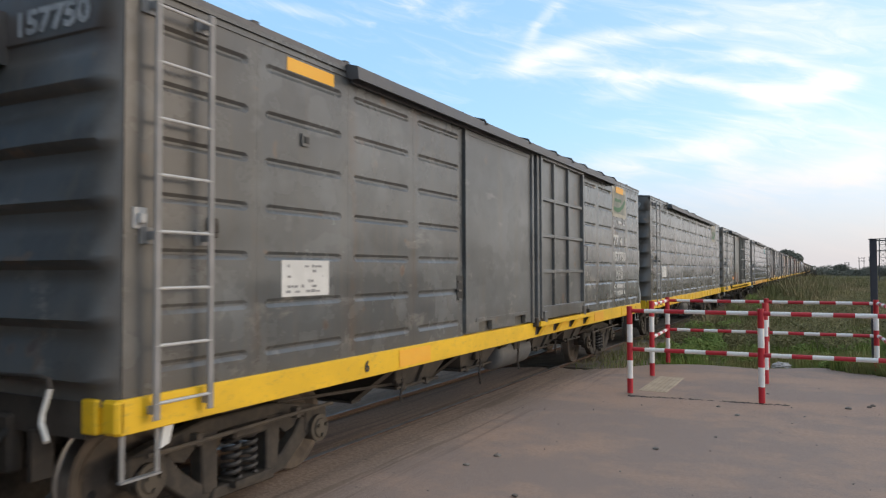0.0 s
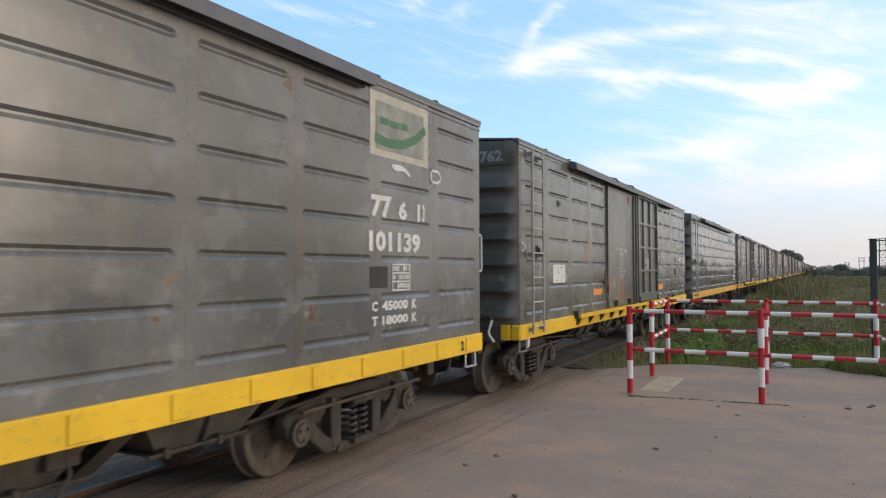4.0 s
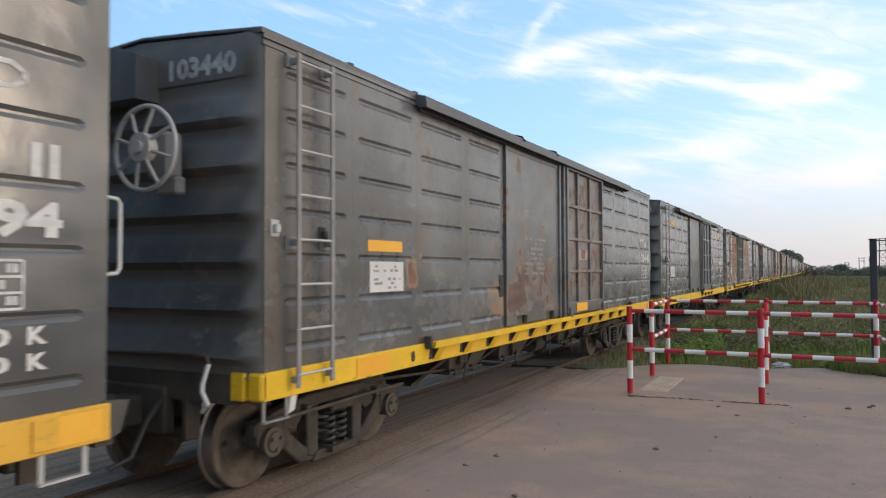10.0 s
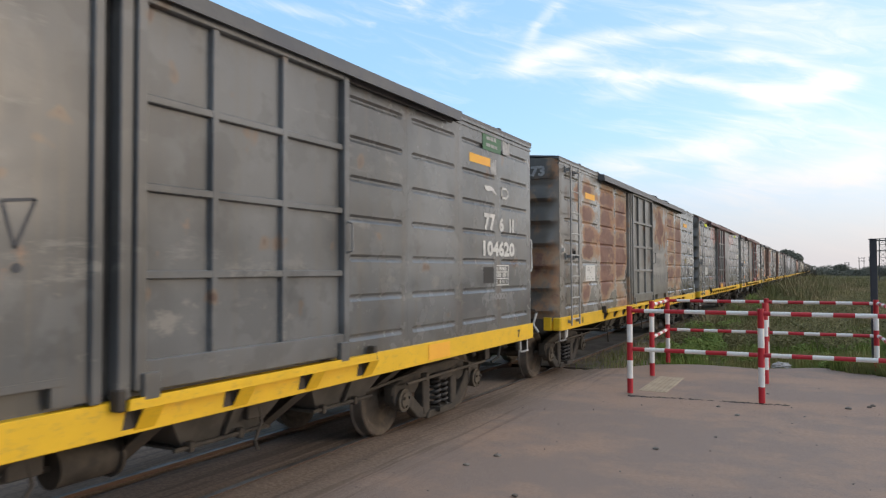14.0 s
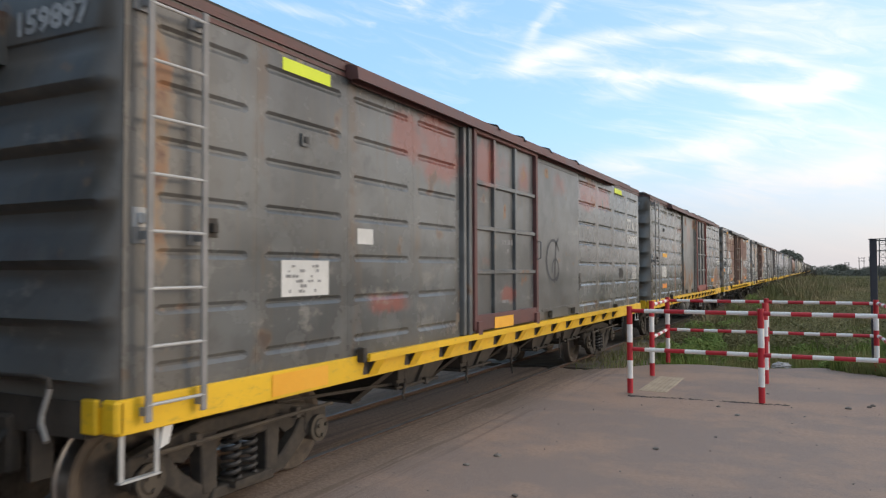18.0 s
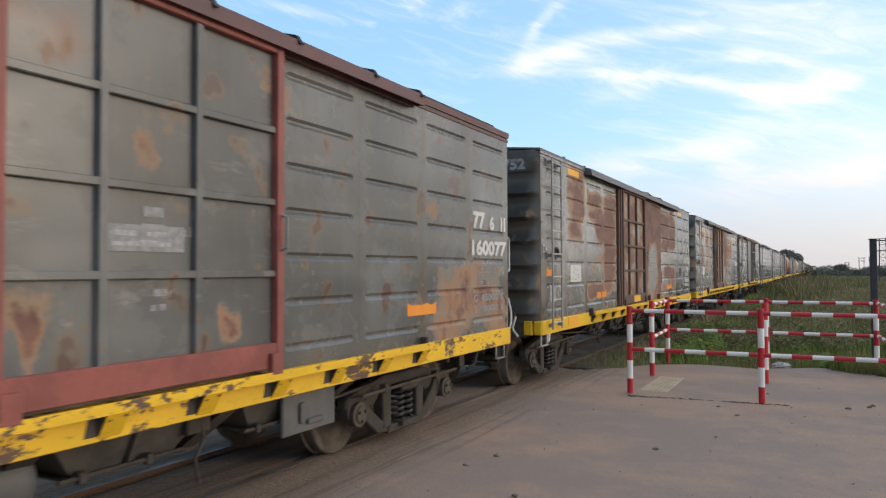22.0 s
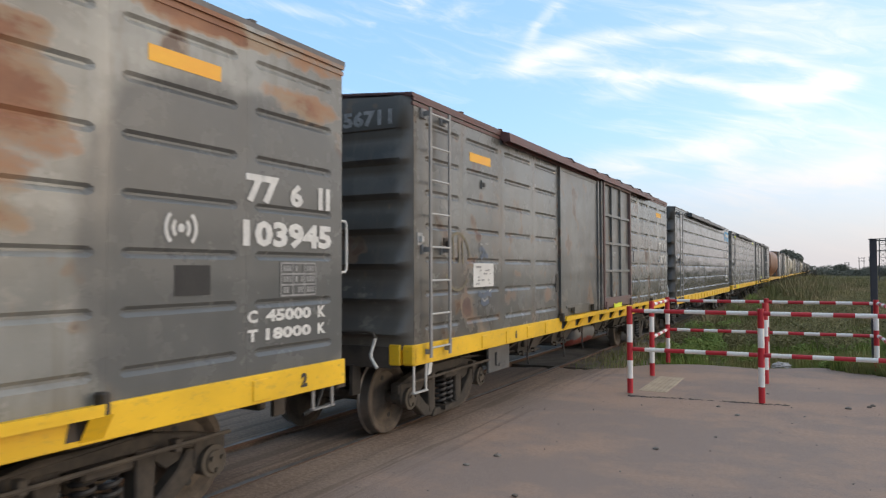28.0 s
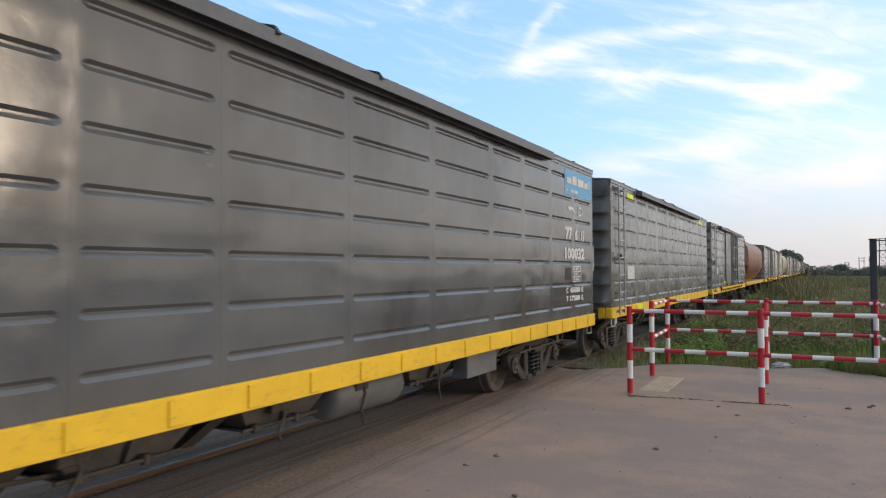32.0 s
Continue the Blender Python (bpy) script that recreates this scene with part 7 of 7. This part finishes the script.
def barrier(names, rails, label):
    ob = tagged(new("pedestrian_barrier"), label, "barrier", "red and white barriers at the crossing")
    x, y = POST[names[0]]
    ob.location = (x, y, GZ)
    for nme in names:
        px, py = POST[nme]
        banded("post", (px - x, py - y, 0), (px - x, py - y, 1.275), 0.043, 0.215, 0.265, ob)
    for p, q, first, pitch in rails:
        for z in (1.21, 0.645):
            a, b = Vector(POST[p]), Vector(POST[q])
            d = (b - a).normalized() * 0.045
            banded("rail", (a.x + d.x - x, a.y + d.y - y, z), (b.x - d.x - x, b.y - d.y - y, z), 0.030, first, pitch, ob)
    return ob


barrier("abh", [("a", "b", 0.175, 0.283), ("b", "h", 0.08, 0.25)], "red and white tubular barrier on the road edge")
barrier("cd", [("c", "d", 0.18, 0.283)], "short red and white tubular barrier beside the track")
barrier("fg", [("f", "g", 0.058, 0.258)], "red and white tubular barrier before the grass")
barrier("ei", [], "red and white posts of the pedestrian maze")
ob = tagged(new("pedestrian_barrier"), "red and white rails closing the pedestrian maze", "barrier", "red and white barriers at the crossing")
ob.location = (*POST["d"], GZ)
for z in (1.21, 0.645):
    a, b = Vector(POST["d"]), Vector(POST["f"])
    banded("rail", (0.045, 0, z), (b.x - a.x - 0.045, b.y - a.y, z), 0.030, 0.135, 0.248, ob)
    g, h = Vector(POST["g"]), Vector(POST["i"])
    banded("rail", (g.x - a.x + 0.03, g.y - a.y - 0.04, z), (h.x - a.x, h.y - a.y + 0.05, z), 0.030, 0.30, 0.31, ob, False)

# tactile paving at the mouth of the maze
M_TACT = m_simple("tactile_paving", (0.40, 0.315, 0.225), (0.52, 0.415, 0.295), 0.9, 0, 3.0)
bm = bmesh.new()
box(bm, 0, 0.42, 0, 1.65, -0.08, 0.012, 0.004)
for i in range(6):
    for j in range(23):
        rod(bm, (0.04 + i * 0.068, 0.05 + j * 0.068, 0.010), (0.04 + i * 0.068, 0.05 + j * 0.068, 0.015), 0.02, 6, 0.014)
t_ = tagged(new("tactile_paving", finish("tactile_paving", bm, M_TACT)), "worn studded paving slab, dusty yellow", kind="structure")
t_.location = (-2.47, 11.29, -0.036)

# crumpled plastic at the road's edge
bm = bmesh.new()
bmesh.ops.create_icosphere(bm, subdivisions=3, radius=1)
for v in bm.verts:
    d = v.co.normalized()
    v.co = Vector((d.x * 0.17, d.y * 0.10, max(-0.02, d.z * 0.075))) * (1 + 0.45 * noise.noise(d * 2.6 + Vector((3, 1, 8))) + 0.15 * noise.noise(d * 7))
bag = tagged(new("plastic_bag", finish("plastic_bag", bm, m_simple("dirty_plastic", (0.36, 0.35, 0.34), (0.50, 0.49, 0.48), 0.45, 0, 12.0))), "crumpled dirty white plastic bag on the verge", "bag")
bag.location = (-0.68, 15.27, -0.03)

# crumbled joint along the barrier's foot
bm = bmesh.new()
rnd = random.Random(5)
for i in range(220):
    x = -2.5 + rnd.random() * 2.1
    y = 10.78 - 0.03 * (x + 2.5) + rnd.gauss(0, 0.02) + 0.10 * (x + 2.5)
    r = rnd.uniform(0.008, 0.022)
    m_ = Matrix.Translation((x, y, -0.032)) @ Matrix.Diagonal((r * 1.6, r, r * 0.7, 1))
    bmesh.ops.create_icosphere(bm, subdivisions=1, radius=1, matrix=m_)
M_STONE = m_simple("crumbs", (0.06, 0.05, 0.045), (0.12, 0.10, 0.085), 0.95)
tagged(new("asphalt_crumbs", finish("asphalt_crumbs", bm, M_STONE)), "line of crumbled asphalt on the road", kind="stuff")
bm = bmesh.new()
for i in range(110):
    x, y = rnd.uniform(-4.0, 4), rnd.uniform(3.5, 13)
    r = rnd.uniform(0.004, 0.011) * (1 if rnd.random() < 0.9 else 1.9)
    m_ = Matrix.Translation((x, y, -0.03)) @ Euler((rnd.random() * 3, rnd.random() * 3, 0)).to_matrix().to_4x4() @ Matrix.Diagonal((r * 1.4, r, r * 0.8, 1))
    bmesh.ops.create_icosphere(bm, subdivisions=1, radius=1, matrix=m_)
for x, y in ((-2.84, 6.71), (-2.97, 6.27), (-1.51, 7.70), (-1.22, 10.4), (0.56, 11.22), (0.61, 11.35), (0.31, 11.0), (-2.22, 5.6), (-0.94, 9.9)):
    r = rnd.uniform(0.018, 0.034)
    bmesh.ops.create_icosphere(bm, subdivisions=1, radius=1, matrix=Matrix.Translation((x, y, -0.02)) @ Matrix.Diagonal((r * 1.5, r, r * 0.7, 1)))
for v in bm.verts:
    v.co += Vector([noise.noise(v.co * 60 + Vector((q, 0, 0))) * 0.006 for q in (0, 9, 18)])
tagged(new("pebbles", finish("pebbles", bm, m_simple("pebble_stone", (0.13, 0.11, 0.095), (0.30, 0.27, 0.24), 0.9, 0, 2.0))), "small stones scattered on the road", kind="stuff")

# dark square post behind the barrier
bm = bmesh.new()
box(bm, -0.058, 0.058, -0.058, 0.058, -0.1, 2.44, 0.008)
box(bm, -0.07, 0.07, -0.07, 0.07, 2.44, 2.46)
post = tagged(new("steel_post", finish("steel_post", bm, m_simple("dark_post", (0.030, 0.032, 0.040), (0.05, 0.052, 0.06), 0.5))), "dark square steel post standing in the grass", "post")
post.location = (0.90, 15.75, -0.1)


# ---- grass and weeds ----
def m_grass(name, greens, dry):
    k = Nodes(name)
    geo = k.n.new("ShaderNodeNewGeometry").outputs["Random Per Island"]
    patch = k.noise(0.22, 4, 0.6)
    col = k.mix(geo, greens[0], greens[1])
    col = k.mix(k.step(patch, 0.44, 0.60), col, dry)
    k.b.inputs["Transmission Weight"].default_value = 0.0
    k.b.inputs["Subsurface Weight"].default_value = 0.0
    return k.done(col, 0.75, 0, None, 0.25)


def blades(name, count, place, hmin, hmax, width, mat, label, seed, lean=0.35):
    """Bent grass blades, each two quads, joined into one sheet of stuff."""
    r = np.random.default_rng(seed)
    vs, fs = [], []
    for i in range(count):
        x, y, z, s = place(r)
        h = r.uniform(hmin, hmax) * s
        a = r.uniform(0, 2 * math.pi)
        w = width * r.uniform(0.6, 1.3) * s
        dx, dy = math.cos(a) * w, math.sin(a) * w
        b = r.uniform(0, 2 * math.pi)
        l = h * r.uniform(0.1, lean)
        lx, ly = math.cos(b) * l, math.sin(b) * l
        o = len(vs)
        vs += [(x - dx, y - dy, z), (x + dx, y + dy, z), (x + dx * 0.8 + lx * 0.4, y + dy * 0.8 + ly * 0.4, z + h * 0.55), (x - dx * 0.8 + lx * 0.4, y - dy * 0.8 + ly * 0.4, z + h * 0.55), (x + lx, y + ly, z + h)]
        fs += [(o, o + 1, o + 2, o + 3), (o + 3, o + 2, o + 4)]
    me = bpy.data.meshes.new(name)
    me.from_pydata(vs, [], fs)
    me.materials.append(mat)
    return tagged(new(name, me), label, "grass", kind="stuff")


G_NEAR = m_grass("grass_green", ((0.100, 0.165, 0.032), (0.225, 0.280, 0.070)), (0.270, 0.235, 0.105))
G_DRY = m_grass("grass_dry", ((0.150, 0.148, 0.055), (0.295, 0.255, 0.120)), (0.36, 0.290, 0.165))
G_WEED = m_grass("weed_green", ((0.085, 0.105, 0.038), (0.200, 0.195, 0.080)), (0.27, 0.215, 0.12))


def put_near(r):
    while True:
        x = r.uniform(-4.15, 7.5)
        y = 13.0 + r.gamma(1.6, 3.2)
        if y > road_end(x) + 0.02 and not (x < -2.9 and r.random() < 0.75):
            q = noise.noise((x * 0.9, y * 0.5, 7))
            return x, y, (field_height(x, y) if x > -3.4 else -0.14) - 0.02, 0.55 + 0.6 * max(0, q + 0.3)


def put_mid(r):
    y = 22 + r.gamma(1.5, 22)
    x = r.uniform(-3.2, 4 + y * 0.14)
    q = noise.noise((x * 0.4, y * 0.15, 3))
    return x, y, field_height(x, y) - 0.02, (0.7 + 0.5 * max(-0.4, q)) * (1 + y * 0.004)


def put_weed(r):
    while True:
        y = 16 + r.gamma(1.7, 17)
        x = -2.55 + r.normal(0, 0.40 + 0.012 * (y - 16)) + 0.012 * (y - 16)
        q = noise.noise((x * 1.2, y * 0.35, 11))
        if x > -3.35 and q > -0.25:
            return x, y, field_height(x, y) - 0.03, (0.7 + 0.7 * max(0, q)) * min(1.0, 0.35 + (y - 15) / 14) * (1 + 0.5 * ramp(y, 30, 75))


blades("grass_verge", 42000, put_near, 0.10, 0.34, 0.010, G_NEAR, "short green grass at the road's edge", 1)
def put_shoulder(r):
    while True:
        y = 13.6 + r.gamma(1.3, 9)
        x = TRACK_X + r.uniform(0.62, 1.65)
        if noise.noise((x * 1.5, y * 0.6, 21)) > -0.28:
            return x, y, -0.12, 0.4 + 0.5 * r.random()


blades("shoulder_grass", 9000, put_shoulder, 0.08, 0.26, 0.010, G_DRY, "thin grass tufts on the track shoulder", 6)
blades("field_grass", 46000, put_mid, 0.20, 0.50, 0.020, G_DRY, "tall drying field grass", 2)
blades("trackside_weeds", 26000, put_weed, 0.40, 0.95, 0.018, G_WEED, "tall weeds growing along the track", 3, 0.5)


def put_far(r):
    """Rank growth further off, tallest beside the track and in drifts."""
    while True:
        y = 42 + r.gamma(1.4, 34)
        x = -2.9 + (5 + y * 0.15) * r.random() ** 1.5
        q = noise.noise((x * 0.35, y * 0.07, 17))
        if q > -0.2:
            return x, y, field_height(x, y) - 0.03, (0.55 + 1.0 * max(0, q)) * (1.25 - 0.6 * ramp(x, -2.5, 4))


def put_edge(r):
    x = r.uniform(0.15, 4.0)
    return x, road_end(x) + r.uniform(-0.30, 0.30), -0.05, r.uniform(0.6, 1.0)


blades("far_weeds", 30000, put_far, 0.45, 1.25, 0.030, G_WEED, "rank weeds standing in drifts over the far field", 8, 0.5)
blades("edge_tufts", 5000, put_edge, 0.16, 0.36, 0.010, G_NEAR, "unmown tufts at the road's edge", 9, 0.5)


# ---- trees and far things ----
def m_leaf(name, a, b):
    k = Nodes(name)
    geo = k.n.new("ShaderNodeNewGeometry").outputs["Random Per Island"]
    return k.done(k.mix(geo, a, b), 0.7, 0, None, 0.2)


# far foliage: distance haze is mixed into the leaf colour as paler grey-green
M_LEAF = m_leaf("leaf_hazed", (0.100, 0.108, 0.086), (0.165, 0.172, 0.138))
M_BARK = m_simple("bark", (0.05, 0.042, 0.034), (0.09, 0.078, 0.062), 0.9)


def crown_mesh(rnd, blobs, count, leaf):
    vs, fs = [], []
    tot = sum(b[3] ** 2 for b in blobs)
    for cx, cy, cz, rad, sq in blobs:
        for i in range(int(count * rad * rad / tot)):
            d = Vector((rnd.gauss(0, 1), rnd.gauss(0, 1), rnd.gauss(0, 1))).normalized()
            q = rad * rnd.uniform(0.55, 1.06) * (1 + 0.25 * noise.noise(d * 2.3 + Vector((cx, cy, cz))))
            p = Vector((cx, cy, cz)) + Vector((d.x * q, d.y * q, d.z * q * sq))
            u = Vector((rnd.gauss(0, 1), rnd.gauss(0, 1), rnd.gauss(0, 0.6))).normalized() * leaf * rnd.uniform(0.5, 1.2)
            v = u.orthogonal().normalized() * leaf * rnd.uniform(0.3, 0.8)
            o = len(vs)
            vs += [tuple(p - u), tuple(p + v), tuple(p + u), tuple(p - v)]
            fs.append((o, o + 1, o + 2, o + 3))
    me = bpy.data.meshes.new("crown")
    me.from_pydata(vs, [], fs)
    me.materials.append(M_LEAF)
    return me


def tree(x, y, h, spread, seed, label, count=1500):
    rnd = random.Random(seed)
    ob = tagged(new("tree"), label, "tree", "trees on the horizon")
    ob.location = (x, y, -0.2)
    bm = bmesh.new()
    rod(bm, (0, 0, 0), (0.1, 0, h * 0.45), h * 0.035, 8, h * 0.022)
    tips = []
    for i in range(6):
        a = i * 1.05 + rnd.random()
        t = (math.cos(a) * spread * 0.55, math.sin(a) * spread * 0.55, h * rnd.uniform(0.5, 0.78))
        rod(bm, (0.1, 0, h * 0.40), t, h * 0.016, 6, h * 0.006)
        tips.append(t)
    part("trunk", bm, M_BARK, ob)
    blobs = [(t[0], t[1], t[2], spread * rnd.uniform(0.32, 0.5), 0.75) for t in tips] + [(0, 0, h * 0.78, spread * 0.55, 0.7)]
    ob2 = new("crown", crown_mesh(rnd, blobs, count, h * 0.05))
    ob2.parent = ob
    return ob


M_WEED_LEAF = m_leaf("weed_leaf", (0.100, 0.165, 0.034), (0.205, 0.260, 0.075))
rnd = random.Random(31)
blobs = []
for i in range(46):
    y = 16.4 + 26 * rnd.random() ** 1.4
    x = -2.75 + rnd.gauss(0, 0.28) + 0.012 * (y - 16)
    h = rnd.uniform(0.22, 0.46) * (0.7 + 0.4 * (y - 16) / 20)
    for j in range(3):
        blobs.append((x + rnd.gauss(0, 0.16), y + rnd.gauss(0, 0.16), field_height(x, y) + h * rnd.uniform(0.5, 1.1), h * rnd.uniform(0.5, 0.8), 0.9))
for i in range(40):
    x, y = rnd.uniform(-2.2, 4.5), rnd.uniform(15.4, 21)
    blobs.append((x, y, field_height(x, y) + 0.08, rnd.uniform(0.10, 0.24), 0.6))
me = crown_mesh(rnd, blobs, 44000, 0.032)
me.materials.clear()
me.materials.append(M_WEED_LEAF)
tagged(new("broadleaf_weeds", me), "leafy green weeds at the foot of the track bed", "weeds", kind="stuff")

rnd = random.Random(77)
blobs = []
for i in range(420):
    y = 19 + 70 * rnd.random() ** 1.6
    x = rnd.uniform(-2.9, 3.5 + y * 0.13)
    if noise.noise((x * 0.22, y * 0.10, 4.5)) < -0.05:
        continue
    h = rnd.uniform(0.18, 0.50)
    for j in range(2):
        blobs.append((x + rnd.gauss(0, 0.3), y + rnd.gauss(0, 0.4), field_height(x, y) + h * rnd.uniform(0.2, 0.8), h * rnd.uniform(0.6, 1.0), 0.75))
me = crown_mesh(rnd, blobs, 110000, 0.036)
me.materials.clear()
me.materials.append(m_leaf("olive_leaf", (0.100, 0.100, 0.042), (0.215, 0.190, 0.090)))
tagged(new("field_weeds", me), "olive clumps of weeds over the field", "weeds", kind="stuff")

tree(-10.8, 300, 9.0, 5.6, 3, "dark broad tree on the horizon beyond the track", 7000)
tree(-13.8, 330, 6.8, 4.6, 4, "dark broad tree on the horizon beyond the track", 4000)
for i, (x, y, h, s) in enumerate(((6.4, 235, 3.3, 2.4), (8.6, 240, 2.3, 2.6), (4.2, 245, 2.1, 2.6), (11.2, 225, 2.0, 2.4), (13.6, 230, 2.6, 2.6), (16.2, 220, 2.7, 2.8), (18.5, 225, 3.0, 2.8), (1.6, 260, 1.7, 2.4), (21.5, 210, 2.8, 2.8))):
    tree(x - 0.95, y, h, s, 20 + i, "low dark tree in the far hedge line", 2200)
rnd = random.Random(9)
blobs = []
for i in range(60):
    x = -0.5 + i * 0.42 + rnd.uniform(-0.5, 0.5)
    blobs.append((x, 240 + rnd.uniform(-12, 12) - x * 0.6, 0.2, rnd.uniform(0.8, 1.6), 0.9))
hedge = new("hedge_row", crown_mesh(rnd, blobs, 20000, 0.24))
tagged(hedge, "dark line of bushes on the horizon", "hedge", kind="stuff")
blobs = [(-34 + i * 2.6 + rnd.uniform(-1, 1), 420 + rnd.uniform(-10, 10), 1.5, rnd.uniform(2.0, 3.2), 0.8) for i in range(16)]
tagged(new("hedge_row", crown_mesh(rnd, blobs, 6000, 0.35)), "dark far bushes behind the train", "hedge", kind="stuff")


def bush(x, y, h, seed):
    """A bare, twiggy bush."""
    r = random.Random(seed)
    bm = bmesh.new()
    for i in range(26):
        a, t = r.random() * 6.28, r.uniform(0.1, 0.5)
        p = Vector((0, 0, 0))
        q = Vector((math.cos(a) * t * h * 0.6, math.sin(a) * t * h * 0.6, h * r.uniform(0.6, 1.0)))
        rod(bm, p, p.lerp(q, 0.6), 0.02, 4, 0.012)
        for j in range(2):
            rod(bm, p.lerp(q, 0.6), q + Vector((r.gauss(0, 0.1), r.gauss(0, 0.1), r.gauss(0, 0.06))) * h, 0.012, 4, 0.005)
    ob = tagged(new("bare_bush", finish("bare_bush", bm, M_BARK)), "bare twiggy bush beside the track", "bush")
    ob.location = (x, y, -0.15)


bush(-1.7, 120, 2.9, 1)
bush(-0.7, 128, 2.2, 2)

M_POLE = m_simple("pole_grey", (0.10, 0.098, 0.10), (0.16, 0.155, 0.15), 0.8)


def h_pole(x, y, h, w):
    """Two-legged power pole with cross arms."""
    ob = tagged(new("power_pole"), "far two-legged power pole with cross arms", "power pole", "power poles on the horizon")
    ob.location = (x, y, -0.2)
    for s in (-w / 2, w / 2):
        bm = bmesh.new()
        rod(bm, (s, 0, 0), (s, 0, h), 0.13, 8, 0.09)
        part("leg", bm, M_POLE, ob)
    for z in (h * 0.8, h * 0.97):
        bm = bmesh.new()
        box(bm, -w * 0.75, w * 0.75, -0.06, 0.06, z - 0.07, z + 0.07)
        for q in (-0.65, 0, 0.65):
            rod(bm, (w * q, 0, z + 0.05), (w * q, 0, z + 0.3), 0.05, 6)
        part("cross_arm", bm, M_POLE, ob)


h_pole(13.5, 300, 6.0, 1.5)
h_pole(16.7, 300, 6.3, 1.5)
h_pole(9.2, 310, 4.4, 1.2)


def pylon(x, y, h, w):
    """A lattice mast."""
    ob = tagged(new("lattice_mast"), "grey steel lattice mast in the distance", "mast")
    ob.location = (x, y, -0.2)
    bm = bmesh.new()
    c = [(-w, -w), (w, -w), (w, w), (-w, w)]
    for a in c:
        rod(bm, (a[0], a[1], 0), (a[0] * 0.8, a[1] * 0.8, h), 0.05, 5)
    part("mast_legs", bm, M_POLE, ob)
    bm = bmesh.new()
    n = 7
    for i in range(n):
        z0, z1 = h * i / n, h * (i + 1) / n
        for j in range(4):
            a, b = c[j], c[(j + 1) % 4]
            rod(bm, (a[0] * 0.9, a[1] * 0.9, z0), (b[0] * 0.9, b[1] * 0.9, z1), 0.025, 4)
            rod(bm, (a[0] * 0.9, a[1] * 0.9, z1), (b[0] * 0.9, b[1] * 0.9, z1), 0.025, 4)
    part("bracing", bm, M_POLE, ob)
    bm = bmesh.new()
    for z in (h * 0.72, h * 0.95):
        box(bm, -w * 2.2, w * 2.2, -0.08, 0.08, z - 0.08, z + 0.08)
    part("cross_arm", bm, M_POLE, ob)


pylon(8.02, 120, 6.3, 0.5)


# ---- motion: the train rolls towards -y past the camera ----
def motions():
    steps = [i * 2.0 for i in range(17)]
    for k, ob in TRAIN:
        walk(ob, [(t, pose(TRACK_X, berth(k) + run(t), 0)) for t in steps])
    times = [i / 15 for i in range(481)]
    turn = [math.degrees(run(t) / WHEEL_R) for t in times]
    for w, y in WHEELS:
        walk(w, [(t, pose(0, y, WHEEL_R, -a)) for t, a in zip(times, turn)])


motions()
